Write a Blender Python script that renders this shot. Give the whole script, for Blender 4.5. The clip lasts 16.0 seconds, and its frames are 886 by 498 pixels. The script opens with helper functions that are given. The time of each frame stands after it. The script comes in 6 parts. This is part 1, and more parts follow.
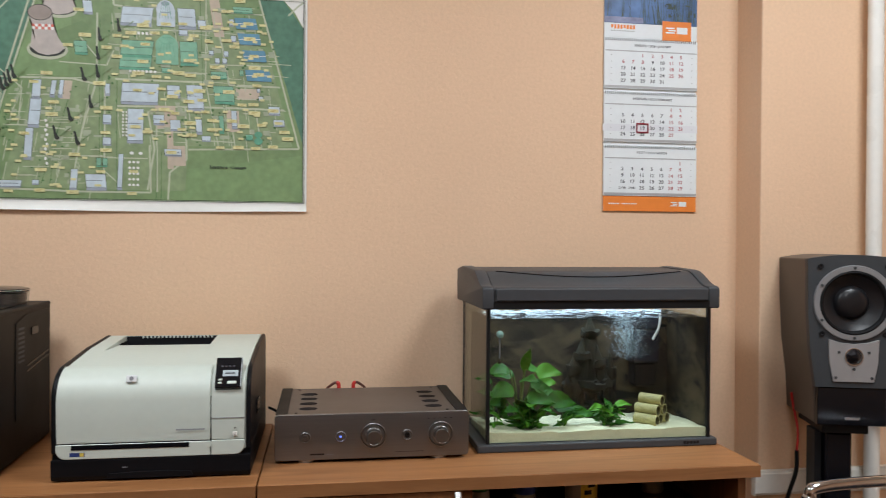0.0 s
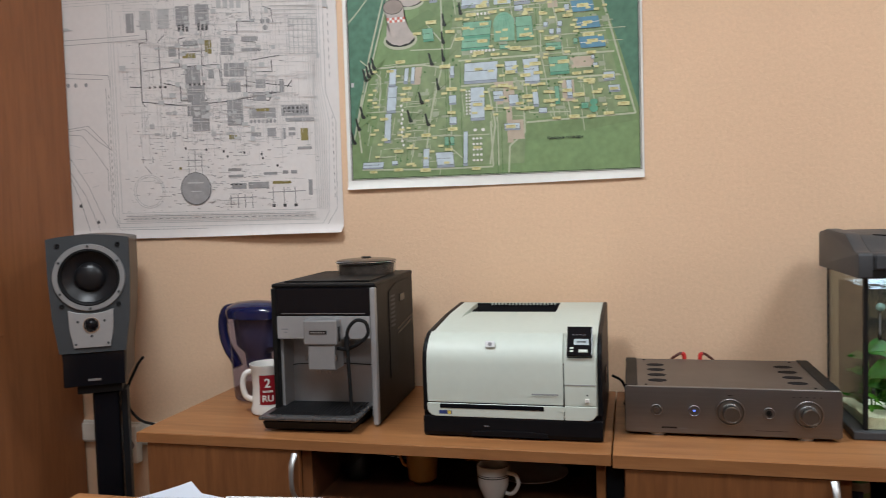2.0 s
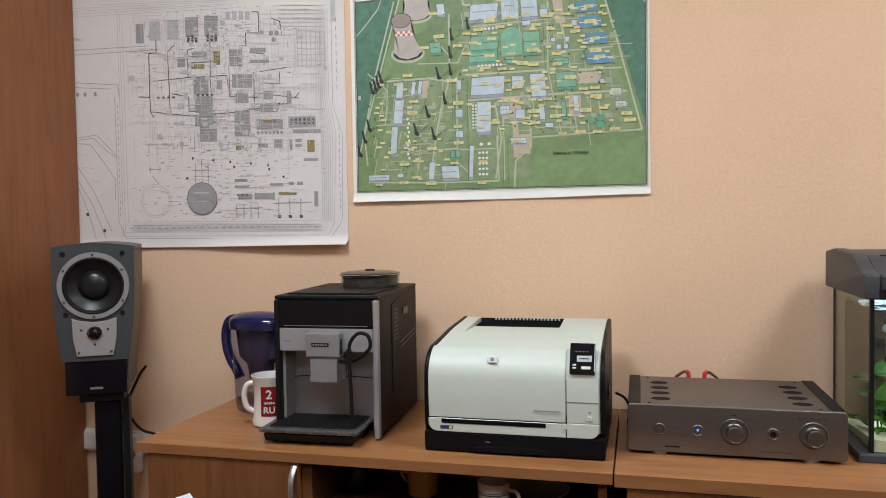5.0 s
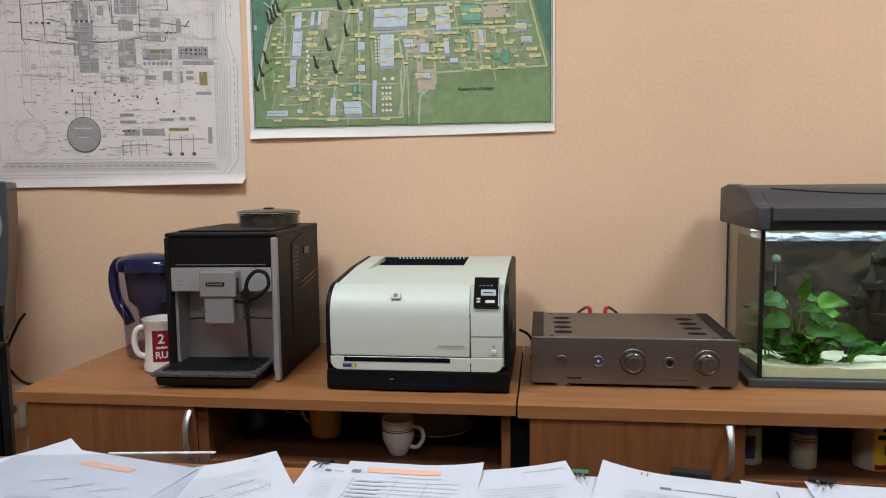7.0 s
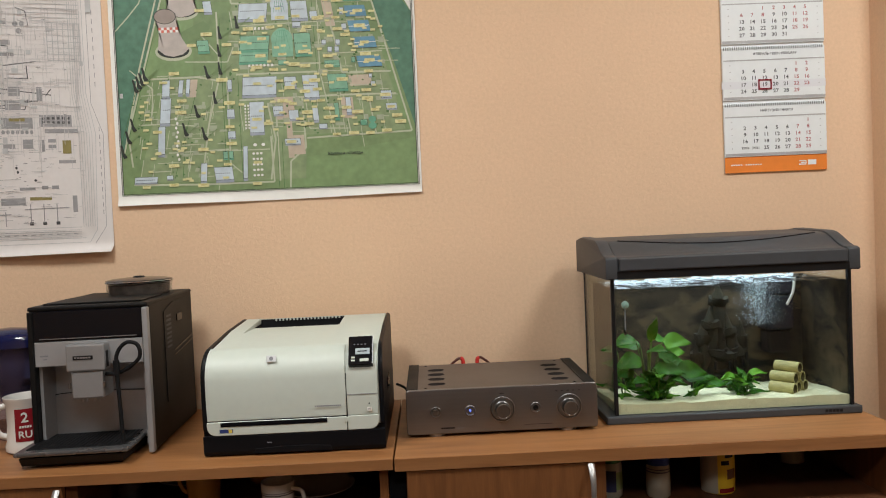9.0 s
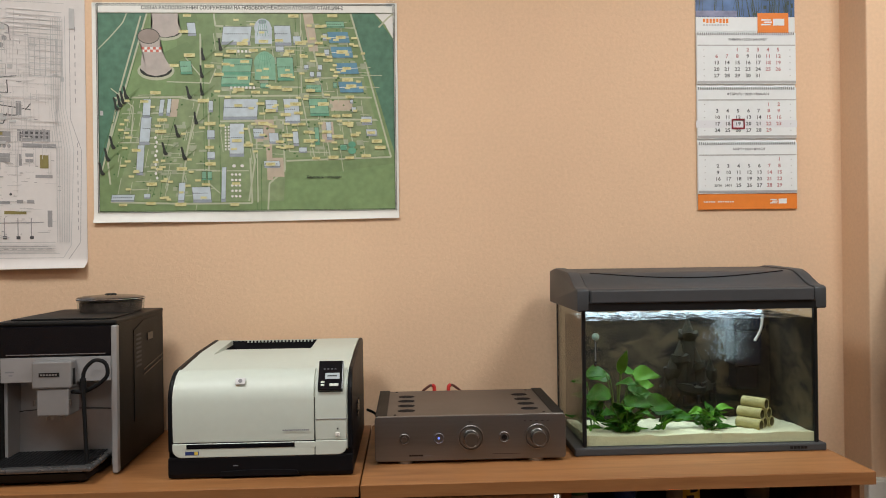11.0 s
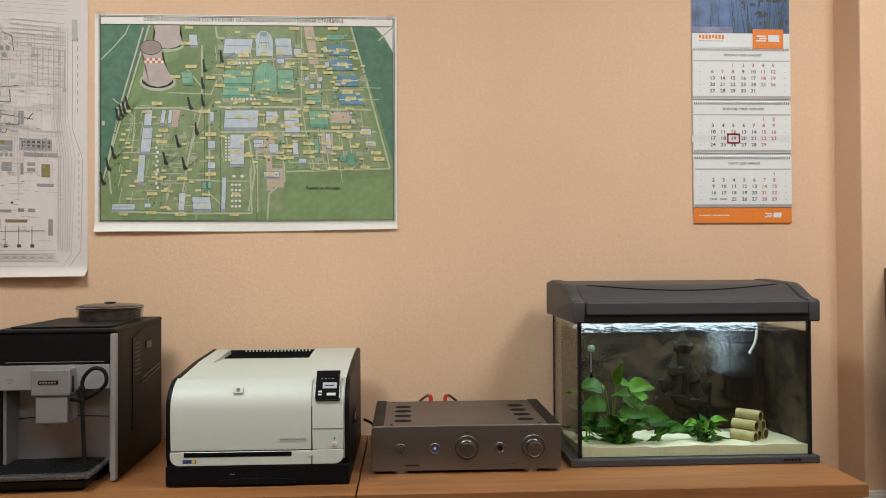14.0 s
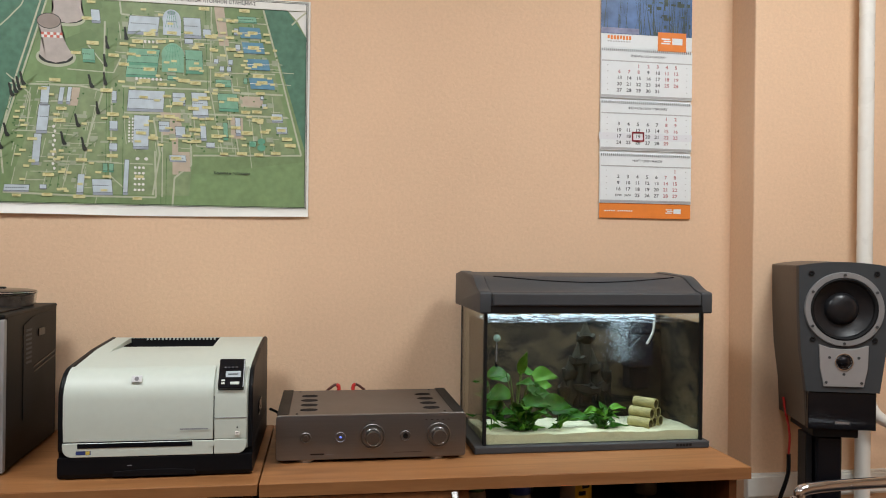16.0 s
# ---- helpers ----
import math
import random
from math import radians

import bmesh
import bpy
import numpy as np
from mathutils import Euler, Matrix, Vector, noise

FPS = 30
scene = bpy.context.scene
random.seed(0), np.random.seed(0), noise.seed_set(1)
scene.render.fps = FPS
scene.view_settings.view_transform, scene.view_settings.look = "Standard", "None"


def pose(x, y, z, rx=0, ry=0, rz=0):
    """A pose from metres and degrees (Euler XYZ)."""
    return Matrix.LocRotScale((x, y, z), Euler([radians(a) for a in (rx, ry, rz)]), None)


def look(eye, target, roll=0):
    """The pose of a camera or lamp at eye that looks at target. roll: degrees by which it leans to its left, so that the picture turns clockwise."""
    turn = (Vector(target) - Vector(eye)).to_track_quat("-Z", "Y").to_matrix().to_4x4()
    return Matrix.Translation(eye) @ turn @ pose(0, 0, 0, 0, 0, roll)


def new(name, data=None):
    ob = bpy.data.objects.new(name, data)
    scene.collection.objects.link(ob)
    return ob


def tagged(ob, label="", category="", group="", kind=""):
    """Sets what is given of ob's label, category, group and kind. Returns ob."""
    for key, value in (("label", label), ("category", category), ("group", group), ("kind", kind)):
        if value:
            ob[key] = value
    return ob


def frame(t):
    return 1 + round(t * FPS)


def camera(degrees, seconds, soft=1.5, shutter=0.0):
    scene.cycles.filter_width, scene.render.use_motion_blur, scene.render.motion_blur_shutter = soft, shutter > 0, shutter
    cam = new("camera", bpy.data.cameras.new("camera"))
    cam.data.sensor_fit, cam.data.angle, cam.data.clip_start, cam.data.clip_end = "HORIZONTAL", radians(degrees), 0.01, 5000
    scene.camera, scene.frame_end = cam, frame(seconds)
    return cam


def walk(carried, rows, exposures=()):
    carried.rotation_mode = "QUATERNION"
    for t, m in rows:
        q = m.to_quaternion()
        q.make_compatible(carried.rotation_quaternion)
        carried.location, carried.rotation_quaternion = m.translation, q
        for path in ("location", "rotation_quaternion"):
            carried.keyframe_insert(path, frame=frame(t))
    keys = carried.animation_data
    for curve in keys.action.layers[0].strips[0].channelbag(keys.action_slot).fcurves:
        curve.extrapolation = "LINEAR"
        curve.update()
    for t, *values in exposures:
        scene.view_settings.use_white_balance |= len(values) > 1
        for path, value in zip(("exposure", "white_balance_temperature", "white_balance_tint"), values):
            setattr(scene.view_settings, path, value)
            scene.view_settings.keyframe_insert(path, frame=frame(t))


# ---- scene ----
cam = camera(60.5, 16.0, soft=1.0, shutter=0.45)
PATH = [
    (0, (0.467, -2.131, 1.238), (0.779, -0.156, 1.226), 0.4),
    (0.5, (0.462, -2.136, 1.241), (0.645, -0.144, 1.233), -0.1),
    (1, (0.425, -2.124, 1.232), (0.366, -0.125, 1.204), -0.6),
    (1.5, (0.409, -2.116, 1.238), (0.099, -0.142, 1.156), -1.2),
    (2, (0.384, -2.112, 1.253), (-0.098, -0.174, 1.151), -1.7),
    (2.5, (0.385, -2.113, 1.254), (-0.158, -0.19, 1.169), -1.8),
    (3, (0.386, -2.108, 1.255), (-0.166, -0.187, 1.184), -1.3),
    (3.2, (0.382, -2.107, 1.255), (-0.16, -0.183, 1.195), -1.0),
    (5.3, (0.395, -2.106, 1.257), (-0.085, -0.166, 1.184), -0.8),
    (5.5, (0.402, -2.111, 1.247), (-0.055, -0.166, 1.171), -0.6),
    (6, (0.41, -2.103, 1.239), (0.062, -0.136, 1.143), 0.5),
    (6.5, (0.393, -2.081, 1.222), (0.115, -0.105, 1.085), 0.8),
    (7, (0.391, -2.062, 1.204), (0.129, -0.088, 1.019), -0.7),
    (7.5, (0.398, -2.076, 1.212), (0.2, -0.097, 1.002), -1.2),
    (8, (0.42, -2.112, 1.227), (0.389, -0.119, 1.067), -1.7),
    (8.5, (0.421, -2.132, 1.235), (0.453, -0.136, 1.125), -2.1),
    (9, (0.427, -2.133, 1.232), (0.469, -0.135, 1.167), -2.5),
    (11.3, (0.444, -2.146, 1.24), (0.538, -0.148, 1.246), -0.6),
    (11.5, (0.441, -2.142, 1.241), (0.534, -0.144, 1.252), -0.6),
    (12, (0.448, -2.157, 1.239), (0.545, -0.159, 1.252), -0.6),
    (12.5, (0.449, -2.163, 1.243), (0.554, -0.166, 1.265), -0.5),
    (13, (0.449, -2.161, 1.24), (0.555, -0.164, 1.263), -0.6),
    (13.5, (0.446, -2.162, 1.24), (0.549, -0.164, 1.266), -0.5),
    (14, (0.444, -2.162, 1.239), (0.542, -0.164, 1.266), -0.3),
    (14.5, (0.444, -2.161, 1.242), (0.535, -0.164, 1.261), -0.1),
    (15, (0.448, -2.162, 1.239), (0.606, -0.169, 1.243), 0.1),
    (15.5, (0.462, -2.165, 1.23), (0.726, -0.183, 1.232), 0.2),
    (16, (0.464, -2.172, 1.236), (0.776, -0.196, 1.24), 0.7),
]
walk(cam, [(t, look(eye, target, roll)) for t, eye, target, roll in PATH],
     exposures=[(0, 0, 5950, 10), (1.5, 0, 5950, 10), (3.0, 0.14, 5950, 10), (6.0, 0.10, 5950, 10), (6.8, 0.05, 5950, 10), (8.2, 0, 6450, 10), (11.5, -0.04, 6450, 10), (14.5, -0.06, 6400, 10), (16, 0, 6200, 10)])

# ---- world and light ----
world = bpy.data.worlds.new("world")
scene.world = world
world.use_nodes = True
world.node_tree.nodes["Background"].inputs[0].default_value = (1.0, 0.93, 0.85, 1)
world.node_tree.nodes["Background"].inputs[1].default_value = 0.05


def area_lamp(name, at, target, sx, sy, watts, colour, spread=180):
    d = bpy.data.lights.new(name, "AREA")
    d.shape, d.size, d.size_y, d.energy, d.color = "RECTANGLE", sx, sy, watts, colour
    d.spread = radians(spread)
    ob = new(name, d)
    ob.matrix_world = look(at, target)
    return ob


LAMPS = [(-0.45, -1.35), (1.75, -1.35), (0.55, -2.9)]
for lx, ly in LAMPS:
    area_lamp("ceiling_lamp_light", (lx, ly, 2.70), (lx, ly, 0), 0.55, 0.55, 30 if ly > -2 else 20, (0.97, 1.0, 0.97))


# ---- materials ----
def material(name, colour, rough=0.5, metal=0.0, vary=0.08, scale=6.0, bump=0.0, bump_scale=120.0, fine=60.0,
             stretch=(1, 1, 1), emit=0.0, trans=0.0, coat=0.0, ior=1.45, alpha=1.0, spec=0.5):
    m = bpy.data.materials.new(name)
    m.use_nodes = True
    nt = m.node_tree
    b = nt.nodes["Principled BSDF"]
    b.inputs["Base Color"].default_value = (*colour, 1)
    b.inputs["Roughness"].default_value = rough
    b.inputs["Metallic"].default_value = metal
    b.inputs["IOR"].default_value = ior
    b.inputs["Transmission Weight"].default_value = trans
    b.inputs["Coat Weight"].default_value = coat
    b.inputs["Alpha"].default_value = alpha
    b.inputs["Specular IOR Level"].default_value = spec
    if emit:
        b.inputs["Emission Color"].default_value = (*colour, 1)
        b.inputs["Emission Strength"].default_value = emit
    tc = nt.nodes.new("ShaderNodeTexCoord")
    mp = nt.nodes.new("ShaderNodeMapping")
    mp.inputs["Scale"].default_value = stretch
    nt.links.new(tc.outputs["Object"], mp.inputs["Vector"])
    if vary:
        n1 = nt.nodes.new("ShaderNodeTexNoise")
        n1.inputs["Scale"].default_value, n1.inputs["Detail"].default_value = scale, 5
        n2 = nt.nodes.new("ShaderNodeTexNoise")
        n2.inputs["Scale"].default_value, n2.inputs["Detail"].default_value = fine, 3
        for n in (n1, n2):
            nt.links.new(mp.outputs["Vector"], n.inputs["Vector"])
        add = nt.nodes.new("ShaderNodeMath")
        add.operation = "ADD"
        nt.links.new(n1.outputs["Fac"], add.inputs[0])
        nt.links.new(n2.outputs["Fac"], add.inputs[1])
        ramp = nt.nodes.new("ShaderNodeMapRange")
        ramp.inputs["From Min"].default_value, ramp.inputs["From Max"].default_value = 0.6, 1.4
        ramp.inputs["To Min"].default_value, ramp.inputs["To Max"].default_value = 1 - vary, 1 + vary
        nt.links.new(add.outputs[0], ramp.inputs["Value"])
        mul = nt.nodes.new("ShaderNodeMix")
        mul.data_type, mul.blend_type = "RGBA", "MULTIPLY"
        mul.inputs["Factor"].default_value = 1
        mul.inputs["A"].default_value = (*colour, 1)
        nt.links.new(ramp.outputs["Result"], mul.inputs["B"])
        nt.links.new(mul.outputs["Result"], b.inputs["Base Color"])
        rr = nt.nodes.new("ShaderNodeMapRange")
        rr.inputs["To Min"].default_value, rr.inputs["To Max"].default_value = max(rough - 0.08, 0.02), min(rough + 0.08, 1)
        nt.links.new(n1.outputs["Fac"], rr.inputs["Value"])
        nt.links.new(rr.outputs["Result"], b.inputs["Roughness"])
    if bump:
        nb = nt.nodes.new("ShaderNodeTexNoise")
        nb.inputs["Scale"].default_value, nb.inputs["Detail"].default_value = bump_scale, 4
        nt.links.new(mp.outputs["Vector"], nb.inputs["Vector"])
        bp = nt.nodes.new("ShaderNodeBump")
        bp.inputs["Strength"].default_value, bp.inputs["Distance"].default_value = bump, 0.002
        nt.links.new(nb.outputs["Fac"], bp.inputs["Height"])
        nt.links.new(bp.outputs["Normal"], b.inputs["Normal"])
    return m


def wood(name, dark, light, along="x", rough=0.42):
    m = material(name, light, rough, vary=0)
    nt = m.node_tree
    b = nt.nodes["Principled BSDF"]
    mp = next(n for n in nt.nodes if n.type == "MAPPING")
    mp.inputs["Scale"].default_value = {"x": (1.2, 14, 14), "z": (14, 14, 1.2), "y": (14, 1.2, 14)}[along]
    info = nt.nodes.new("ShaderNodeObjectInfo")
    shift = nt.nodes.new("ShaderNodeVectorMath")
    shift.operation = "SCALE"
    shift.inputs[0].default_value = (7, 5, 3)
    nt.links.new(info.outputs["Random"], shift.inputs["Scale"])
    nt.links.new(shift.outputs[0], mp.inputs["Location"])
    n1 = nt.nodes.new("ShaderNodeTexNoise")
    n1.inputs["Scale"].default_value, n1.inputs["Detail"].default_value, n1.inputs["Distortion"].default_value = 2.2, 6, 1.2
    n2 = nt.nodes.new("ShaderNodeTexNoise")
    n2.inputs["Scale"].default_value, n2.inputs["Detail"].default_value = 22, 3
    for n in (n1, n2):
        nt.links.new(mp.outputs["Vector"], n.inputs["Vector"])
    mixf = nt.nodes.new("ShaderNodeMath")
    mixf.operation, mixf.inputs[1].default_value = "MULTIPLY_ADD", 0.35
    nt.links.new(n2.outputs["Fac"], mixf.inputs[0])
    nt.links.new(n1.outputs["Fac"], mixf.inputs[2])
    r = nt.nodes.new("ShaderNodeValToRGB")
    r.color_ramp.elements[0].position, r.color_ramp.elements[1].position = 0.42, 0.9
    r.color_ramp.elements[0].color, r.color_ramp.elements[1].color = (*dark, 1), (*light, 1)
    nt.links.new(mixf.outputs[0], r.inputs["Fac"])
    nt.links.new(r.outputs["Color"], b.inputs["Base Color"])
    bp = nt.nodes.new("ShaderNodeBump")
    bp.inputs["Strength"].default_value, bp.inputs["Distance"].default_value = 0.12, 0.001
    nt.links.new(n2.outputs["Fac"], bp.inputs["Height"])
    nt.links.new(bp.outputs["Normal"], b.inputs["Normal"])
    return m


M_WALL = material("peach_plaster", (0.75, 0.525, 0.35), 0.75, vary=0.07, scale=2.2, fine=110, bump=0.48, bump_scale=70)
_relief = [n for n in M_WALL.node_tree.nodes if n.type == "TEX_NOISE"][-1]
_relief.inputs["Detail"].default_value, _relief.inputs["Roughness"].default_value, _relief.inputs["Distortion"].default_value = 7, 0.62, 0.9
M_CEIL = material("ceiling_paint", (0.8, 0.78, 0.74), 0.9, vary=0.03)
M_FLOOR = material("floor_lino", (0.22, 0.13, 0.08), 0.5, vary=0.2, scale=8)
M_TRUNK = material("white_plastic_trunking", (0.78, 0.77, 0.72), 0.45, vary=0.04)
M_TOP = wood("worktop_laminate", (0.24, 0.098, 0.034), (0.375, 0.170, 0.063), "x", 0.38)
M_EDGE = wood("worktop_edge_band", (0.24, 0.10, 0.036), (0.33, 0.15, 0.058), "x", 0.42)
M_DOOR = wood("cabinet_laminate", (0.145, 0.054, 0.0195), (0.235, 0.095, 0.033), "z", 0.42)
# cabinet laminate with the compartments' shade put into its colour
M_CARC_SHADED = wood("shaded_carcass_laminate", (0.075, 0.030, 0.015), (0.12, 0.048, 0.021), "y", 0.45)
M_BOOKC = wood("bookcase_laminate", (0.19, 0.069, 0.0245), (0.26, 0.098, 0.035), "z", 0.4)
M_BLACK = material("black_plastic", (0.009, 0.009, 0.010), 0.5, spec=0.22, vary=0.15, bump=0.08, bump_scale=600)
M_BLACKG = material("black_gloss", (0.006, 0.006, 0.008), 0.1, spec=0.3, vary=0.0)
# black for boards, seams and vents, and for painted shade behind the shelves
M_DARKVOID = material("black_and_recess_shade", (0.012, 0.012, 0.014), 0.7, spec=0.12, vary=0.1)
M_PRINTER = material("printer_white_plastic", (0.545, 0.595, 0.54), 0.46, vary=0.03, scale=4, bump=0.03, bump_scale=900)
M_SILVER = material("silver_paint", (0.36, 0.36, 0.37), 0.36, metal=0.75, vary=0.05, scale=20)
M_TRAY = material("dark_silver_tray", (0.17, 0.17, 0.175), 0.28, metal=0.7, vary=0.06, scale=12)
M_SPOUT = material("spout_silver_plastic", (0.27, 0.27, 0.275), 0.36, metal=0.4, vary=0.04, scale=14)
M_SMOKE = material("smoky_lid_plastic", (0.040, 0.034, 0.031), 0.16, spec=0.5, vary=0.15, scale=30)
M_SILVERP = material("silver_plastic", (0.34, 0.34, 0.348), 0.4, metal=0.35, vary=0.04, scale=14)
M_BRUSH = material("brushed_aluminium", (0.20, 0.193, 0.19), 0.36, metal=0.9, vary=0.08, scale=4, fine=30, stretch=(1, 40, 60))
M_AMPTOP = material("amplifier_top_paint", (0.115, 0.095, 0.085), 0.38, spec=0.35, metal=0.45, vary=0.08, bump=0.06, bump_scale=500)
M_KNOB = material("turned_aluminium", (0.25, 0.245, 0.24), 0.34, metal=1.0, vary=0.05)
M_HANDLE = material("satin_handle", (0.46, 0.46, 0.46), 0.42, metal=0.8, vary=0.05)
M_CHROME = material("chrome", (0.62, 0.65, 0.70), 0.12, metal=1.0, vary=0.0)
M_COFSIDE = material("anthracite_plastic", (0.0095, 0.009, 0.009), 0.45, spec=0.14, vary=0.1, bump=0.08, bump_scale=500)
M_LID = material("aquarium_lid_plastic", (0.05, 0.054, 0.06), 0.48, spec=0.35, vary=0.08, bump=0.1, bump_scale=420)
M_SPKW = material("speaker_side_veneer", (0.085, 0.066, 0.052), 0.4, spec=0.3, vary=0.25, scale=9, fine=40, stretch=(8, 8, 1))
M_BAFFLE = material("speaker_baffle_grey", (0.046, 0.050, 0.055), 0.5, spec=0.3, vary=0.06, bump=0.1, bump_scale=500)
M_RUBBER = material("black_rubber", (0.010, 0.010, 0.011), 0.65, spec=0.15, vary=0.1)
M_CONE = material("woofer_cone", (0.010, 0.010, 0.012), 0.36, spec=0.4, vary=0.1)
M_PAPER = material("white_paper", (0.50, 0.53, 0.60), 0.8, vary=0.02, scale=10, bump=0.1, bump_scale=14)
M_GREYINK = material("grey_ink", (0.22, 0.22, 0.24), 0.8, vary=0.1)
M_PIPE = material("white_enamel_pipe", (0.80, 0.79, 0.75), 0.28, vary=0.03)
M_CERW = material("white_ceramic", (0.70, 0.68, 0.65), 0.2, vary=0.02)
M_CERY = material("yellow_ceramic", (0.62, 0.36, 0.09), 0.2, vary=0.04)
M_RED = material("red_print", (0.23, 0.013, 0.02), 0.25, vary=0.05)
M_REDCABLE = material("red_cable_jacket", (0.55, 0.03, 0.025), 0.4, vary=0.05)
M_SAND = material("cream_sand", (0.64, 0.61, 0.43), 0.9, vary=0.18, scale=25, fine=160, bump=0.8, bump_scale=90)


def glass(name, tint, rough=0.0, ior=1.45):
    m = bpy.data.materials.new(name)
    m.use_nodes = True
    nt = m.node_tree
    nt.nodes.remove(nt.nodes["Principled BSDF"])
    out = nt.nodes["Material Output"]
    t = nt.nodes.new("ShaderNodeBsdfTransparent")
    t.inputs[0].default_value = (*tint, 1)
    g = nt.nodes.new("ShaderNodeBsdfGlossy")
    g.inputs["Roughness"].default_value = rough
    lw = nt.nodes.new("ShaderNodeLayerWeight")
    p5 = nt.nodes.new("ShaderNodeMath")
    p5.operation, p5.inputs[1].default_value = "POWER", 5
    f = nt.nodes.new("ShaderNodeMath")
    f.operation, f.inputs[1].default_value, f.inputs[2].default_value = "MULTIPLY_ADD", 0.85, ((ior - 1) / (ior + 1)) ** 2
    nt.links.new(lw.outputs["Facing"], p5.inputs[0])
    nt.links.new(p5.outputs[0], f.inputs[0])
    mx = nt.nodes.new("ShaderNodeMixShader")
    nt.links.new(f.outputs[0], mx.inputs[0])
    nt.links.new(t.outputs[0], mx.inputs[1])
    nt.links.new(g.outputs[0], mx.inputs[2])
    nt.links.new(mx.outputs[0], out.inputs[0])
    return m


M_GLASS = glass("tank_glass", (0.93, 0.96, 0.94), 0.0, 1.3)
M_MURKY = glass("algae_dulled_glass", (0.80, 0.82, 0.76), 0.18, 1.6)
M_CLEAR = glass("clear_plastic", (0.86, 0.88, 0.90), 0.08, 1.4)
M_JUG = glass("smoky_violet_plastic", (0.66, 0.66, 0.80), 0.06, 1.45)
M_JUGBLUE = material("translucent_blue_plastic", (0.008, 0.011, 0.055), 0.14, vary=0.05, coat=0.3)


# ---- mesh helpers ----
def thing(name, label, category, at=(0, 0, 0), rz=0.0, group="", kind=""):
    ob = new(name)
    ob.empty_display_size = 0.05
    ob.matrix_world = pose(*at, 0, 0, rz)
    return tagged(ob, label, category, group, kind)


def part(name, bm, mat, parent, label="", smooth=False, kind=""):
    me = bpy.data.meshes.new(name)
    bm.normal_update()
    bm.to_mesh(me)
    bm.free()
    me.materials.append(mat)
    if smooth:
        me.shade_smooth()
        me.set_sharp_from_angle(angle=radians(38))
    ob = new(name, me)
    if parent:
        ob.parent = parent
    return tagged(ob, label, kind=kind)


def box(x0, x1, y0, y1, z0, z1, bevel=0.0, seg=2, bm=None):
    own = bm or bmesh.new()
    b = bmesh.new() if bm else own
    m = Matrix.LocRotScale(((x0 + x1) / 2, (y0 + y1) / 2, (z0 + z1) / 2), None, (x1 - x0, y1 - y0, z1 - z0))
    bmesh.ops.create_cube(b, size=1, matrix=m)
    if bevel:
        bmesh.ops.bevel(b, geom=b.edges[:], offset=bevel, segments=seg, affect="EDGES", profile=0.5)
    if bm:
        join(bm, b)
    return own


def join(bm, other):
    me = bpy.data.meshes.new("scrap")
    other.to_mesh(me)
    other.free()
    bm.from_mesh(me)
    bpy.data.meshes.remove(me)
    return bm


def cyl(c, r, length, axis="y", n=32, r2=None, bevel=0.0, bm=None):
    """A cylinder or cone whose first end is centred at c and which runs along +axis."""
    b = bmesh.new()
    turn = {"x": Euler((0, radians(90), 0)), "y": Euler((radians(-90), 0, 0)), "z": Euler((0, 0, 0))}[axis].to_matrix().to_4x4()
    m = Matrix.Translation(c) @ turn @ Matrix.Translation((0, 0, length / 2))
    bmesh.ops.create_cone(b, cap_ends=True, segments=n, radius1=r, radius2=r if r2 is None else r2, depth=length, matrix=m)
    if bevel:
        e = [e for e in b.edges if len(e.link_faces) == 2 and e.calc_face_angle(0) > 0.9]
        bmesh.ops.bevel(b, geom=e, offset=bevel, segments=2, affect="EDGES", profile=0.5)
    return join(bm, b) if bm else b


def lathe(profile, n=40, at=(0, 0, 0), axis="z", bm=None):
    """Turns a profile of (radius, height) round an axis."""
    b = bmesh.new()
    rings = []
    for r, h in profile:
        rings.append([b.verts.new((r * math.cos(2 * math.pi * k / n), r * math.sin(2 * math.pi * k / n), h)) for k in range(n)])
    for a, c in zip(rings, rings[1:]):
        for k in range(n):
            b.faces.new((a[k], a[(k + 1) % n], c[(k + 1) % n], c[k]))
    bmesh.ops.remove_doubles(b, verts=b.verts[:], dist=1e-5)
    turn = {"z": Matrix(), "-y": Matrix.Rotation(radians(90), 4, "X"), "x": Matrix.Rotation(radians(90), 4, "Y")}[axis]
    bmesh.ops.transform(b, matrix=Matrix.Translation(at) @ turn, verts=b.verts[:])
    bmesh.ops.recalc_face_normals(b, faces=b.faces[:])
    return join(bm, b) if bm else b


def prism(poly, lo, hi, axis="x", bevel=0.0, seg=2, bm=None):
    """Extrudes a polygon: (y, z) pairs along x, (x, z) pairs along y, (x, y) pairs along z."""
    b = bmesh.new()
    put = {"x": lambda p, h: (h, p[0], p[1]), "y": lambda p, h: (p[0], h, p[1]), "z": lambda p, h: (p[0], p[1], h)}[axis]
    lower = [b.verts.new(put(p, lo)) for p in poly]
    upper = [b.verts.new(put(p, hi)) for p in poly]
    b.faces.new(lower)
    b.faces.new(upper)
    for k in range(len(poly)):
        j = (k + 1) % len(poly)
        b.faces.new((lower[k], lower[j], upper[j], upper[k]))
    bmesh.ops.recalc_face_normals(b, faces=b.faces[:])
    if bevel:
        e = [e for e in b.edges if e.calc_face_angle(0) > 0.5]
        bmesh.ops.bevel(b, geom=e, offset=bevel, segments=seg, affect="EDGES", profile=0.5)
    return join(bm, b) if bm else b


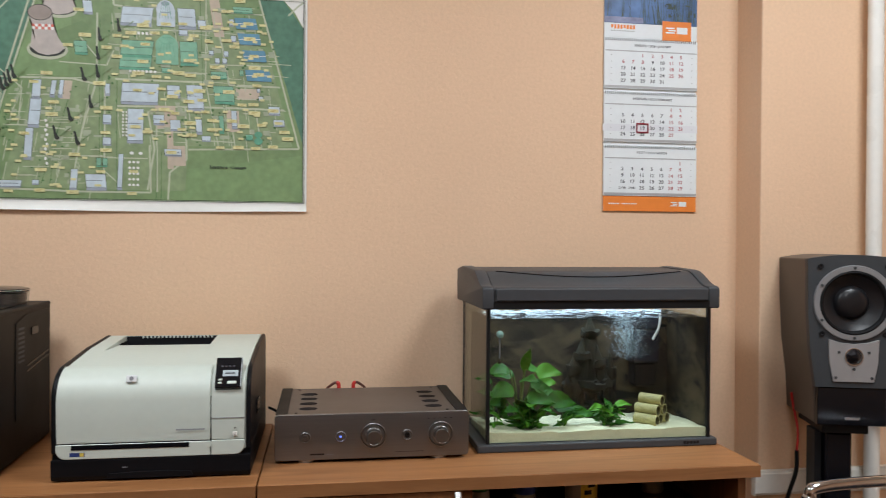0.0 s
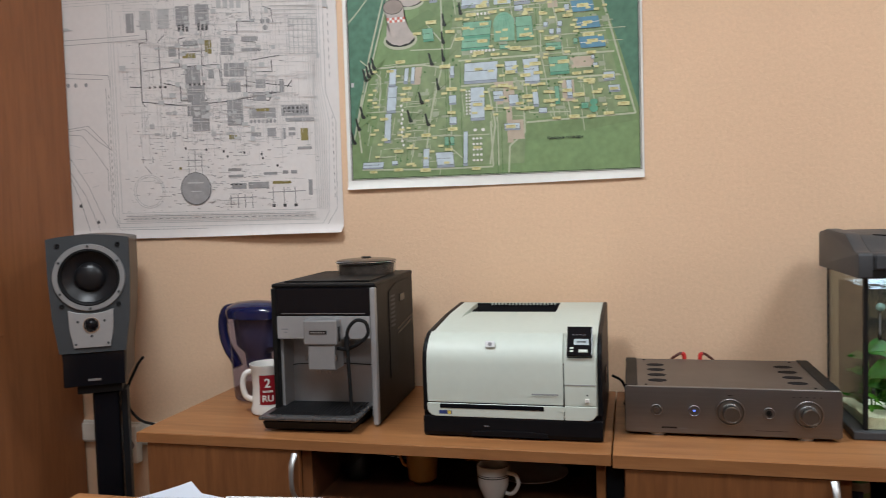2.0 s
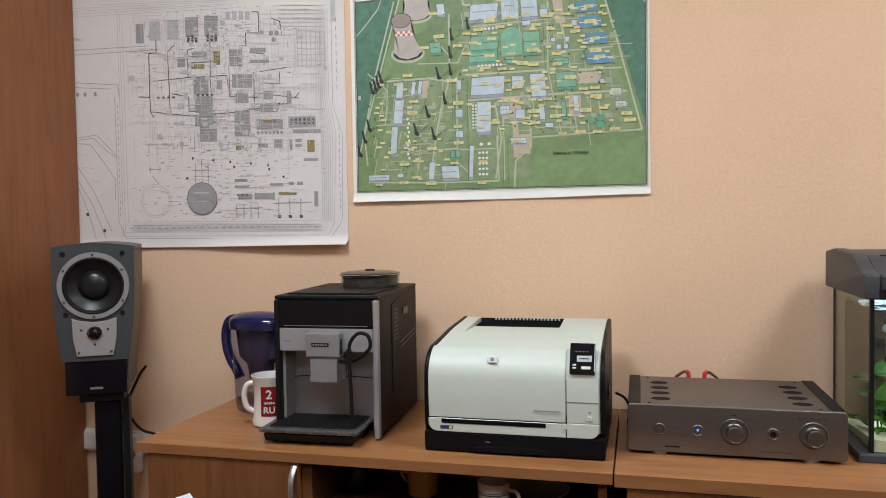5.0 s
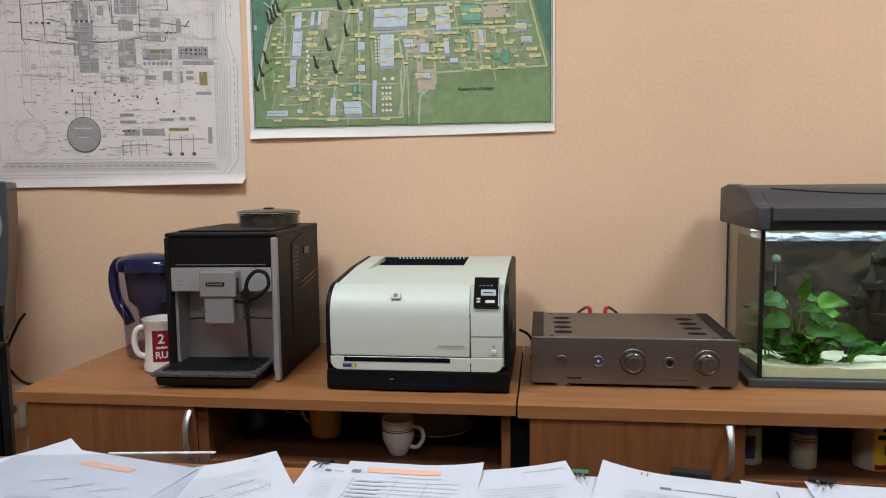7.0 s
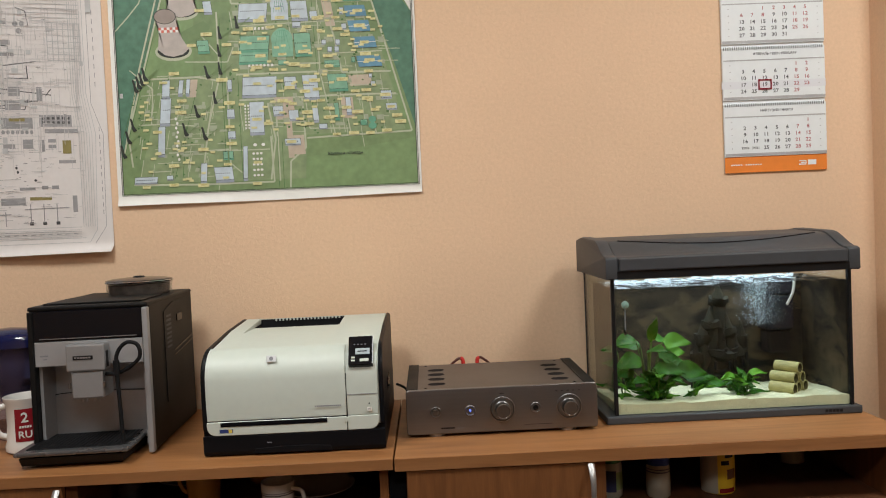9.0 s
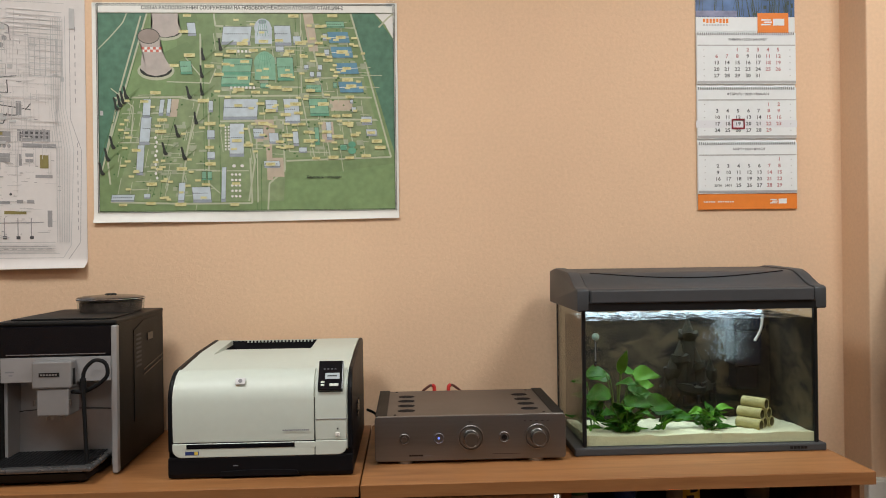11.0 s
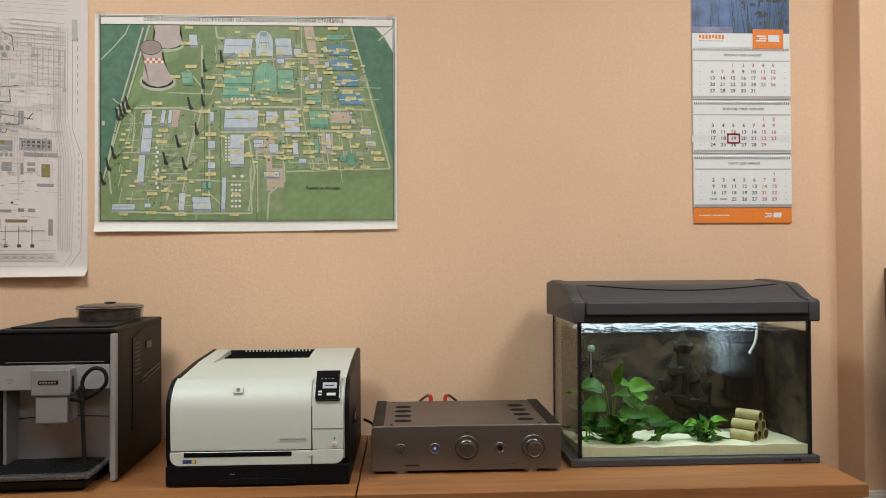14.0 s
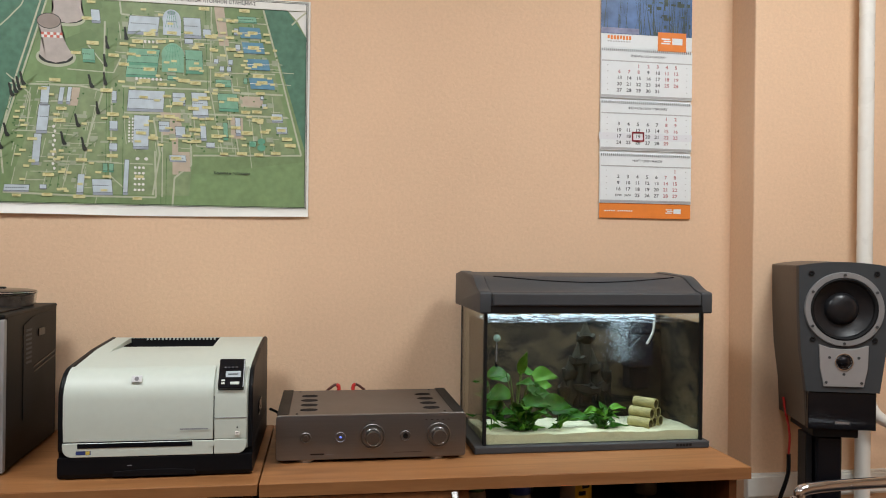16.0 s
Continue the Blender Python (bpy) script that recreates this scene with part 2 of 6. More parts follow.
def holed(poly, centre, radius, lo, hi, n=56):
    """A plate in the xz plane, from y = lo to hi, with a round opening through it."""
    b = bmesh.new()
    ring = [(centre[0] + radius * math.cos(2 * math.pi * k / n), centre[1] + radius * math.sin(2 * math.pi * k / n)) for k in range(n)]
    loops = []
    for y in (lo, hi):
        edges = []
        for line in (poly, ring):
            vs = [b.verts.new((x, y, z)) for x, z in line]
            edges += [b.edges.new((vs[k], vs[(k + 1) % len(vs)])) for k in range(len(vs))]
            loops.append(vs)
        bmesh.ops.triangle_fill(b, edges=edges, use_beauty=True)
    for near, far in ((loops[0], loops[2]), (loops[1], loops[3])):
        for k in range(len(near)):
            j = (k + 1) % len(near)
            b.faces.new((near[k], near[j], far[j], far[k]))
    bmesh.ops.recalc_face_normals(b, faces=b.faces[:])
    return b


def tube(points, r, n=10, closed=False, bm=None, smooth=4):
    """A round tube along a smoothed line of points."""
    pts = [Vector(p) for p in points]
    line = []
    m = len(pts)
    for k in range(m if closed else m - 1):
        p0, p1, p2, p3 = (pts[(k + j) % m] if closed else pts[min(max(k + j, 0), m - 1)] for j in (-1, 0, 1, 2))
        for s in range(smooth):
            t = s / smooth
            line.append(0.5 * (2 * p1 + (p2 - p0) * t + (2 * p0 - 5 * p1 + 4 * p2 - p3) * t * t + (3 * p1 - p0 - 3 * p2 + p3) * t ** 3))
    if not closed:
        line.append(pts[-1])
    b = bmesh.new()
    rings, up = [], Vector((0.13, 0.2, 0.97)).normalized()
    for k, p in enumerate(line):
        a, c = line[max(k - 1, 0)], line[min(k + 1, len(line) - 1)]
        if closed:
            a, c = line[k - 1], line[(k + 1) % len(line)]
        d = (c - a).normalized()
        side = d.cross(up)
        side = side.normalized() if side.length > 0.05 else d.orthogonal().normalized()
        up = side.cross(d).normalized()
        rings.append([b.verts.new(p + r * (math.cos(2 * math.pi * j / n) * side + math.sin(2 * math.pi * j / n) * up)) for j in range(n)])
    pairs = list(zip(rings, rings[1:])) + ([(rings[-1], rings[0])] if closed else [])
    for a, c in pairs:
        for j in range(n):
            b.faces.new((a[j], a[(j + 1) % n], c[(j + 1) % n], c[j]))
    if not closed:
        b.faces.new(rings[0])
        b.faces.new(rings[-1])
    bmesh.ops.recalc_face_normals(b, faces=b.faces[:])
    return join(bm, b) if bm else b


def lettering(name, rows, mat, parent, y=0.0, squeeze=1.0, label="", place=None, kind=""):
    """Words set flat on an upright plane: rows of (text, x, z, height, align). They share one mesh."""
    bm = bmesh.new()
    for text, x, z, h, align in rows:
        cu = bpy.data.curves.new("scrap", "FONT")
        cu.body, cu.size, cu.align_x, cu.align_y, cu.resolution_u = text, h * 1.38, align, "CENTER", 2
        cu.offset = h * 0.03
        tmp = bpy.data.objects.new("scrap", cu)
        me = bpy.data.meshes.new_from_object(tmp)
        me.transform(Matrix.Translation((x, y, z)) @ Matrix.Rotation(radians(90), 4, "X") @ Matrix.Diagonal((squeeze, 1, 1, 1)))
        bm.from_mesh(me)
        bpy.data.meshes.remove(me)
        bpy.data.objects.remove(tmp)
        bpy.data.curves.remove(cu)
    if place:
        bmesh.ops.transform(bm, matrix=place, verts=bm.verts[:])
    return part(name, bm, mat, parent, label, kind=kind)


def plates(rects, y, bm=None):
    """Flat upright rectangles (x0, x1, z0, z1) facing -y."""
    b = bm or bmesh.new()
    for x0, x1, z0, z1 in rects:
        b.faces.new([b.verts.new(p) for p in ((x0, y, z0), (x1, y, z0), (x1, y, z1), (x0, y, z1))])
    return b


def setting(name, bm, mat, label):
    return tagged(part(name, bm, mat, None), label, name.split("_")[0], kind="structure")


# ---- the room ----
STEP_X, STEP_Y = 1.701, -0.128
setting("wall_north", box(-3.2, STEP_X, 0, 0.15, 0, 2.8), M_WALL, "peach painted wall with fine rough plaster")
setting("wall_northeast", box(STEP_X, 3.4, STEP_Y, 0.15, 0, 2.8, 0.004), M_WALL, "peach plastered wall standing proud of its neighbour")
setting("wall_west", box(-3.35, -3.2, -4.8, 0.15, 0, 2.8), M_WALL, "plain peach side wall")
setting("wall_east", box(3.4, 3.55, -4.8, 0.15, 0, 2.8), M_WALL, "plain peach side wall")
setting("wall_south", box(-3.35, 3.55, -4.95, -4.8, 0, 2.8), M_WALL, "plain peach wall closing the room")
setting("floor", box(-3.35, 3.55, -4.95, 0.15, -0.1, 0), M_FLOOR, "brown office floor covering")
setting("ceiling", box(-3.35, 3.55, -4.95, 0.15, 2.8, 2.9), M_CEIL, "plain white painted ceiling")

M_DIFF = material("lamp_diffuser", (1.0, 0.95, 0.88), 0.5, vary=0, emit=3.0)
for lx, ly in LAMPS:
    c = thing("ceiling_light", "square white office ceiling light, switched on", "ceiling light", (lx, ly, 2.72), group="ceiling lights")
    part("frame", box(-0.3, 0.3, -0.3, 0.3, 0.02, 0.08, 0.004), M_TRUNK, c)
    part("diffuser", box(-0.28, 0.28, -0.28, 0.28, 0.005, 0.02, 0.003), M_DIFF, c)


def trunking(x0, x1, y):
    t = thing("cable_trunking", "white plastic cable trunking fixed along the wall", "cable trunking", (x0, y, 0.53))
    part("base", box(0, x1 - x0, -0.016, 0, 0, 0.07, 0.002), M_TRUNK, t)
    part("cover", box(0, x1 - x0, -0.022, -0.016, 0.006, 0.064, 0.003), M_TRUNK, t)
    return t


trunking(-3.0, 1.68, 0)
trunking(STEP_X - 0.022, 2.6, STEP_Y)
s = thing("wall_socket", "white plastic double wall socket on the trunking", "socket", (-1.185, -0.022, 0.54))
part("plate", box(-0.04, 0.04, -0.03, 0, -0.06, 0.06, 0.004), M_TRUNK, s)
for sx in (-0.018, 0.018):
    part("socket_well", cyl((sx, -0.032, 0), 0.014, 0.006), M_GREYINK, s)

# ---- worktops and cabinets ----
FRONT, TOPZ = -0.569, 0.75


def worktop(x0, x1, thick):
    w = thing("worktop", "warm brown wood-grain laminate worktop with edge band", "worktop", (x0, 0, TOPZ), group="worktops")
    part("board", box(0, x1 - x0, FRONT + 0.002, -0.03, -thick, 0, 0.0015), M_TOP, w)
    part("edge_band", box(0.001, x1 - x0 - 0.001, FRONT, FRONT + 0.002, -thick + 0.001, -0.001), M_EDGE, w)


worktop(-0.762, 0.3365, 0.024)
worktop(0.3395, 1.437, 0.028)


def bow_handle(x, z, parent):
    strap = tube([(x, -0.622, z - 0.05), (x, -0.640, z - 0.03), (x, -0.645, z), (x, -0.640, z + 0.03), (x, -0.622, z + 0.05)], 0.0040, 12)
    for v in strap.verts:
        v.co.x = x + (v.co.x - x) * (1.35 + 9 * max(v.co.z - z, 0))
    part("handle", strap, M_HANDLE, parent, "brushed metal bow handle, wider above", True)


def cabinet(x0, door_r, stile_r, x1, top, handle_x, label):
    c = thing("cabinet", label, "cabinet", (0, 0, 0), group="low cabinets")
    c.scale = (1, 0.914, 1)
    part("side_panel", box(x0, x0 + 0.018, -0.60, -0.035, 0, top), M_CARC_SHADED, c)
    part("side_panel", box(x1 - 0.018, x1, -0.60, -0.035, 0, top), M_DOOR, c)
    # inner faces take the shade-darkened laminate, front edges the door colour
    part("divider", box(stile_r - 0.024, stile_r, -0.598, -0.05, 0.08, top), M_CARC_SHADED, c)
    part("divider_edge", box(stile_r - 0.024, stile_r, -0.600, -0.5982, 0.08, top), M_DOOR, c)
    # back coloured near-black to carry the deep shade of the compartment
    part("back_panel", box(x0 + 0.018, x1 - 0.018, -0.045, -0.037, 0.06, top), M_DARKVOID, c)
    part("shelf", box(stile_r, x1 - 0.018, -0.594, -0.045, 0.585, 0.605, 0.001), M_CARC_SHADED, c)
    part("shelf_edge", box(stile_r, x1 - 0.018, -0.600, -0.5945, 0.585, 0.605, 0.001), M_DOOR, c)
    part("lower_shelf", box(stile_r, x1 - 0.018, -0.59, -0.045, 0.29, 0.308, 0.001), M_CARC_SHADED, c)
    part("bottom", box(x0 + 0.018, x1 - 0.018, -0.598, -0.045, 0.06, 0.08), M_CARC_SHADED, c)
    part("plinth", box(x0 + 0.018, x1 - 0.018, -0.57, -0.555, 0, 0.06), M_CARC_SHADED, c)
    d = part("door", box(x0 + 0.002, door_r, -0.618, -0.601, 0.07, top - 0.0005, 0.0015), M_DOOR, c)
    bow_handle(handle_x, 0.668, d)
    d2 = part("drawer_front", box(stile_r + 0.004, x1 - 0.002, -0.618, -0.601, 0.31, 0.575, 0.0015), M_DOOR, c)
    return c


cabinet(-0.738, -0.3485, -0.324, 0.324, TOPZ - 0.0245, -0.357, "brown wood-grain low cabinet with door and open shelf")
cabinet(0.362, 0.7595, 0.784, 1.412, TOPZ - 0.0285, 0.749, "brown wood-grain low cabinet with door and open shelf")
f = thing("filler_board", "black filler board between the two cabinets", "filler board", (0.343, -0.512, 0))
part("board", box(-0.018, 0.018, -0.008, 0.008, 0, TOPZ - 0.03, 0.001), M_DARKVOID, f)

# ---- bookcase ----
BX = -1.368
b = thing("bookcase", "tall brown wood-grain office bookcase with open shelves", "bookcase", (BX, 0, 0))
b.scale = (1, 0.914, 1)
part("side_panel", box(-0.018, 0, -0.435, -0.012, 0, 2.1, 0.001), M_BOOKC, b)
part("side_panel", box(-0.80, -0.782, -0.435, -0.012, 0, 2.1, 0.001), M_BOOKC, b)
part("back_panel", box(-0.782, -0.018, -0.016, -0.012, 0, 2.1), M_BOOKC, b)
part("edge_band", box(-0.018, 0.0, -0.437, -0.435, 0, 2.1), M_EDGE, b)
for z in (0.06, 0.45, 0.855, 1.245, 1.64, 2.08):
    part("shelf", box(-0.782, -0.018, -0.425, -0.016, z, z + 0.02, 0.001), M_BOOKC, b)
d = part("door", box(-0.79, -0.003, -0.455, -0.438, 0.06, 0.885, 0.0015), M_BOOKC, b)
part("screw_cap", cyl((0.0, -0.35, 0.93), 0.005, 0.002, "x", 12), M_BOOKC, b)


def paper_stack(x, y, z, n, w, dep, label):
    p = thing("paper_stack", label, "paper stack", (x, y, z), group="paper stacks")
    rnd = random.Random(int(z * 1000))
    for k in range(n):
        dx, dy = rnd.uniform(-0.012, 0.004), rnd.uniform(-0.01, 0.01)
        part("folder", box(-w + dx, dx, dy, dep + dy, k * 0.016, k * 0.016 + 0.0145, 0.001), M_PAPER if k % 3 else M_JUGBLUE, p)


paper_stack(BX - 0.03, -0.379, 0.875, 6, 0.24, 0.3, "stack of white and blue document folders")
paper_stack(BX - 0.03, -0.379, 1.265, 6, 0.24, 0.3, "stack of white document folders on the shelf")

# ---- loudspeakers ----
LOW = 0.092
M_RING = material("woofer_ring_silver", (0.27, 0.275, 0.285), 0.42, metal=0.35, vary=0.05, scale=20)


def loudspeaker(at, rz, label):
    s = thing("loudspeaker", label, "loudspeaker", at, rz, "pair of loudspeakers")
    H = 0.318

    def outline(grow=0.0):
        pts = []
        for k in range(13):
            u = k / 12
            pts.append((-0.1025 - grow + 0.205 * u + 2 * grow * u, H + grow - 0.010 + 0.010 * (1 - (2 * u - 1) ** 2)))
        right = [(0.1015, H * 0.62), (0.096, H * 0.3), (0.083, 0.0)]
        left = [(-x, z) for x, z in reversed(right)]
        return [(x, z) for x, z in pts] + right + left

    body = [(x * 0.985, z) for x, z in outline() if z > 0.001]
    body = body[:15] + [(0.082, 0.0), (0.077, -LOW), (-0.077, -LOW), (-0.082, 0.0)] + body[15:]
    part("cabinet", prism(body, 0.022, 0.262, "y", 0.003), M_SPKW, s, "grey-brown veneered cabinet")
    low = part("lower_front", box(-0.077, 0.077, 0.003, 0.0215, -LOW, -0.001, 0.002), M_BLACKG, s, "gloss black lower front")
    part("name_plate", box(-0.016, 0.016, 0.0015, 0.0028, -0.078, -0.072), M_SILVER, low, "small silver name bar")
    wz = 0.203
    part("baffle", holed(outline(), (0, wz), 0.0775, 0.0, 0.021), M_BAFFLE, s, "dark grey front baffle")
    ring = part("woofer_ring", lathe([(0.0755, -0.001), (0.0772, 0.006), (0.089, 0.006), (0.0905, 0.003), (0.0905, -0.001)], 56, (0, -0.0005, wz), "-y"), M_RING, s, "silver woofer ring", True)
    for k in range(6):
        a = radians(30 + 60 * k)
        part("screw", cyl((0.0835 * math.cos(a), -0.0085, wz + 0.0835 * math.sin(a)), 0.0035, 0.003, n=10), M_BAFFLE, ring)
    part("surround", lathe([(0.078, 0.0), (0.0765, 0.0045), (0.073, 0.0065), (0.069, 0.004), (0.067, -0.002)], 56, (0, -0.001, wz), "-y"), M_RUBBER, s, "", True)
    part("cone", lathe([(0.0675, -0.002), (0.058, -0.0085), (0.048, -0.0135), (0.036, -0.018)], 56, (0, -0.001, wz), "-y"), M_CONE, s, "satin black cone", True)
    part("dust_cap", lathe([(0.0395, -0.0165), (0.0375, -0.010), (0.031, -0.004), (0.022, 0.0), (0.011, 0.0022), (0.0, 0.003)], 48, (0, -0.001, wz), "-y"), M_CONE, s, "large black dust cap", True)
    plate = part("tweeter_plate", prism([(-0.056, 0.116), (-0.03, 0.108), (0, 0.105), (0.03, 0.108), (0.056, 0.116), (0.054, 0.06), (0.045, 0.014), (-0.045, 0.014), (-0.054, 0.06)], -0.005, 0.001, "y", 0.001), M_SILVERP, s, "silver tweeter plate")
    part("tweeter_ring", lathe([(0.021, 0.004), (0.021, 0.0065), (0.019, 0.0065), (0.016, 0.003), (0.016, -0.002)], 36, (0, -0.001, 0.075), "-y"), M_CHROME, plate, "", True)
    part("tweeter_dome", lathe([(0.0165, 0.004), (0.0135, 0.0062), (0.012, 0.009), (0.007, 0.0125), (0.0, 0.0135)], 30, (0, -0.001, 0.075), "-y"), M_BLACKG, plate, "", True)
    for x, z in ((-0.033, 0.085), (0.033, 0.085), (0, 0.045), (-0.04, 0.024), (0.04, 0.024)):
        part("screw", cyl((x, -0.0065, z), 0.0035, 0.003, n=10), M_BAFFLE, plate)
    for x, z in ((-0.074, 0.29), (0.074, 0.29), (-0.07, 0.128), (0.07, 0.128)):
        part("grille_socket", lathe([(0.0065, 0.0), (0.0065, 0.003), (0.003, 0.003), (0.0, -0.001)], 14, (x, 0.0, z), "-y"), M_BLACK, s)
    return s


def speaker_stand(at, rz, height, side):
    """side: towards which flank of the loudspeaker the twin pole stands."""
    s = thing("speaker_stand", "black speaker stand with twin pole and foot plate", "speaker stand", at, rz, "speaker stands")
    h = height

    def across(x0, x1):
        return sorted((side * x0, side * x1))

    part("step_block", box(*across(-0.047, 0.066), 0.02, 0.2, h - 0.024, h, 0.002), M_BLACK, s)
    part("pole", box(*across(-0.012, 0.054), 0.03, 0.11, 0.03, h - 0.0245, 0.006), M_BLACKG, s)
    part("pole", box(*across(0.058, 0.075), 0.045, 0.11, 0.03, h - 0.0245, 0.003), M_BLACK, s)
    part("foot_plate", box(-0.13, 0.13, -0.02, 0.27, 0.0, 0.029, 0.004), M_BLACK, s)
    return s


SPL, SPR = (-1.032, -0.366, 0.898), (1.803, -0.384, 0.880)
loudspeaker(SPL, 31, "grey loudspeaker with silver woofer ring, toed in")
speaker_stand((SPL[0], SPL[1], 0), 31, SPL[2] - LOW, 1)
loudspeaker(SPR, -16, "grey loudspeaker with silver woofer ring beside the pipe").scale = (1.09, 1.0, 1.065)
speaker_stand((SPR[0], SPR[1], 0), -16, SPR[2] - LOW * 1.065, -1)
c = thing("speaker_cable", "black speaker cable hanging behind the stand", "cable", (-1.03, -0.183, 0.8))
part("cable", tube([(0.02, 0, 0.05), (-0.007, 0, 0.016), (-0.046, 0, -0.074), (-0.005, 0, -0.137), (0.06, 0.02, -0.17), (0.1, 0.06, -0.3), (0.1, 0.06, -0.6)], 0.004, 8), M_RUBBER, c, "", True)
c = thing("speaker_cable", "red and black speaker cable hanging from the loudspeaker", "cable", (1.768, -0.183, 0.8))
part("red_lead", tube([(-0.002, 0.0, 0.03), (0.003, 0.0, 0.0), (0.012, -0.01, -0.07), (0.010, -0.01, -0.13)], 0.0035, 8), M_REDCABLE, c, "red lead", True)
part("black_lead", tube([(0.010, -0.01, -0.13), (0.008, -0.01, -0.19), (-0.012, 0.0, -0.27), (-0.03, 0.01, -0.4), (-0.02, 0.02, -0.7)], 0.0055, 8), M_RUBBER, c, "", True)

# ---- heating pipe and chair ----
p = thing("heating_pipe", "white enamelled vertical heating pipe with a branch", "pipe", (2.022, -0.178, 0))
part("riser", cyl((0, 0, 0), 0.021, 2.8, "z", 28), M_PIPE, p, "", True)
part("branch", tube([(0.0, 0.0, 0.93), (-0.012, -0.03, 0.86), (-0.01, -0.05, 0.80), (0.03, -0.06, 0.765), (0.12, -0.06, 0.755), (0.3, -0.06, 0.75)], 0.017, 14), M_PIPE, p, "", True)
part("coupling", cyl((0.0, 0.0, 0.9), 0.027, 0.06, "z", 24, bevel=0.004), M_PIPE, p, "", True)

ch = thing("chair", "office chair with bent chrome tube arms", "chair", (1.636, -0.658, 0))
part("arm_tube", tube([(-0.15, 0, 0.02), (-0.15, 0, 0.3), (-0.149, 0, 0.66), (-0.142, 0, 0.705), (-0.12, 0, 0.726), (0.05, 0, 0.733), (0.33, 0, 0.737), (0.36, 0, 0.71), (0.365, 0, 0.66), (0.37, 0, 0.02)], 0.0125, 14), M_CHROME, ch, "", True)
part("arm_tube", tube([(-0.17, -0.5, 0.02), (-0.17, -0.5, 0.3), (-0.165, -0.5, 0.59), (-0.12, -0.5, 0.632), (0.33, -0.5, 0.64), (0.36, -0.5, 0.6), (0.37, -0.5, 0.02)], 0.0125, 14), M_CHROME, ch, "", True)
part("seat", box(-0.16, 0.36, -0.48, -0.02, 0.40, 0.46, 0.02, 3), M_BLACK, ch, "black padded seat")
part("crossbar", tube([(-0.17, 0.0, 0.385), (-0.17, -0.25, 0.385), (-0.17, -0.5, 0.385)], 0.0115, 12), M_CHROME, ch, "", True)

# ---- printer ----
pr = thing("laser_printer", "white and black colour laser printer on the worktop", "printer", (0.1245, 0, TOPZ))
pr.scale = (0.972, 0.914, 1)
base = [(-0.5405, 0.003), (-0.5455, 0.012), (-0.5455, 0.0455), (-0.5362, 0.0462), (-0.5362, 0.06), (-0.08, 0.06), (-0.08, 0.003)]
M_PRBLACK = material("printer_black_plastic", (0.0065, 0.0065, 0.008), 0.42, spec=0.12, vary=0.15, bump=0.05, bump_scale=700)
part("base", prism(base, -0.2035, 0.2005, "x", 0.001), M_PRBLACK, pr, "black base with paper tray")
part("tray_front", prism([(-0.092, 0.006), (-0.088, 0.016), (-0.03, 0.019), (0.03, 0.019), (0.078, 0.016), (0.082, 0.006)], -0.5480, -0.5440, "y", 0.001), M_PRBLACK, pr)
part("tray_mark", box(-0.062, -0.052, -0.5463, -0.5450, 0.0275, 0.0290), M_GREYINK, pr)
for fx in (-0.16, 0.16):
    for fy in (-0.5, -0.12):
        part("foot", cyl((fx, fy, 0), 0.014, 0.014, "z", 16), M_RUBBER, pr)


def shell(y0, roof, lift=0.0):
    """The printer's side outline: upright front, rounded shoulder, nearly level top."""
    out = [(y0, 0.058), (y0 - 0.002, 0.12)]
    for k in range(9):
        a = radians(90 * k / 8)
        out.append((y0 + 0.075 - 0.076 * math.cos(a), 0.165 + 0.062 * math.sin(a) + lift))
    out += [(-0.30, roof - 0.008), (-0.11, roof), (-0.085, roof - 0.006), (-0.08, 0.058)]
    return out


for x0, x1 in ((-0.2035, -0.1905), (0.1905, 0.2005)):
    part("side_shell", prism(shell(-0.5450, 0.252, 0.002), x0, x1, "x", 0.004), M_PRBLACK, pr, "black side shell")
OUT0, OUT1 = -0.152, 0.078
whole = shell(-0.540, 0.251)
body = prism(whole, -0.190, OUT0, "x", 0.0)
prism(whole, OUT1, 0.190, "x", 0.0, bm=body)
notched = whole[:-4] + [(-0.33, 0.2400), (-0.198, 0.2365), (-0.196, 0.205), (-0.112, 0.205), (-0.112, 0.2502), (-0.085, 0.245), (-0.08, 0.058)]
prism(notched, OUT0, OUT1, "x", 0.0, bm=body)
part("body", body, M_PRINTER, pr, "off-white plastic body", True)
well = prism([(-0.1955, 0.2055), (-0.1955, 0.2355), (-0.1943, 0.2355), (-0.1943, 0.207), (-0.1135, 0.207), (-0.1135, 0.2490), (-0.1125, 0.2490), (-0.1125, 0.2055)], OUT0 + 0.0005, OUT1 - 0.0005, "x")
slot = part("top_outlet", well, M_DARKVOID, pr, "dark paper outlet with white ribs")
for x0 in (OUT0 + 0.0006, OUT1 - 0.0018):
    part("outlet_cheek", box(x0, x0 + 0.0012, -0.1940, -0.1138, 0.2075, 0.2385), M_DARKVOID, slot)
for k in range(19):
    x0 = OUT0 + 0.040 + 0.0096 * k
    part("rib", box(x0, x0 + 0.0040, -0.1185, -0.1130, 0.2445, 0.2502), M_PRINTER, slot)
part("top_seam", box(-0.085, 0.03, -0.3755, -0.3740, 0.2330, 0.2342), M_GREYINK, pr)
cover = [(-0.5445, 0.078), (-0.5465, 0.12)]
for k in range(8):
    a = radians(90 * k / 8)
    cover.append((-0.543 + 0.075 - 0.078 * math.cos(a), 0.165 + 0.064 * math.sin(a)))
cover += [(-0.45, 0.2), (-0.53, 0.16), (-0.535, 0.078)]
part("front_cover", prism(cover, -0.194, 0.1165, "x", 0.0015, 1), M_PRINTER, pr, "off-white curved front cover", True)
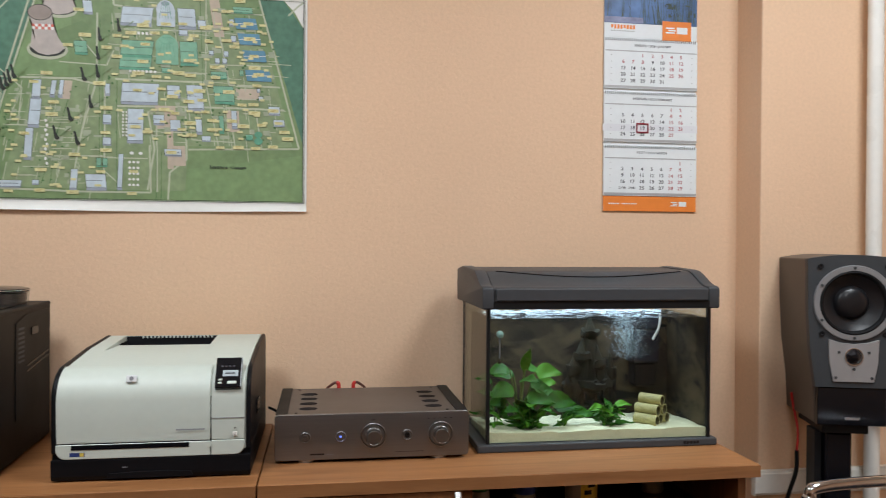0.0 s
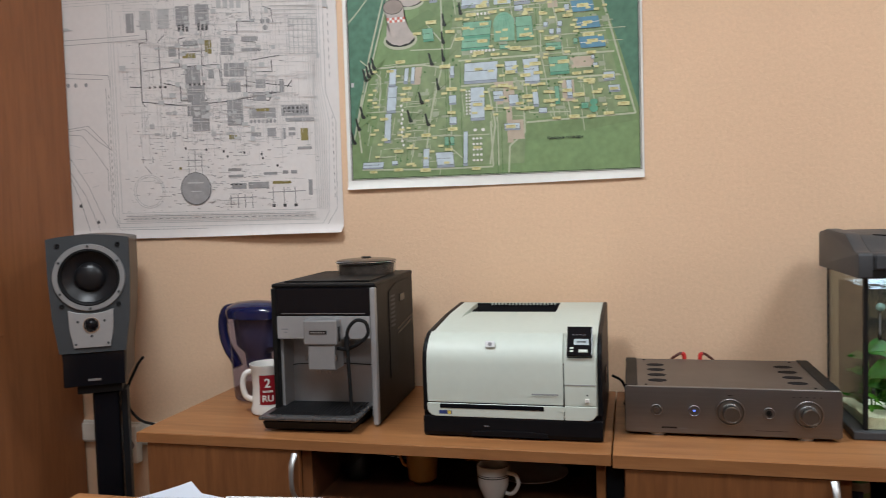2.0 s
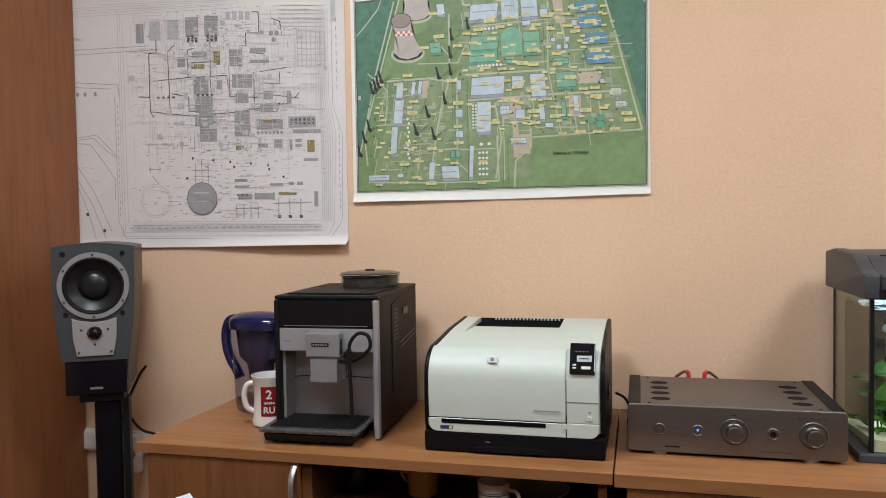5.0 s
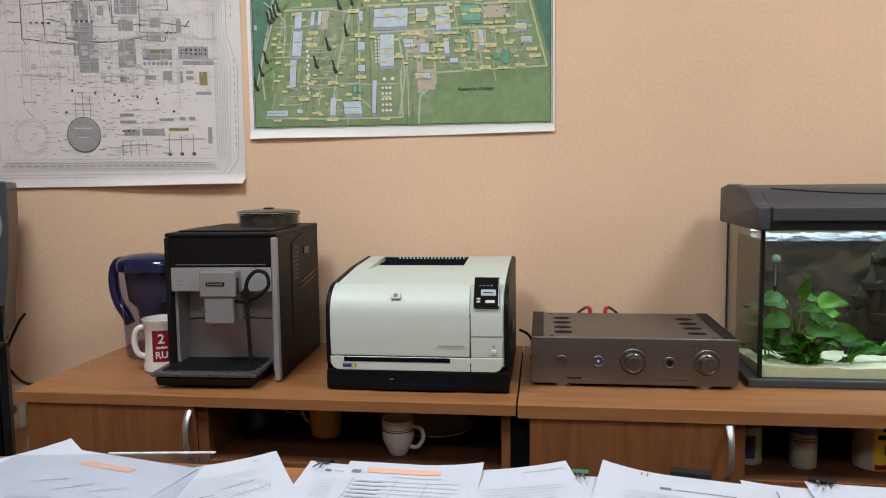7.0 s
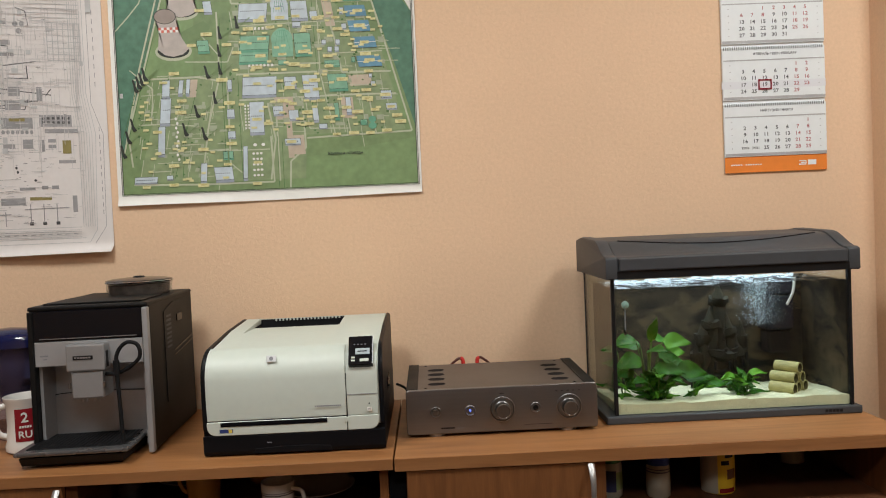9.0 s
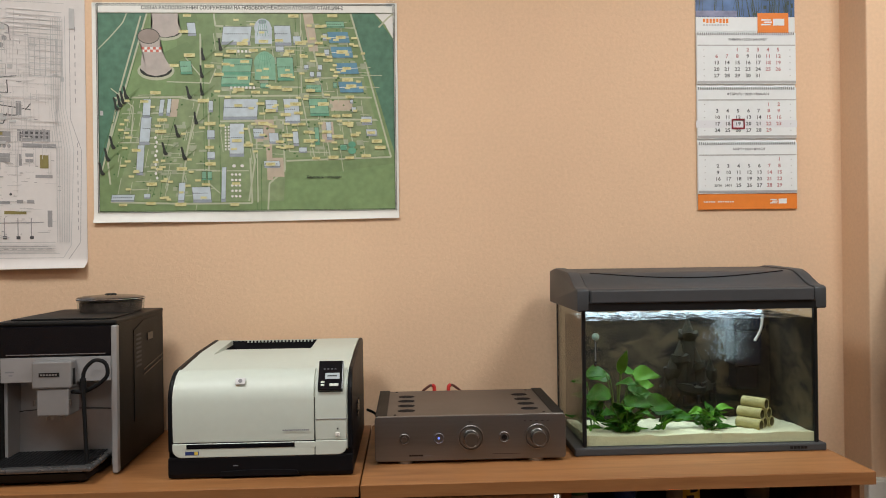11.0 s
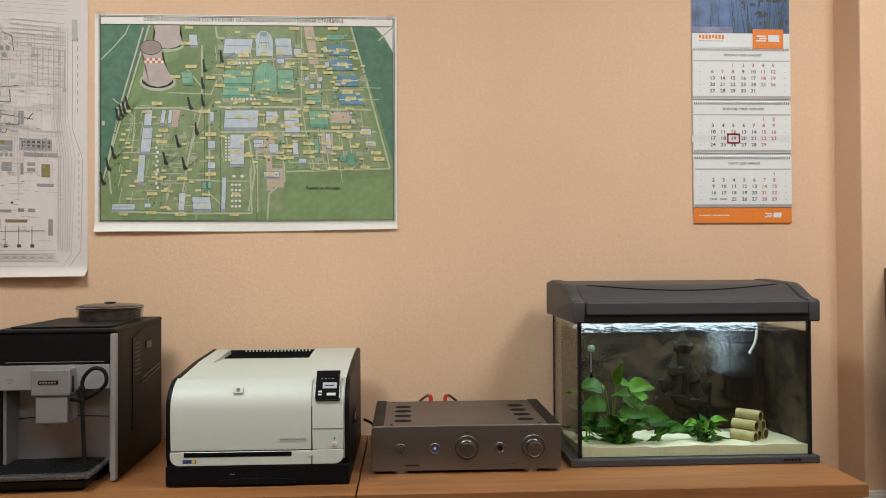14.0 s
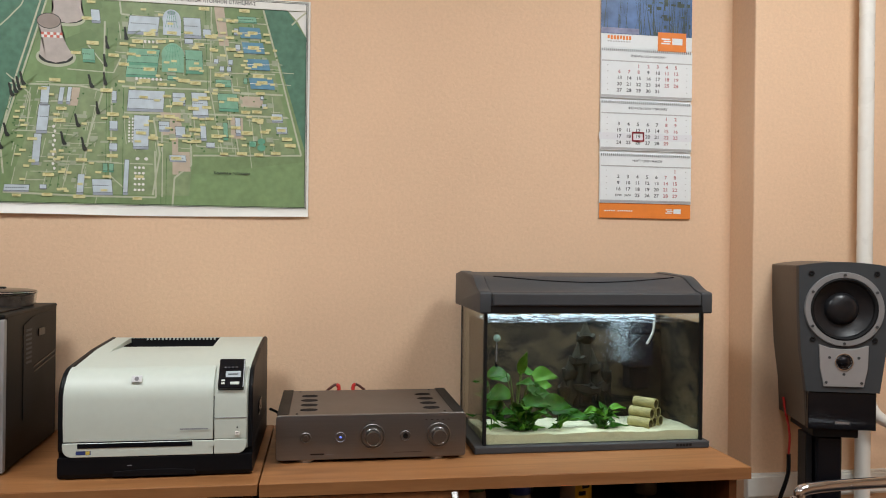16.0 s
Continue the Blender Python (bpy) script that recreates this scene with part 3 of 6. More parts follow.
part("side_column", prism(cover, 0.1185, 0.188, "x", 0.0015, 1), M_PRINTER, pr, "", True)
CORNER = [(0.020 * math.cos(radians(a)), 0.020 * math.sin(radians(a))) for a in range(180, 271, 15)]
part("lower_strip", prism([(-0.194, 0.0765)] + [(-0.174 + x, 0.067 + z) for x, z in CORNER] + [(0.1165, 0.047), (0.1165, 0.0765)], -0.5460, -0.5365, "y", 0.001, 1), M_PRINTER, pr)
part("column_foot", prism([(0.1185, 0.0775), (0.1185, 0.047)] + [(0.168 - x, 0.067 + z) for x, z in reversed(CORNER)] + [(0.188, 0.0775)], -0.5460, -0.5365, "y", 0.001, 1), M_PRINTER, pr)
part("cover_seam", box(-0.193, 0.1170, -0.5440, -0.5400, 0.0762, 0.0785), M_DARKVOID, pr, "dark seam under the front cover")
part("column_seam", box(0.1164, 0.1186, -0.5440, -0.5400, 0.048, 0.170), M_DARKVOID, pr, "dark seam beside the column")
part("output_slot", box(-0.163, 0.073, -0.547, -0.5452, 0.066, 0.0755), M_BLACKG, pr, "dark paper slot")
st = part("sticker", plates([(-0.166, -0.136, 0.0525, 0.0605)], -0.5463), material("sticker_blue", (0.025, 0.045, 0.17), 0.5, vary=0.3, scale=60), pr, "small dark blue printed sticker")
part("yellow_patch", plates([(-0.146, -0.138, 0.0530, 0.0600)], -0.5466), material("sticker_yellow", (0.62, 0.48, 0.08), 0.5, vary=0.15, scale=90), st)
part("latch", cyl((0.1145, -0.5475, 0.070), 0.006, 0.004, n=18), M_PRINTER, pr)
part("panel_seam", box(0.119, 0.188, -0.5478, -0.5458, 0.1235, 0.1245), M_GREYINK, pr)
# control panel follows the curved shoulder
cp = Matrix.Translation((0.153, -0.5290, 0.2145)) @ Matrix.Rotation(radians(-36), 4, "X")


def tilted(name, x0, x1, y0, y1, z0, z1, mat, parent, bev=0.0, label=""):
    bm = box(x0, x1, y0, y1, z0, z1, bev)
    bmesh.ops.transform(bm, matrix=cp, verts=bm.verts[:])
    return part(name, bm, mat, parent, label)


panel = tilted("control_panel", -0.0275, 0.0275, -0.004, 0.012, -0.035, 0.035, M_BLACKG, pr, 0.002, "black control panel")
M_LCD = material("lit_display", (0.30, 0.34, 0.36), 0.3, vary=0.05, emit=0.25)
tilted("display", -0.012, 0.02, -0.0052, -0.004, -0.010, 0.004, M_LCD, panel, 0.0, "lit grey display")
tilted("display_text", -0.007, 0.014, -0.0056, -0.0052, -0.0045, -0.002, M_BLACK, panel)
for x0, z0 in ((-0.021, -0.02), (-0.021, -0.027)):
    tilted("button", x0, x0 + 0.008, -0.006, -0.004, z0, z0 + 0.004, M_PRINTER, panel, 0.0005)
tilted("button", -0.002, 0.018, -0.006, -0.004, -0.028, -0.021, M_PRINTER, panel, 0.001)
for k in range(4):
    tilted("indicator", -0.016 + 0.008 * k, -0.012 + 0.008 * k, -0.0052, -0.004, 0.013, 0.0145, M_GREYINK, panel)
logo = Matrix.Translation((-0.046, -0.5350, 0.2070)) @ Matrix.Rotation(radians(-28), 4, "X")
bm = box(-0.011, 0.011, -0.002, 0.002, -0.0075, 0.0075, 0.0015)
bmesh.ops.transform(bm, matrix=logo, verts=bm.verts[:])
badge = part("badge", bm, material("badge_silver", (0.62, 0.63, 0.64), 0.3, vary=0.03), pr, "small silver badge")
bm = cyl((0, -0.0026, 0), 0.0045, 0.001, n=20)
bmesh.ops.transform(bm, matrix=logo, verts=bm.verts[:])
part("badge_disc", bm, M_GREYINK, badge)
bm = plates([(0.047 + 0.0042 * k, 0.0472 + 0.0034 + 0.0042 * k, 0.1005, 0.1035) for k in range(14)], -0.5482)
part("model_line", bm, M_GREYINK, pr)
part("power_light", cyl((0.168, -0.5485, 0.103), 0.0016, 0.002, n=10), M_BLACK, pr)
part("power_button", box(0.163, 0.173, -0.5488, -0.546, 0.086, 0.095, 0.001), M_TRUNK, pr)
part("power_mark", plates([(0.1655, 0.1705, 0.0885, 0.0895), (0.1655, 0.1705, 0.0915, 0.0925)], -0.5491), M_GREYINK, pr)
for k in range(7):
    part("side_vent", box(0.2015, 0.2032, -0.40 + 0.012 * k, -0.394 + 0.012 * k, 0.10, 0.13), M_BLACKG, pr)
c = thing("mains_cable", "black mains cable behind the printer", "cable", (0.355, -0.128, TOPZ))
part("cable", tube([(-0.025, 0.02, 0.06), (0.0, 0.0, 0.05), (0.012, -0.02, 0.02), (0.006, -0.05, 0.004), (0.012, 0.06, 0.004)], 0.0035, 8), M_RUBBER, c, "", True)

# ---- amplifier ----
am = thing("amplifier", "brushed silver stereo amplifier with dark top", "amplifier", (0.5815, -0.013, TOPZ))
am.scale = (1, 0.914, 1)
part("case", box(-0.213, 0.213, -0.438, -0.10, 0.010, 0.106, 0.002), M_AMPTOP, am, "dark brown painted steel case")
FACE = [(sx * 0.2095 + 0.008 * math.cos(radians(a)), cz + 0.008 * math.sin(radians(a))) for sx, cz, a0 in ((1, 0.1005, 0), (-1, 0.1005, 90), (-1, 0.015, 180), (1, 0.015, 270)) for a in range(a0, a0 + 91, 15)]
part("faceplate", prism(FACE, -0.450, -0.4385, "y", 0.0012, 1), M_BRUSH, am, "brushed aluminium faceplate with rounded corners")
for x0, x1 in ((-0.2165, -0.190), (0.190, 0.2165)):
    h = part("side_strip", box(x0, x1, -0.436, -0.102, 0.1063, 0.1085, 0.001), M_BLACK, am, "black heatsink strip")
for sgn in (-1, 1):
    for k in range(4):
        y0 = -0.372 + 0.062 * k
        part("vent", lathe([(0.0, 0.1064), (0.0195, 0.1064), (0.0195, 0.1068), (0.0206, 0.1068), (0.0206, 0.1061)], 28, (sgn * 0.146, y0, 0)), M_DARKVOID, am, "", True)
        vent = am.children[-1]
        vent.scale = (1.0, 0.72, 1.0)
        vent.location = (0, y0 * 0.28, 0)
for sx in (-0.172, 0.172):
    for sy in (-0.42, -0.12):
        part("screw", cyl((sx, sy, 0.106), 0.003, 0.0015, "z", 10), M_BLACK, am)
for fx in (-0.15, 0.15):
    for fy in (-0.425, -0.14):
        part("foot", cyl((fx, fy, 0), 0.02, 0.0105, "z", 20), M_SILVER, am)
M_LED = material("blue_led", (0.15, 0.25, 1.0), 0.3, vary=0, emit=0.9)
KZ = 0.0575
for kx in (0.0, 0.1525):
    k = part("knob", lathe([(0.0, 0.0285), (0.0145, 0.0285), (0.0152, 0.0298), (0.0164, 0.0295), (0.0172, 0.0280), (0.0172, 0.004), (0.0185, 0.003), (0.0185, 0.0)], 44, (kx, -0.4505, KZ), "-y"), M_KNOB, am, "turned aluminium knob", True)
    part("knob_groove", lathe([(0.0176, 0.019), (0.0176, 0.0225)], 44, (kx, -0.4505, KZ), "-y"), M_BLACK, k, "", True)
    part("knob_rim", lathe([(0.0290, 0.0), (0.0288, 0.0022), (0.0274, 0.0030), (0.0262, 0.0016), (0.0250, 0.0006)], 44, (kx, -0.4505, KZ), "-y"), M_KNOB, am, "", True)
for kx, r in ((-0.151, 0.006), (-0.073, 0.0035), (0.076, 0.0062)):
    part("bezel", lathe([(0.0125, 0.0), (0.0125, 0.002), (0.011, 0.003), (0.0095, 0.001), (r, 0.001)], 32, (kx, -0.4503, KZ), "-y"), M_BRUSH, am, "", True)
part("power_button", lathe([(0.0, 0.005), (0.0055, 0.005), (0.006, 0.004), (0.006, 0.0)], 24, (-0.151, -0.4503, KZ), "-y"), M_KNOB, am, "", True)
part("power_led", lathe([(0.0, 0.003), (0.0018, 0.0026), (0.0026, 0.0)], 20, (-0.073, -0.4503, KZ), "-y"), M_LED, am, "glowing blue power light", True)
part("headphone_jack", lathe([(0.0, 0.0), (0.003, 0.0), (0.003, 0.003), (0.0062, 0.003), (0.0062, 0.0)], 24, (0.076, -0.4505, KZ), "-y"), M_BLACK, am, "", True)
part("maker_line", plates([(-0.140 + 0.0052 * k, -0.1355 + 0.0052 * k, 0.018, 0.0215) for k in range(6)], -0.4504), M_BLACK, am)
part("model_line", plates([(-0.105 + 0.003 * k, -0.103 + 0.003 * k, 0.018, 0.020) for k in range(6)], -0.4504), M_GREYINK, am, kind="stuff")
part("type_line", plates([(0.05 + 0.004 * k, 0.053 + 0.004 * k, 0.019, 0.0202) for k in range(16)], -0.4504), M_BLACK, am, kind="stuff")
part("scale_print", plates([(-0.005, 0.005, 0.0925, 0.0936)], -0.4504), M_BLACK, am)
part("scale_print", plates([(0.122 + 0.013 * k, 0.127 + 0.013 * k, 0.0925, 0.0936) for k in range(5)], -0.4504), M_BLACK, am, kind="stuff")
M_LEAD = material("brown_lead_jacket", (0.10, 0.030, 0.020), 0.45, vary=0.1)
for rx, side in ((-0.070, -1), (-0.032, 1)):
    c = thing("speaker_lead", "brown speaker lead with red plug behind the amplifier", "cable", (0.5815 + rx, -0.078, TOPZ + 0.038), group="red leads")
    part("lead", tube([(side * 0.050, 0.004, 0.0), (side * 0.034, 0.004, 0.056), (side * 0.022, 0.002, 0.070), (side * 0.010, 0.0, 0.078), (side * 0.003, 0.0, 0.076)], 0.0036, 8), M_LEAD, c, "", True)
    part("plug", tube([(side * 0.007, 0.0, 0.078), (side * 0.001, 0.0, 0.074), (0.0, -0.002, 0.055), (0.0, -0.004, 0.03)], 0.0052, 10), M_REDCABLE, c, "red plug", True)

# ---- coffee machine ----
cm = thing("coffee_machine", "silver and anthracite bean-to-cup coffee machine", "coffee machine", (-0.198, -0.443, TOPZ), 2.5)
cm.scale = (1, 0.914, 1)
W, Hc, Dp = -0.256, 0.339, 0.40
part("side_wall", box(-0.012, 0.0, 0.015, Dp, 0.004, Hc - 0.004, 0.003), M_COFSIDE, cm, "dark anthracite side wall")
part("side_wall", box(W, W + 0.012, 0.015, Dp, 0.004, Hc - 0.004, 0.003), M_COFSIDE, cm, "dark anthracite side wall")
part("rear_block", box(W + 0.0125, -0.0125, 0.13, Dp, 0.004, Hc - 0.012, 0.002), M_COFSIDE, cm)
part("top_plate", box(W - 0.001, 0.001, -0.002, Dp + 0.002, Hc - 0.010, Hc, 0.004), M_COFSIDE, cm)
part("front_post", box(-0.0115, 0.001, -0.006, 0.014, 0.004, Hc - 0.0105, 0.003), M_SILVERP, cm, "silver front post")
part("front_post", box(W - 0.001, W + 0.011, -0.006, 0.014, 0.02, Hc - 0.0105, 0.003), M_COFSIDE, cm)
dp = part("display_panel", box(W + 0.0115, -0.0125, -0.004, 0.02, 0.262, Hc - 0.0105, 0.002), M_BLACKG, cm, "glossy black display panel")
part("display_line", box(W + 0.024, -0.024, -0.0052, -0.004, 0.267, 0.2685), M_SILVER, dp)
part("front_panel", box(W + 0.0115, -0.0125, -0.003, 0.02, 0.207, 0.2615, 0.0015), M_SILVERP, cm, "silver front panel")
part("panel_marks", plates([(W + 0.022, W + 0.04, 0.229, 0.232), (W + 0.029, W + 0.037, 0.222, 0.2245)], -0.0034), M_GREYINK, cm)
part("niche_back", box(W + 0.0115, -0.0125, 0.085, 0.129, 0.02, 0.206), M_SILVERP, cm, "silver niche wall")
part("niche_floor_panel", prism([(W + 0.0125, 0.03), (W + 0.0125, 0.125), (W + 0.03, 0.131), (W + 0.12, 0.134), (-0.037, 0.131), (-0.0145, 0.125), (-0.0145, 0.03)], 0.078, 0.0845, "y", 0.001), M_SILVER, cm)
part("niche_seam", tube([(W + 0.0135, 0.0772, 0.1262), (W + 0.03, 0.0772, 0.132), (W + 0.12, 0.0772, 0.135), (-0.037, 0.0772, 0.132), (-0.0155, 0.0772, 0.1262)], 0.0011, 6), M_BLACK, cm, "dark seam across the niche")
part("niche_side", box(W + 0.0112, W + 0.018, 0.016, 0.085, 0.02, 0.206), M_SILVERP, cm)
part("niche_side", box(-0.0188, -0.0125, 0.016, 0.085, 0.02, 0.206), M_SILVERP, cm)
sp = part("spout", box(-0.166, -0.083, -0.040, -0.0035, 0.198, 0.257, 0.004), M_SPOUT, cm, "silver coffee spout block")
part("spout_lower", box(-0.158, -0.090, -0.036, 0.03, 0.138, 0.1975, 0.004), M_SPOUT, sp)
part("spout_plate", box(-0.150, -0.108, -0.0412, -0.040, 0.224, 0.2325), M_BLACK, sp)
part("spout_plate_letters", plates([(-0.147 + 0.006 * k, -0.1425 + 0.006 * k, 0.2265, 0.230) for k in range(6)], -0.0416), M_SILVER, sp)
part("spout_slot", box(-0.0832, -0.0825, -0.032, -0.018, 0.205, 0.24), M_BLACK, sp)
for nx in (-0.148, -0.138, -0.122, -0.112):
    part("nozzle", cyl((nx, -0.005, 0.126), 0.0035, 0.014, "z", 12), M_SILVER, sp)
for nx in (-0.161, -0.087):
    part("spout_pin", cyl((nx, -0.037, 0.162), 0.003, 0.012, "z", 10), M_KNOB, sp)
tray = part("drip_tray", box(W - 0.012, -0.030, -0.085, 0.084, 0.029, 0.039, 0.004), M_TRAY, cm, "dark silver drip tray")
part("tray_grid", box(W + 0.006, -0.05, -0.062, 0.07, 0.039, 0.041, 0.001), M_BLACK, tray, "black drip grid")
for k in range(23):
    part("grid_slot", box(W + 0.012 + 0.009 * k, W + 0.016 + 0.009 * k, -0.058, 0.066, 0.041, 0.0422), M_RUBBER, tray)
part("tray_bowl", prism([(-0.080, 0.0265), (-0.066, 0.006), (0.1, 0.004), (0.1, 0.0265)], W - 0.004, -0.045, "x", 0.003), M_BLACK, cm, "black tray bowl")
part("cup_shelf", box(W + 0.02, -0.02, 0.03, 0.2, Hc + 0.0005, Hc + 0.004, 0.002), M_COFSIDE, cm)
hop = part("bean_container", lathe([(0.072, Hc), (0.078, Hc + 0.006), (0.080, Hc + 0.030), (0.076, Hc + 0.031)], 44, (-0.100, 0.29, 0)), M_CLEAR, cm, "smoky clear bean container", True)
part("bean_container_core", lathe([(0.0, Hc + 0.026), (0.075, Hc + 0.026), (0.0735, Hc + 0.001)], 36, (-0.100, 0.29, 0)), material("dark_beans", (0.07, 0.055, 0.045), 0.3, vary=0.6, scale=70), hop, "", True)
part("bean_lid", lathe([(0.0, Hc + 0.043), (0.03, Hc + 0.0425), (0.065, Hc + 0.040), (0.079, Hc + 0.037), (0.0822, Hc + 0.033), (0.080, Hc + 0.030), (0.0, Hc + 0.030)], 48, (-0.100, 0.29, 0)), M_SMOKE, hop, "dark lid with metal rim", True)
part("lid_rim", lathe([(0.0813, Hc + 0.0345), (0.0834, Hc + 0.033), (0.0813, Hc + 0.0305)], 48, (-0.100, 0.29, 0)), M_CHROME, hop, "", True)
part("lid_knob", lathe([(0.0, Hc + 0.0465), (0.012, Hc + 0.046), (0.016, Hc + 0.042)], 24, (-0.100, 0.29, 0)), M_COFSIDE, hop, "", True)
part("milk_hose", tube([(-0.088, -0.022, 0.188), (-0.06, -0.036, 0.190), (-0.028, -0.046, 0.205), (-0.006, -0.05, 0.226), (-0.010, -0.05, 0.252), (-0.032, -0.05, 0.258), (-0.052, -0.05, 0.238), (-0.056, -0.05, 0.205), (-0.053, -0.05, 0.12), (-0.050, -0.05, 0.037)], 0.0042, 10, smooth=6), M_RUBBER, cm, "black milk hose", True)
part("hose_sleeve", cyl((-0.0562, -0.05, 0.19), 0.0066, 0.03, "z", 14), M_RUBBER, cm)
for k in range(8):
    part("side_vent", box(0.0, 0.0022, 0.14, 0.185, 0.215 + 0.0105 * k, 0.2205 + 0.0105 * k, 0.0008), M_LID, cm)
part("side_hatch", prism([(0.125, 0.09), (0.125, 0.305), (0.205, 0.322), (0.38, 0.322), (0.38, 0.312), (0.215, 0.312), (0.2, 0.205), (0.2, 0.09)], 0.0, 0.0018, "x"), M_BLACK, cm, "raised side hatch")
part("side_grip", box(0.0, 0.0025, 0.24, 0.29, 0.27, 0.288, 0.001), M_BLACKG, cm)
for k in range(2):
    part("side_groove", prism([(0.21, 0.188 + 0.012 * k), (0.39, 0.206 + 0.012 * k), (0.39, 0.209 + 0.012 * k), (0.21, 0.191 + 0.012 * k)], 0.0, 0.0012, "x"), M_BLACKG, cm)

# ---- water jug and mug ----
jg = thing("filter_jug", "smoky water filter jug with dark blue lid and handle", "jug", (-0.612, -0.233, TOPZ), -12)


def oval(profile, sx, sy, n=44):
    bm = lathe(profile, n)
    bmesh.ops.transform(bm, matrix=Matrix.Diagonal((sx, sy, 1, 1)), verts=bm.verts[:])
    return bm


part("body", oval([(0.0, 0.003), (0.056, 0.004), (0.059, 0.02), (0.063, 0.12), (0.066, 0.2), (0.070, 0.235)], 1.36, 0.85), M_JUG, jg, "smoky transparent body", True)
part("funnel", oval([(0.0, 0.09), (0.030, 0.09), (0.034, 0.13), (0.054, 0.150), (0.062, 0.225)], 1.2, 0.8), material("violet_funnel", (0.11, 0.105, 0.16), 0.3, vary=0.05), jg, "violet inner funnel", True)
part("lid", oval([(0.0745, 0.228), (0.0755, 0.246), (0.071, 0.256), (0.05, 0.268), (0.0, 0.274)], 1.25, 0.88), M_JUGBLUE, jg, "dark blue lid", True)
part("handle", tube([(-0.070, 0.0, 0.250), (-0.104, -0.002, 0.244), (-0.118, -0.003, 0.212), (-0.116, -0.003, 0.170), (-0.104, -0.002, 0.135), (-0.086, 0.0, 0.108), (-0.074, 0.0, 0.085)], 0.0135, 12), M_JUGBLUE, jg, "dark blue handle", True)

mg = thing("mug", "white ceramic mug with a dark red printed panel", "mug", (-0.521, -0.356, TOPZ))
mg.scale = (1.13, 1.13, 1.13)
part("body", lathe([(0.0, 0.003), (0.036, 0.0), (0.041, 0.004), (0.0415, 0.014), (0.0385, 0.022), (0.0365, 0.06), (0.0375, 0.098), (0.0415, 0.106), (0.0425, 0.113), (0.040, 0.1135), (0.0345, 0.098), (0.033, 0.06), (0.033, 0.008), (0.0, 0.007)], 44), M_CERW, mg, "", True)
part("handle", tube([(-0.034, -0.004, 0.094), (-0.050, -0.014, 0.090), (-0.057, -0.016, 0.066), (-0.051, -0.014, 0.038), (-0.034, -0.004, 0.028)], 0.0065, 12), M_CERW, mg, "", True)


def wrap(name, a0, a1, z0, z1, r, mat, parent):
    """A printed panel on a round body, between two angles from the front."""
    bm = bmesh.new()
    cols = []
    for k in range(13):
        a = radians(a0 + (a1 - a0) * k / 12)
        cols.append([bm.verts.new((r * math.sin(a), -r * math.cos(a), z)) for z in (z0, z1)])
    for p, q in zip(cols, cols[1:]):
        bm.faces.new((p[0], q[0], q[1], p[1]))
    return part(name, bm, mat, parent, "", True)


wrap("red_panel", -6, 75, 0.026, 0.092, 0.0391, M_RED, mg)
for text, z, h in (("2", 0.074, 0.020), ("RU", 0.040, 0.0145)):
    lettering("panel_lettering", [(text, 0, 0, h, "CENTER")], M_CERW, mg, place=Matrix.Rotation(radians(22), 4, "Z") @ Matrix.Translation((0.0, -0.0402, z)))
bm = plates([(-0.010 + 0.0045 * k, -0.0065 + 0.0045 * k, 0.054, 0.0585) for k in range(5)], -0.0402)
bmesh.ops.transform(bm, matrix=Matrix.Rotation(radians(22), 4, "Z"), verts=bm.verts[:])
part("panel_bar", bm, M_CERW, mg)

# ---- aquarium ----
AQX0, AQX1, AQF, AQB = 0.850, 1.412, -0.384, -0.078
aq = thing("aquarium", "glass aquarium with dark grey lid and base, lit inside", "aquarium", (0, 0, TOPZ))
part("base_tray", box(AQX0 - 0.024, AQX1 + 0.014, AQF - 0.013, AQB + 0.012, 0.0, 0.018, 0.003), M_LID, aq, "dark grey base tray")
part("maker_line", plates([(AQX1 - 0.075 + 0.0085 * k, AQX1 - 0.068 + 0.0085 * k, 0.006, 0.0125) for k in range(5)], AQF - 0.0134), M_BLACK, aq)
part("glass_pane", box(AQX0, AQX1, AQF, AQF + 0.005, 0.016, 0.345), M_GLASS, aq, "clear front glass")
part("glass_pane", box(AQX0, AQX0 + 0.005, AQF + 0.0052, AQB - 0.0052, 0.016, 0.345), M_MURKY, aq, "side glass dulled by algae")
part("glass_pane", box(AQX1 - 0.005, AQX1, AQF + 0.0052, AQB - 0.0052, 0.016, 0.345), M_GLASS, aq, "clear side glass")
BACK_Y = AQF + 0.225
part("glass_pane", box(AQX0, AQX1, AQB - 0.005, AQB, 0.016, 0.345), M_GLASS, aq, "clear rear glass")
for x0 in (AQX0 - 0.001, AQX1 - 0.007):
    part("silicone_corner", box(x0, x0 + 0.008, AQF - 0.0012, AQF + 0.010, 0.016, 0.343, 0.001), M_BLACK, aq, "black silicone corner")
for x0 in (AQX0 - 0.001, AQX1 - 0.005):
    part("silicone_corner", box(x0, x0 + 0.006, AQB - 0.010, AQB + 0.001, 0.016, 0.343, 0.001), M_BLACK, aq, "black silicone corner")

# lid: end caps with an S-shaped slope, a long visor between them and a lift-up flap
lo, hi = AQX0 - 0.016, AQX1 + 0.016


def slope(d=0.0, n=12):
    out = [(AQF - 0.014 - d, 0.337), (AQF - 0.014 - d, 0.384 + d)]
    for k in range(n + 1):
        u = k / n
        s = u * u * (3 - 2 * u)
        out.append((AQF - 0.006 + 0.105 * u, 0.388 + d + 0.036 * s))
    out += [(AQB - 0.06, 0.429 + d), (AQB + 0.014, 0.420 + d), (AQB + 0.016, 0.337)]
    return out


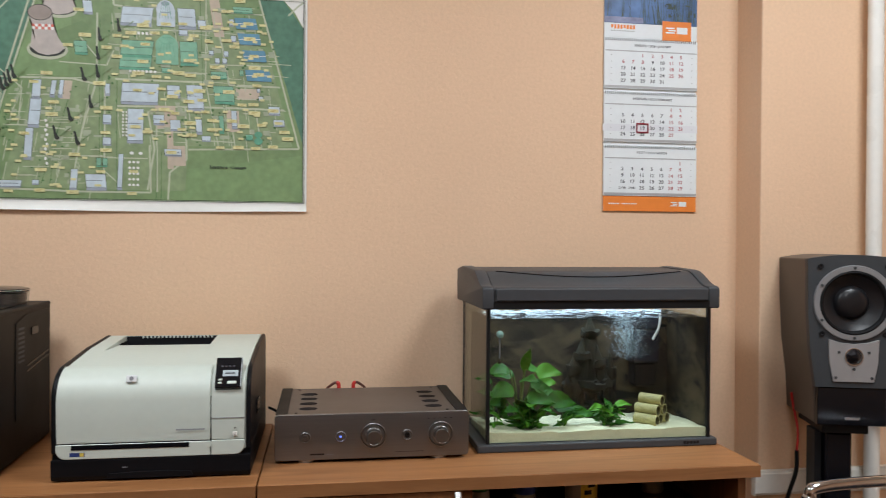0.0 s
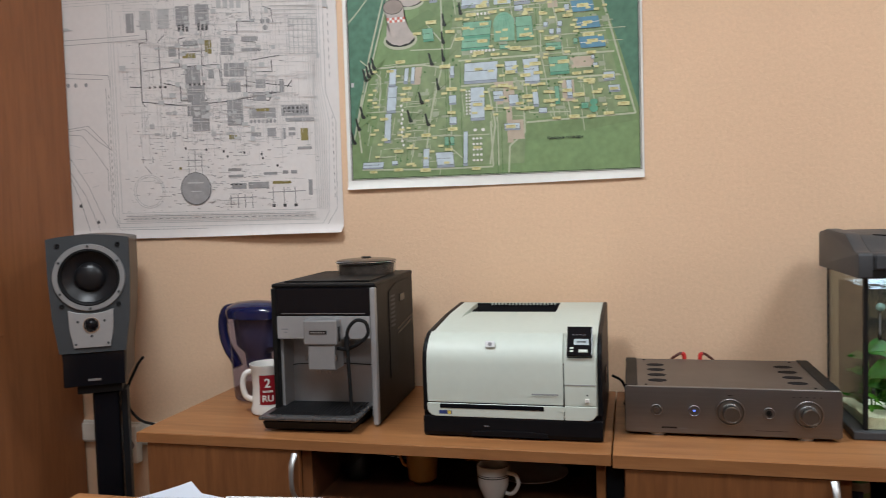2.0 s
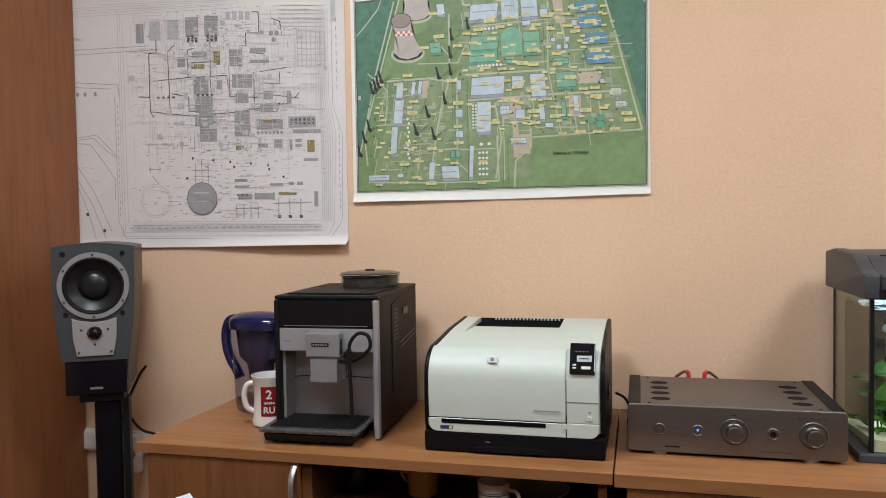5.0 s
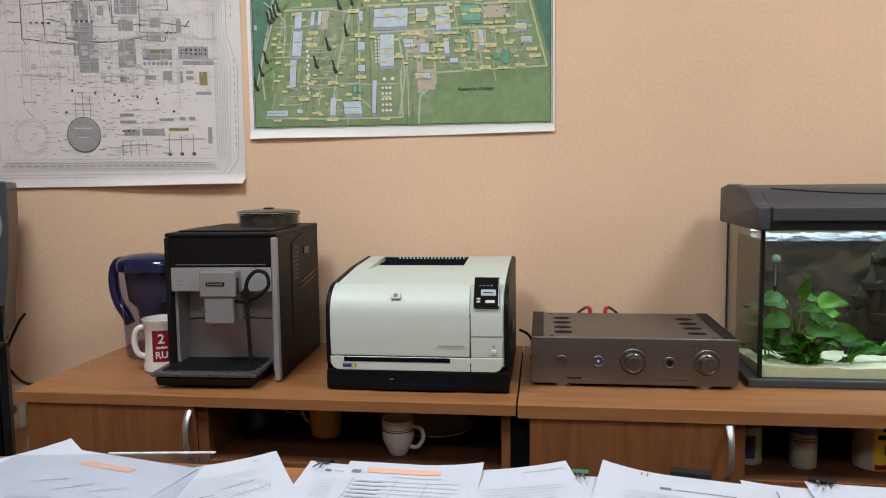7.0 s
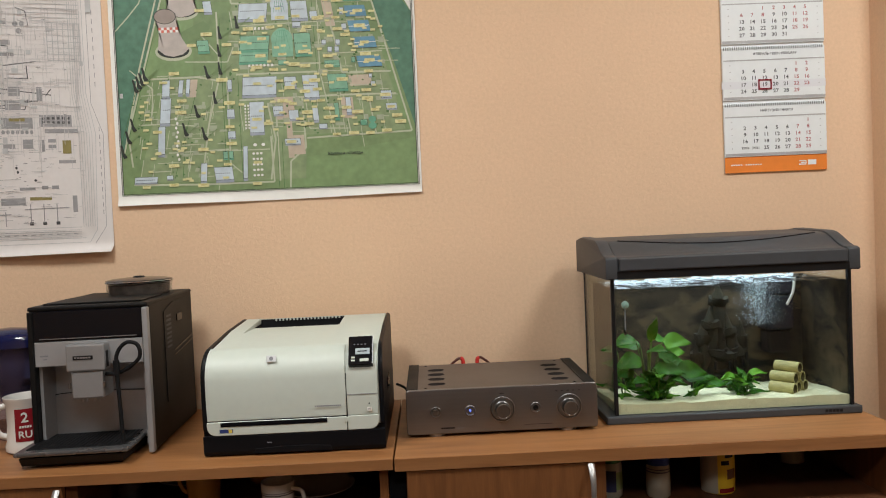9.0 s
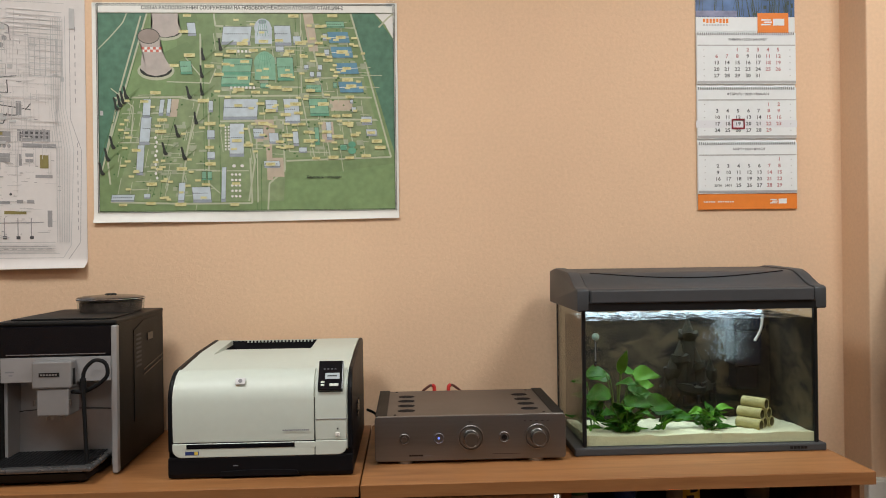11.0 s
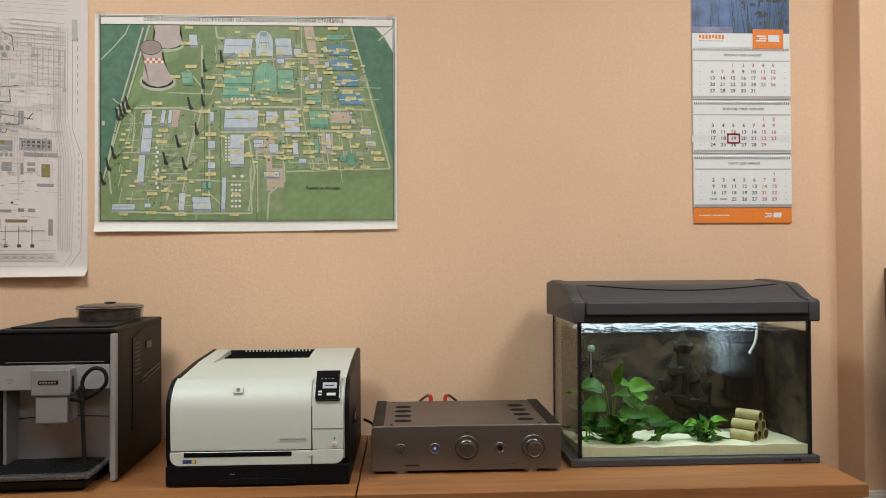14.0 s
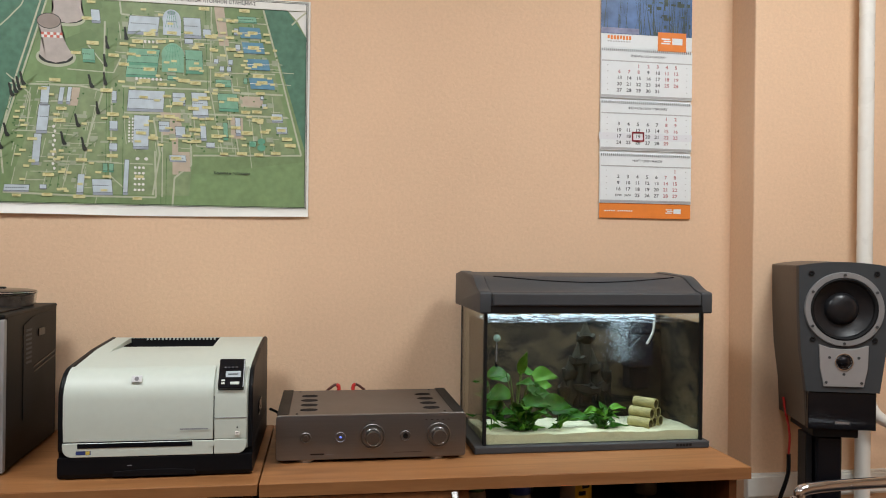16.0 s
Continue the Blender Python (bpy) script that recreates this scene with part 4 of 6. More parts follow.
part("lid_body", prism(slope(), lo + 0.03, hi - 0.03, "x", 0.003), M_LID, aq, "dark grey lid", True)
for x0, x1 in ((lo, lo + 0.0295), (hi - 0.0295, hi)):
    part("lid_end_cap", prism(slope(0.003), x0, x1, "x", 0.004), M_LID, aq, "", True)
part("lid_visor", box(lo + 0.032, hi - 0.032, AQF - 0.022, AQF - 0.0145, 0.356, 0.386, 0.003), M_LID, aq)
part("lid_skirt", box(lo + 0.004, hi - 0.004, AQF - 0.0165, AQF - 0.0145, 0.337, 0.3555), M_BLACK, aq)
gap = []
for k in range(17):
    q = 2 * k / 16 - 1
    y = -0.331 + 0.031 * q * q
    u = (y - AQF + 0.006) / 0.105
    gap.append((lo + 0.055 + (hi - lo - 0.11) * k / 16, y, 0.3885 + 0.036 * u * u * (3 - 2 * u)))
part("flap_gap", tube(gap, 0.0016, 6), M_BLACKG, aq, "dark gap round the flap")
M_TUBE = material("lamp_tube", (0.72, 0.86, 1.0), 0.4, vary=0, emit=4.0)
part("lamp_tube", cyl((AQX0 + 0.035, -0.123, 0.3265), 0.009, 0.52, "x", 16), M_TUBE, aq, "glowing white lamp tube")
for x0 in (AQX0 + 0.030, AQX0 + 0.548):
    part("tube_holder", box(x0, x0 + 0.012, -0.133, -0.113, 0.318, 0.3368, 0.001), M_TRUNK, aq, "white tube holder")
area_lamp("aquarium_lamp_light", (1.14, -0.224, TOPZ + 0.334), (1.14, -0.224, TOPZ), 0.48, 0.15, 1.1, (0.86, 0.95, 1.0), 110)

bm = bmesh.new()
bmesh.ops.create_grid(bm, x_segments=110, y_segments=50, size=0.5)
for v in bm.verts:
    v.co = (AQX0 + 0.007 + (v.co.x + 0.5) * (AQX1 - AQX0 - 0.014), AQF + 0.007 + (v.co.y + 0.5) * (AQB - AQF - 0.014), 0)
    v.co.z = 0.313 + 0.0034 * noise.noise(Vector((v.co.x * 34, v.co.y * 22, 2))) + 0.0016 * noise.noise(Vector((v.co.x * 90, v.co.y * 60, 7)))
m_ws = glass("water_surface", (0.86, 0.91, 0.93), 0.16, 1.6)
w = part("water_surface", bm, m_ws, aq, "bright rippled water surface", True)

M_BACK = wood("rock_print_backing", (0.006, 0.006, 0.005), (0.095, 0.068, 0.036), "x", 0.8)
_rp = next(n for n in M_BACK.node_tree.nodes if n.type == "VALTORGB")
_rp.color_ramp.elements[0].position, _rp.color_ramp.elements[1].position = 0.56, 0.84
next(n for n in M_BACK.node_tree.nodes if n.type == "BUMP").inputs["Strength"].default_value = 0.0
_mp = next(n for n in M_BACK.node_tree.nodes if n.type == "MAPPING")
_mp.inputs["Scale"].default_value, _mp.inputs["Rotation"].default_value = (4.5, 5, 9), (0, 0.6, 0)
# added panel: the right pane's dark inner reflection as a backing-coloured sheet
part("side_film", box(AQX1 - 0.0068, AQX1 - 0.0055, AQF + 0.011, BACK_Y + 0.006, 0.02, 0.312), M_BACK, aq, "dark rock-pattern panel standing in for the side glass reflection")
part("backing", box(AQX0 + 0.007, AQX1 - 0.0069, BACK_Y, BACK_Y + 0.006, 0.02, 0.311), M_BACK, aq, "dark brown rock-pattern backing")
bm = bmesh.new()
bmesh.ops.create_grid(bm, x_segments=60, y_segments=36, size=0.5)
for v in bm.verts:
    x, y = AQX0 + 0.0055 + (v.co.x + 0.5) * (AQX1 - AQX0 - 0.011), AQF + 0.0055 + (v.co.y + 0.5) * (BACK_Y - AQF - 0.007)
    v.co = (x, y, 0.041 - 0.010 * (v.co.y + 0.5) + 0.004 * noise.noise(Vector((x * 11, y * 11, 5))) + 0.003 * noise.noise(Vector((x * 60, y * 60, 5))))
skirt = [e for e in bm.edges if e.is_boundary]
ret = bmesh.ops.extrude_edge_only(bm, edges=skirt)
for v in [g for g in ret["geom"] if isinstance(g, bmesh.types.BMVert)]:
    v.co.z = 0.019
bmesh.ops.recalc_face_normals(bm, faces=bm.faces[:])
part("sand_bed", bm, M_SAND, aq, "cream sand bed", True)

M_LEAF = material("anubias_leaf", (0.030, 0.108, 0.010), 0.45, spec=0.15, vary=0.6, scale=22, fine=70)
M_LEAFL = material("young_leaf", (0.085, 0.23, 0.018), 0.45, spec=0.15, vary=0.4, scale=14, fine=70)
M_STEM = material("plant_stem", (0.12, 0.20, 0.04), 0.5, vary=0.2)


def leaf(at, length, width, yaw, pitch, roll=0.0, cup=0.18):
    """A pointed oval leaf with a fold along its middle rib, starting at its stalk."""
    b = bmesh.new()
    rows = []
    for k in range(11):
        u = k / 10
        w = width * 0.5 * 1.1 * math.sin(math.pi * min(u ** 0.72, 1)) ** 0.9 * (1.08 - 0.3 * u)
        row = []
        for s in (-1, -0.5, 0, 0.5, 1):
            row.append(b.verts.new((w * s, length * u, cup * abs(w * s) - 0.30 * length * u * u + 0.002 * math.sin(9 * u + 3 * s))))
        rows.append(row)
    for p, q in zip(rows, rows[1:]):
        for j in range(4):
            b.faces.new((p[j], p[j + 1], q[j + 1], q[j]))
    bmesh.ops.remove_doubles(b, verts=b.verts[:], dist=1e-5)
    m = Matrix.Translation(at) @ Euler((0, 0, radians(yaw))).to_matrix().to_4x4() @ Euler((radians(pitch), radians(roll), 0)).to_matrix().to_4x4()
    bmesh.ops.transform(b, matrix=m, verts=b.verts[:])
    b.normal_update()
    bmesh.ops.solidify(b, geom=b.faces[:], thickness=0.0006)
    return b


def plant(x, y, label, leaves, blades, seed):
    """Leaves are (dx, dz, length, width, yaw, pitch, young); blades are a tuft of narrow leaves."""
    p = thing("water_plant", label, "water plant", (x, y, TOPZ + 0.039), group="water plants")
    p.scale = (0.98, 1.0, 1.12)
    rnd = random.Random(seed)
    for dx, dy, dz, ln, wd, yaw, pitch, young in leaves:
        lf = part("leaf", leaf((dx, dy, dz), ln * 0.96, wd * 0.78, yaw, pitch, -42 * math.sin(radians(yaw)) + rnd.uniform(-14, 14)), M_LEAFL if young else M_LEAF, p, "", True)
        part("stalk", tube([(dx * 0.2, dy * 0.2, -0.006), (dx * 0.5, dy * 0.5, dz * 0.55), (dx, dy, dz)], 0.0014, 6), M_STEM, lf, "", True)
    for k in range(blades):
        a, ln = rnd.uniform(-180, 180), rnd.uniform(0.03, 0.06)
        part("blade", leaf((rnd.uniform(-0.02, 0.02), rnd.uniform(-0.015, 0.015), rnd.uniform(-0.004, 0.03)), ln, 0.012, a, rnd.uniform(5, 65), -35 * math.sin(radians(a))), M_LEAF if k % 3 else M_LEAFL, p, "", True)
    return p


plant(0.955, -0.288, "broad-leaved green water plant with many glossy leaves", [
    (0.010, 0.0, 0.118, 0.062, 0.032, 178, 84, 1), (-0.030, -0.01, 0.125, 0.064, 0.050, 105, 10, 0), (0.040, 0.0, 0.118, 0.070, 0.050, -112, 12, 1),
    (-0.022, -0.02, 0.085, 0.075, 0.056, 118, 2, 0), (0.024, -0.02, 0.085, 0.070, 0.050, -70, 8, 0), (0.0, -0.01, 0.100, 0.066, 0.046, -150, 20, 0),
    (0.010, -0.02, 0.065, 0.075, 0.052, -120, 5, 0), (-0.01, 0.02, 0.105, 0.060, 0.046, 60, 15, 0), (-0.035, -0.01, 0.055, 0.055, 0.040, 95, 10, 0),
    (0.02, 0.02, 0.12, 0.060, 0.046, -60, 10, 0), (0.035, -0.01, 0.06, 0.065, 0.048, -95, -5, 0), (-0.005, -0.03, 0.045, 0.055, 0.04, 170, 40, 0), (0.05, 0.01, 0.095, 0.06, 0.045, -80, 5, 1)], 16, 1)
plant(0.970, -0.315, "low tuft of green water plant leaves", [
    (0.045, -0.01, 0.062, 0.080, 0.052, -102, 0, 0), (-0.03, -0.02, 0.040, 0.055, 0.036, 120, 22, 0), (0.02, -0.02, 0.036, 0.060, 0.038, -160, 28, 0),
    (0.065, 0.0, 0.040, 0.066, 0.042, -95, 10, 0), (0.0, -0.02, 0.05, 0.055, 0.038, 160, 25, 1), (0.03, 0.0, 0.075, 0.06, 0.042, -60, 12, 0)], 40, 2)
plant(1.060, -0.302, "young green water plant with pointed leaf", [
    (0.004, 0.0, 0.036, 0.040, 0.020, 172, 80, 1), (0.018, 0.0, 0.026, 0.072, 0.042, -95, 8, 0), (-0.01, -0.01, 0.0, 0.03, 0.012, 120, 60, 1)], 7, 3)
plant(1.180, -0.302, "small fern-like green water plant", [
    (-0.014, 0.0, 0.038, 0.045, 0.026, 112, 8, 1), (0.018, 0.0, 0.042, 0.048, 0.024, -92, 14, 1), (0.0, -0.01, 0.018, 0.038, 0.022, -150, 20, 0), (-0.02, 0.0, 0.02, 0.036, 0.02, 70, 20, 0)], 34, 4)
plant(0.900, -0.265, "small green water plant near the side glass", [
    (-0.012, 0.0, 0.095, 0.05, 0.034, 100, 30, 0), (0.01, -0.01, 0.055, 0.055, 0.036, -150, 35, 0), (-0.01, 0.02, 0.06, 0.05, 0.034, 40, 20, 0)], 12, 5)

bt = thing("bamboo_hide", "stack of six cut bamboo tubes on the sand", "bamboo tubes", (1.300, -0.291, TOPZ + 0.034), 40)
M_BAMB = material("bamboo", (0.36, 0.31, 0.13), 0.55, vary=0.4, scale=14, fine=60, stretch=(4, 1, 4))
M_HOLLOW = material("bamboo_inside", (0.10, 0.08, 0.035), 0.8, vary=0.3)
for row, (count, z) in enumerate(((3, 0.014), (2, 0.0375), (1, 0.061))):
    for k in range(count):
        cx, y0 = (k - (count - 1) / 2) * 0.0285, 0.028 + 0.004 * ((k + row) % 2)
        t = part("bamboo_tube", lathe([(0.0112, 0.0), (0.0138, 0.0), (0.0141, 0.028), (0.0134, 0.031), (0.0141, 0.034), (0.0139, 0.060), (0.0112, 0.060), (0.0108, 0.02), (0.0, 0.018)], 26, (cx, y0, z), "-y"), M_BAMB, bt, "", True)
        part("tube_hollow", lathe([(0.0109, 0.0595), (0.0106, 0.02), (0.0, 0.0185)], 22, (cx, y0, z), "-y"), M_HOLLOW, t, "", True)

cs = thing("castle_ornament", "mossy brown castle ornament against the backing", "ornament", (1.170, -0.196, TOPZ + 0.040))
cs.scale = (1.15, 1.0, 1.38)
M_CAST = material("mossy_stone", (0.013, 0.0115, 0.005), 0.9, vary=1.0, scale=24, fine=90, bump=0.9, bump_scale=60)
for x, r, h, z in ((-0.036, 0.017, 0.092, 0), (0.040, 0.020, 0.066, 0), (0.0, 0.016, 0.162, 0), (-0.018, 0.018, 0.118, 0.0), (0.020, 0.018, 0.104, 0), (0.002, 0.034, 0.062, 0), (0.054, 0.012, 0.088, 0), (-0.05, 0.013, 0.058, 0)):
    t = part("tower", lathe([(r * 1.25, -0.02), (r, 0.01)] + [(r * (1.0 - 0.08 * q / 6 + 0.06 * (q % 2)), 0.01 + (h - 0.028) * q / 6) for q in range(1, 6)] + [(r * 0.92, h - 0.018), (r * 1.2, h - 0.012), (r * 1.2, h), (r * 0.9, h), (0, h - 0.004)], 18, (x, 0.01 * (x > 0), z)), M_CAST, cs, "", True)
    for v in t.data.vertices:
        v.co += 0.009 * noise.noise_vector(v.co * 60)
    part("roof", lathe([(r * 0.85, h), (r * 0.5, h + 0.012), (r * 0.2, h + 0.024), (0, h + 0.03)], 14, (x, 0.01 * (x > 0), z)), M_CAST, t, "", True)
    for a in (-40, 20):
        part("window_slit", box(x + r * math.sin(radians(a)) * 0.93 - 0.003, x + r * math.sin(radians(a)) * 0.93 + 0.003, -r * 1.02, -r * 0.8, h * 0.5, h * 0.5 + 0.014), M_BLACK, t)

fi = thing("internal_filter", "dark blue internal filter hanging in the tank", "aquarium filter", (1.318, -0.195, TOPZ + 0.175))
M_FILT = material("dark_blue_filter", (0.003, 0.005, 0.013), 0.6, vary=0.3, scale=8)
part("body", box(-0.036, 0.036, -0.03, 0.03, 0.0, 0.09, 0.006), M_FILT, fi)
part("pump_head", box(-0.040, 0.040, -0.034, 0.031, 0.0905, 0.136, 0.006), M_FILT, fi)
part("foam_basket", box(-0.030, 0.030, -0.026, 0.026, -0.06, -0.0005, 0.006), M_BLACK, fi)

th = thing("thermometer", "glass floating thermometer stuck to the front glass", "thermometer", (0.884, AQF + 0.017, TOPZ + 0.205))
part("stem", lathe([(0.0, -0.002), (0.0035, 0.0), (0.004, 0.01), (0.004, 0.085), (0.0035, 0.092), (0.0, 0.094)], 16), M_CLEAR, th, "clear glass stem", True)
part("scale", box(-0.0016, 0.0016, -0.0008, 0.0008, 0.012, 0.070), M_GREYINK, th)
part("weight", cyl((0, 0, 0.0), 0.0034, 0.011, "z", 14), M_RUBBER, th)
part("suction_cup", lathe([(0.0, 0.009), (0.0035, 0.008), (0.0085, 0.004), (0.0088, 0.0)], 24, (0, -0.002, 0.07), "-y"), material("pale_suction_cup", (0.28, 0.42, 0.40), 0.35, vary=0.1), th, "pale green suction cup", True)

ah = thing("air_hose", "white curved air hose hanging in the water", "hose", (1.322, -0.275, TOPZ + 0.258))
part("hose", tube([(0.010, 0, 0.055), (0.008, 0, 0.03), (0.003, 0, 0.012), (-0.006, 0, -0.004), (-0.010, 0, -0.012)], 0.0032, 10), M_TRUNK, ah, "", True)

rnd = random.Random(11)
bm = bmesh.new()
for k in range(2100):
    u = rnd.random()
    x, z = rnd.gauss(1.258 + 0.015 * (1 - u), 0.026 if k % 3 else 0.014), 0.19 + 0.118 * u ** 0.8
    y, r = rnd.gauss(-0.228, 0.02), rnd.choice((0.0004, 0.0005, 0.0006, 0.0007, 0.0010))
    bmesh.ops.create_icosphere(bm, subdivisions=1, radius=r, matrix=Matrix.Translation((x, y, TOPZ + z)))
tagged(part("air_bubbles", bm, material("bubble_skin", (0.75, 0.85, 0.92), 0.12, vary=0), None, "cloud of tiny white air bubbles in the water"), category="air bubbles", kind="stuff")

# ---- things in the open compartments ----
SH = 0.605


def cup(at, rz, mat, label, h=0.085, r=0.042, taper=0.75, lines=False):
    c = thing("cup", label, "cup", at, rz, "cups on the shelf")
    part("body", lathe([(0, 0.003), (r * taper * 0.8, 0.0), (r * taper, 0.006), (r * 0.93, h * 0.45), (r, h), (r - 0.0035, h), (r * 0.9, h * 0.45), (0, 0.008)], 36), mat, c, "", True)
    part("handle", tube([(r * 0.95, 0, h * 0.82), (r + 0.020, 0, h * 0.80), (r + 0.026, 0, h * 0.55), (r + 0.012, 0, h * 0.28), (r * 0.86, 0, h * 0.25)], 0.0045, 10), mat, c, "", True)
    if lines:
        part("ring_line", lathe([(r * 0.992, h * 0.70), (r * 0.995, h * 0.725)], 36), M_BLACK, c)
        part("ring_line", lathe([(r * 0.996, h * 0.76), (r * 0.998, h * 0.775)], 36), M_BLACK, c)


cup((0.076, -0.471, SH), -20, M_CERW, "white teacup with thin dark rings", 0.080, 0.037, 0.62, True)
cup((-0.115, -0.375, SH), 165, M_CERY, "yellow ceramic mug on the shelf", 0.112, 0.041, 0.85)
cup((-0.012, -0.219, SH), 60, M_CERY, "yellow ceramic mug standing further back", 0.10, 0.038, 0.9)
for x, y, r in ((0.14, -0.329, 0.09), (-0.19, -0.201, 0.09)):
    pl = thing("plate", "white saucer leaning inside the cabinet", "plate", (x, y, SH), group="saucers")
    part("dish", lathe([(0.0, 0.004), (r * 0.5, 0.003), (r * 0.55, 0.008), (r, 0.020), (r, 0.022), (r * 0.55, 0.011), (0.0, 0.007)], 40), M_CERW, pl, "", True)
gl = thing("drinking_glass", "empty clear drinking glass on the shelf", "glass", (-0.275, -0.384, SH))
part("wall", lathe([(0, 0.004), (0.027, 0.0), (0.030, 0.004), (0.035, 0.095), (0.033, 0.095), (0.028, 0.01), (0, 0.009)], 32), M_CLEAR, gl, "", True)
sp_ = thing("spoon_glass", "metal spoons standing in a clear glass", "glass", (0.235, -0.274, SH))
part("wall", lathe([(0, 0.004), (0.027, 0.0), (0.033, 0.08), (0.031, 0.08), (0.026, 0.008), (0, 0.008)], 28), M_CLEAR, sp_, "", True)
part("spoon", tube([(0.005, 0, 0.006), (0.015, 0, 0.06), (0.024, 0.0, 0.105)], 0.002, 8), M_CHROME, sp_, "", True)

M_JARW = material("cream_jar_plastic", (0.36, 0.335, 0.27), 0.35, vary=0.06)
M_LABG = material("green_label", (0.22, 0.30, 0.13), 0.5, vary=0.2)
M_NAVY = material("navy_label", (0.03, 0.035, 0.09), 0.45, vary=0.1)
M_YEL = material("yellow_tin", (0.72, 0.50, 0.03), 0.35, vary=0.08)
M_BLUECAP = material("blue_cap", (0.02, 0.05, 0.28), 0.4, vary=0.06)
M_GREENCAP = material("green_cap", (0.03, 0.16, 0.05), 0.4, vary=0.06)


def jar(at, r, h, mat, cap, label, cat="jar", cap_h=0.02):
    j = thing("jar", label, cat, at, group="jars of fish food")
    part("body", lathe([(0, 0.0), (r - 0.002, 0.0), (r, 0.003), (r, h - cap_h - 0.01), (r * 0.9, h - cap_h), (0, h - cap_h)], 36), mat, j, "", True)
    part("cap", lathe([(r * 0.96, h - cap_h), (r * 0.96, h - 0.002), (r * 0.9, h), (0, h)], 36), cap, j, "", True)
    return j


j = jar((0.818, -0.443, SH), 0.026, 0.098, M_JARW, M_GREENCAP, "cream jar with green cap and dark label")
wrap("label_band", -100, 15, 0.014, 0.062, 0.0263, M_NAVY, j)
wrap("label_patch", 15, 70, 0.018, 0.058, 0.0264, M_LABG, j)
j = jar((0.922, -0.457, SH), 0.0265, 0.092, M_JARW, M_BLUECAP, "cream jar with blue cap")
wrap("label_line", -90, 90, 0.056, 0.0585, 0.0268, M_NAVY, j)
wrap("label_line", -90, 90, 0.0625, 0.0645, 0.0268, M_NAVY, j)
j = jar((0.985, -0.229, SH), 0.034, 0.10, M_NAVY, M_BLACK, "dark navy jar standing further back")
j = jar((1.062, -0.443, SH), 0.037, 0.116, M_YEL, M_YEL, "yellow and white tin with dark print", "tin", 0.012)
wrap("white_side", -95, -20, 0.002, 0.112, 0.0374, M_JARW, j)
wrap("dark_print", -8, 20, 0.066, 0.076, 0.0375, M_BLACK, j)
wrap("dark_print", 5, 40, 0.082, 0.092, 0.0375, M_BLACK, j)
wrap("red_band", -15, 45, 0.004, 0.014, 0.0375, M_RED, j)
wrap("brown_print", 12, 50, 0.034, 0.056, 0.0375, material("brown_print", (0.12, 0.05, 0.02), 0.5, vary=0.1), j)
j = jar((1.312, -0.274, SH), 0.030, 0.10, M_JARW, M_JARW, "cream jar with pale cap on the shelf")

# ---- desk with papers ----
DZ = 0.749
dk = thing("desk", "brown wood-grain office desk covered with papers", "desk", (0.15, -0.932, 0))
part("desktop", box(-0.77, 1.2, -0.82, 0.0, DZ - 0.025, DZ, 0.0015), M_TOP, dk)
for x in (-0.73, 1.14):
    part("leg_panel", box(x, x + 0.02, -0.74, -0.04, 0, DZ - 0.0255), M_DOOR, dk)
part("modesty_panel", box(-0.708, 1.138, -0.12, -0.10, 0.3, DZ - 0.0255), M_DOOR, dk)

M_ORANGE = material("peach_highlighter", (0.68, 0.40, 0.29), 0.8, vary=0.08)
M_INK = material("faint_print", (0.38, 0.40, 0.46), 0.8, vary=0.1)
M_PEN = material("pen_ink", (0.26, 0.26, 0.33), 0.5, vary=0.1)
M_INKD = material("dark_print", (0.17, 0.17, 0.19), 0.7, vary=0.1)


def sheet(x, y, rz, lift, curl, label, w=0.21, d=0.297, corner=(0, 0), bars=(), dark=(), marks=(), pen=()):
    """A paper on the desk. (x, y) is its far left corner; corner lifts its far corners; bars lie in its own plane."""
    p = thing("paper_sheet", label, "paper", (x, y, DZ), rz, "papers on the desk")

    def height(u, v):
        far = max(0.0, 1 - v / 0.10)
        return lift + curl * far ** 2 + corner[0] * max(0, 1 - u / 0.1) ** 2 * far + corner[1] * max(0, (u - w + 0.1) / 0.1) ** 2 * far

    def surface(x0, x1, v0, v1, up, nx=14, ny=14):
        b = bmesh.new()
        g = [[b.verts.new((x0 + (x1 - x0) * i / nx, -(v0 + (v1 - v0) * k / ny), height(x0 + (x1 - x0) * i / nx, v0 + (v1 - v0) * k / ny) + up)) for i in range(nx + 1)] for k in range(ny + 1)]
        for k in range(ny):
            for i in range(nx):
                b.faces.new((g[k + 1][i], g[k + 1][i + 1], g[k][i + 1], g[k][i]))
        return b

    top = surface(0, w, 0, d, 0, 18, 24)
    top.normal_update()
    bmesh.ops.solidify(top, geom=top.faces[:], thickness=0.0006)
    part("page", top, M_PAPER, p, "", True)
    for name, rects, mat, up in (("typed_print", bars, M_INK, 0.0005), ("bold_print", dark, M_INKD, 0.0006), ("highlight", marks, M_ORANGE, 0.0008)):
        if rects:
            b = bmesh.new()
            for x0, x1, v0, v1 in rects:
                join(b, surface(x0, x1, v0, v1, up, 4, 2))
            part(name, b, mat, p, kind="stuff")
    rnd = random.Random(int(abs(x) * 1000))
    for u0, v0, run, lean in pen:
        pts = []
        for k in range(26):
            u = u0 + run * k / 25
            v = v0 + lean * k / 25 + 0.006 * math.sin(k * 1.9 + rnd.uniform(-0.5, 0.5)) * rnd.uniform(0.4, 1)
            pts.append((u, -v, height(u, v) + 0.0009))
        part("handwriting", tube(pts, 0.00026, 5), M_PEN, p, "dark pen scribble")
    return p


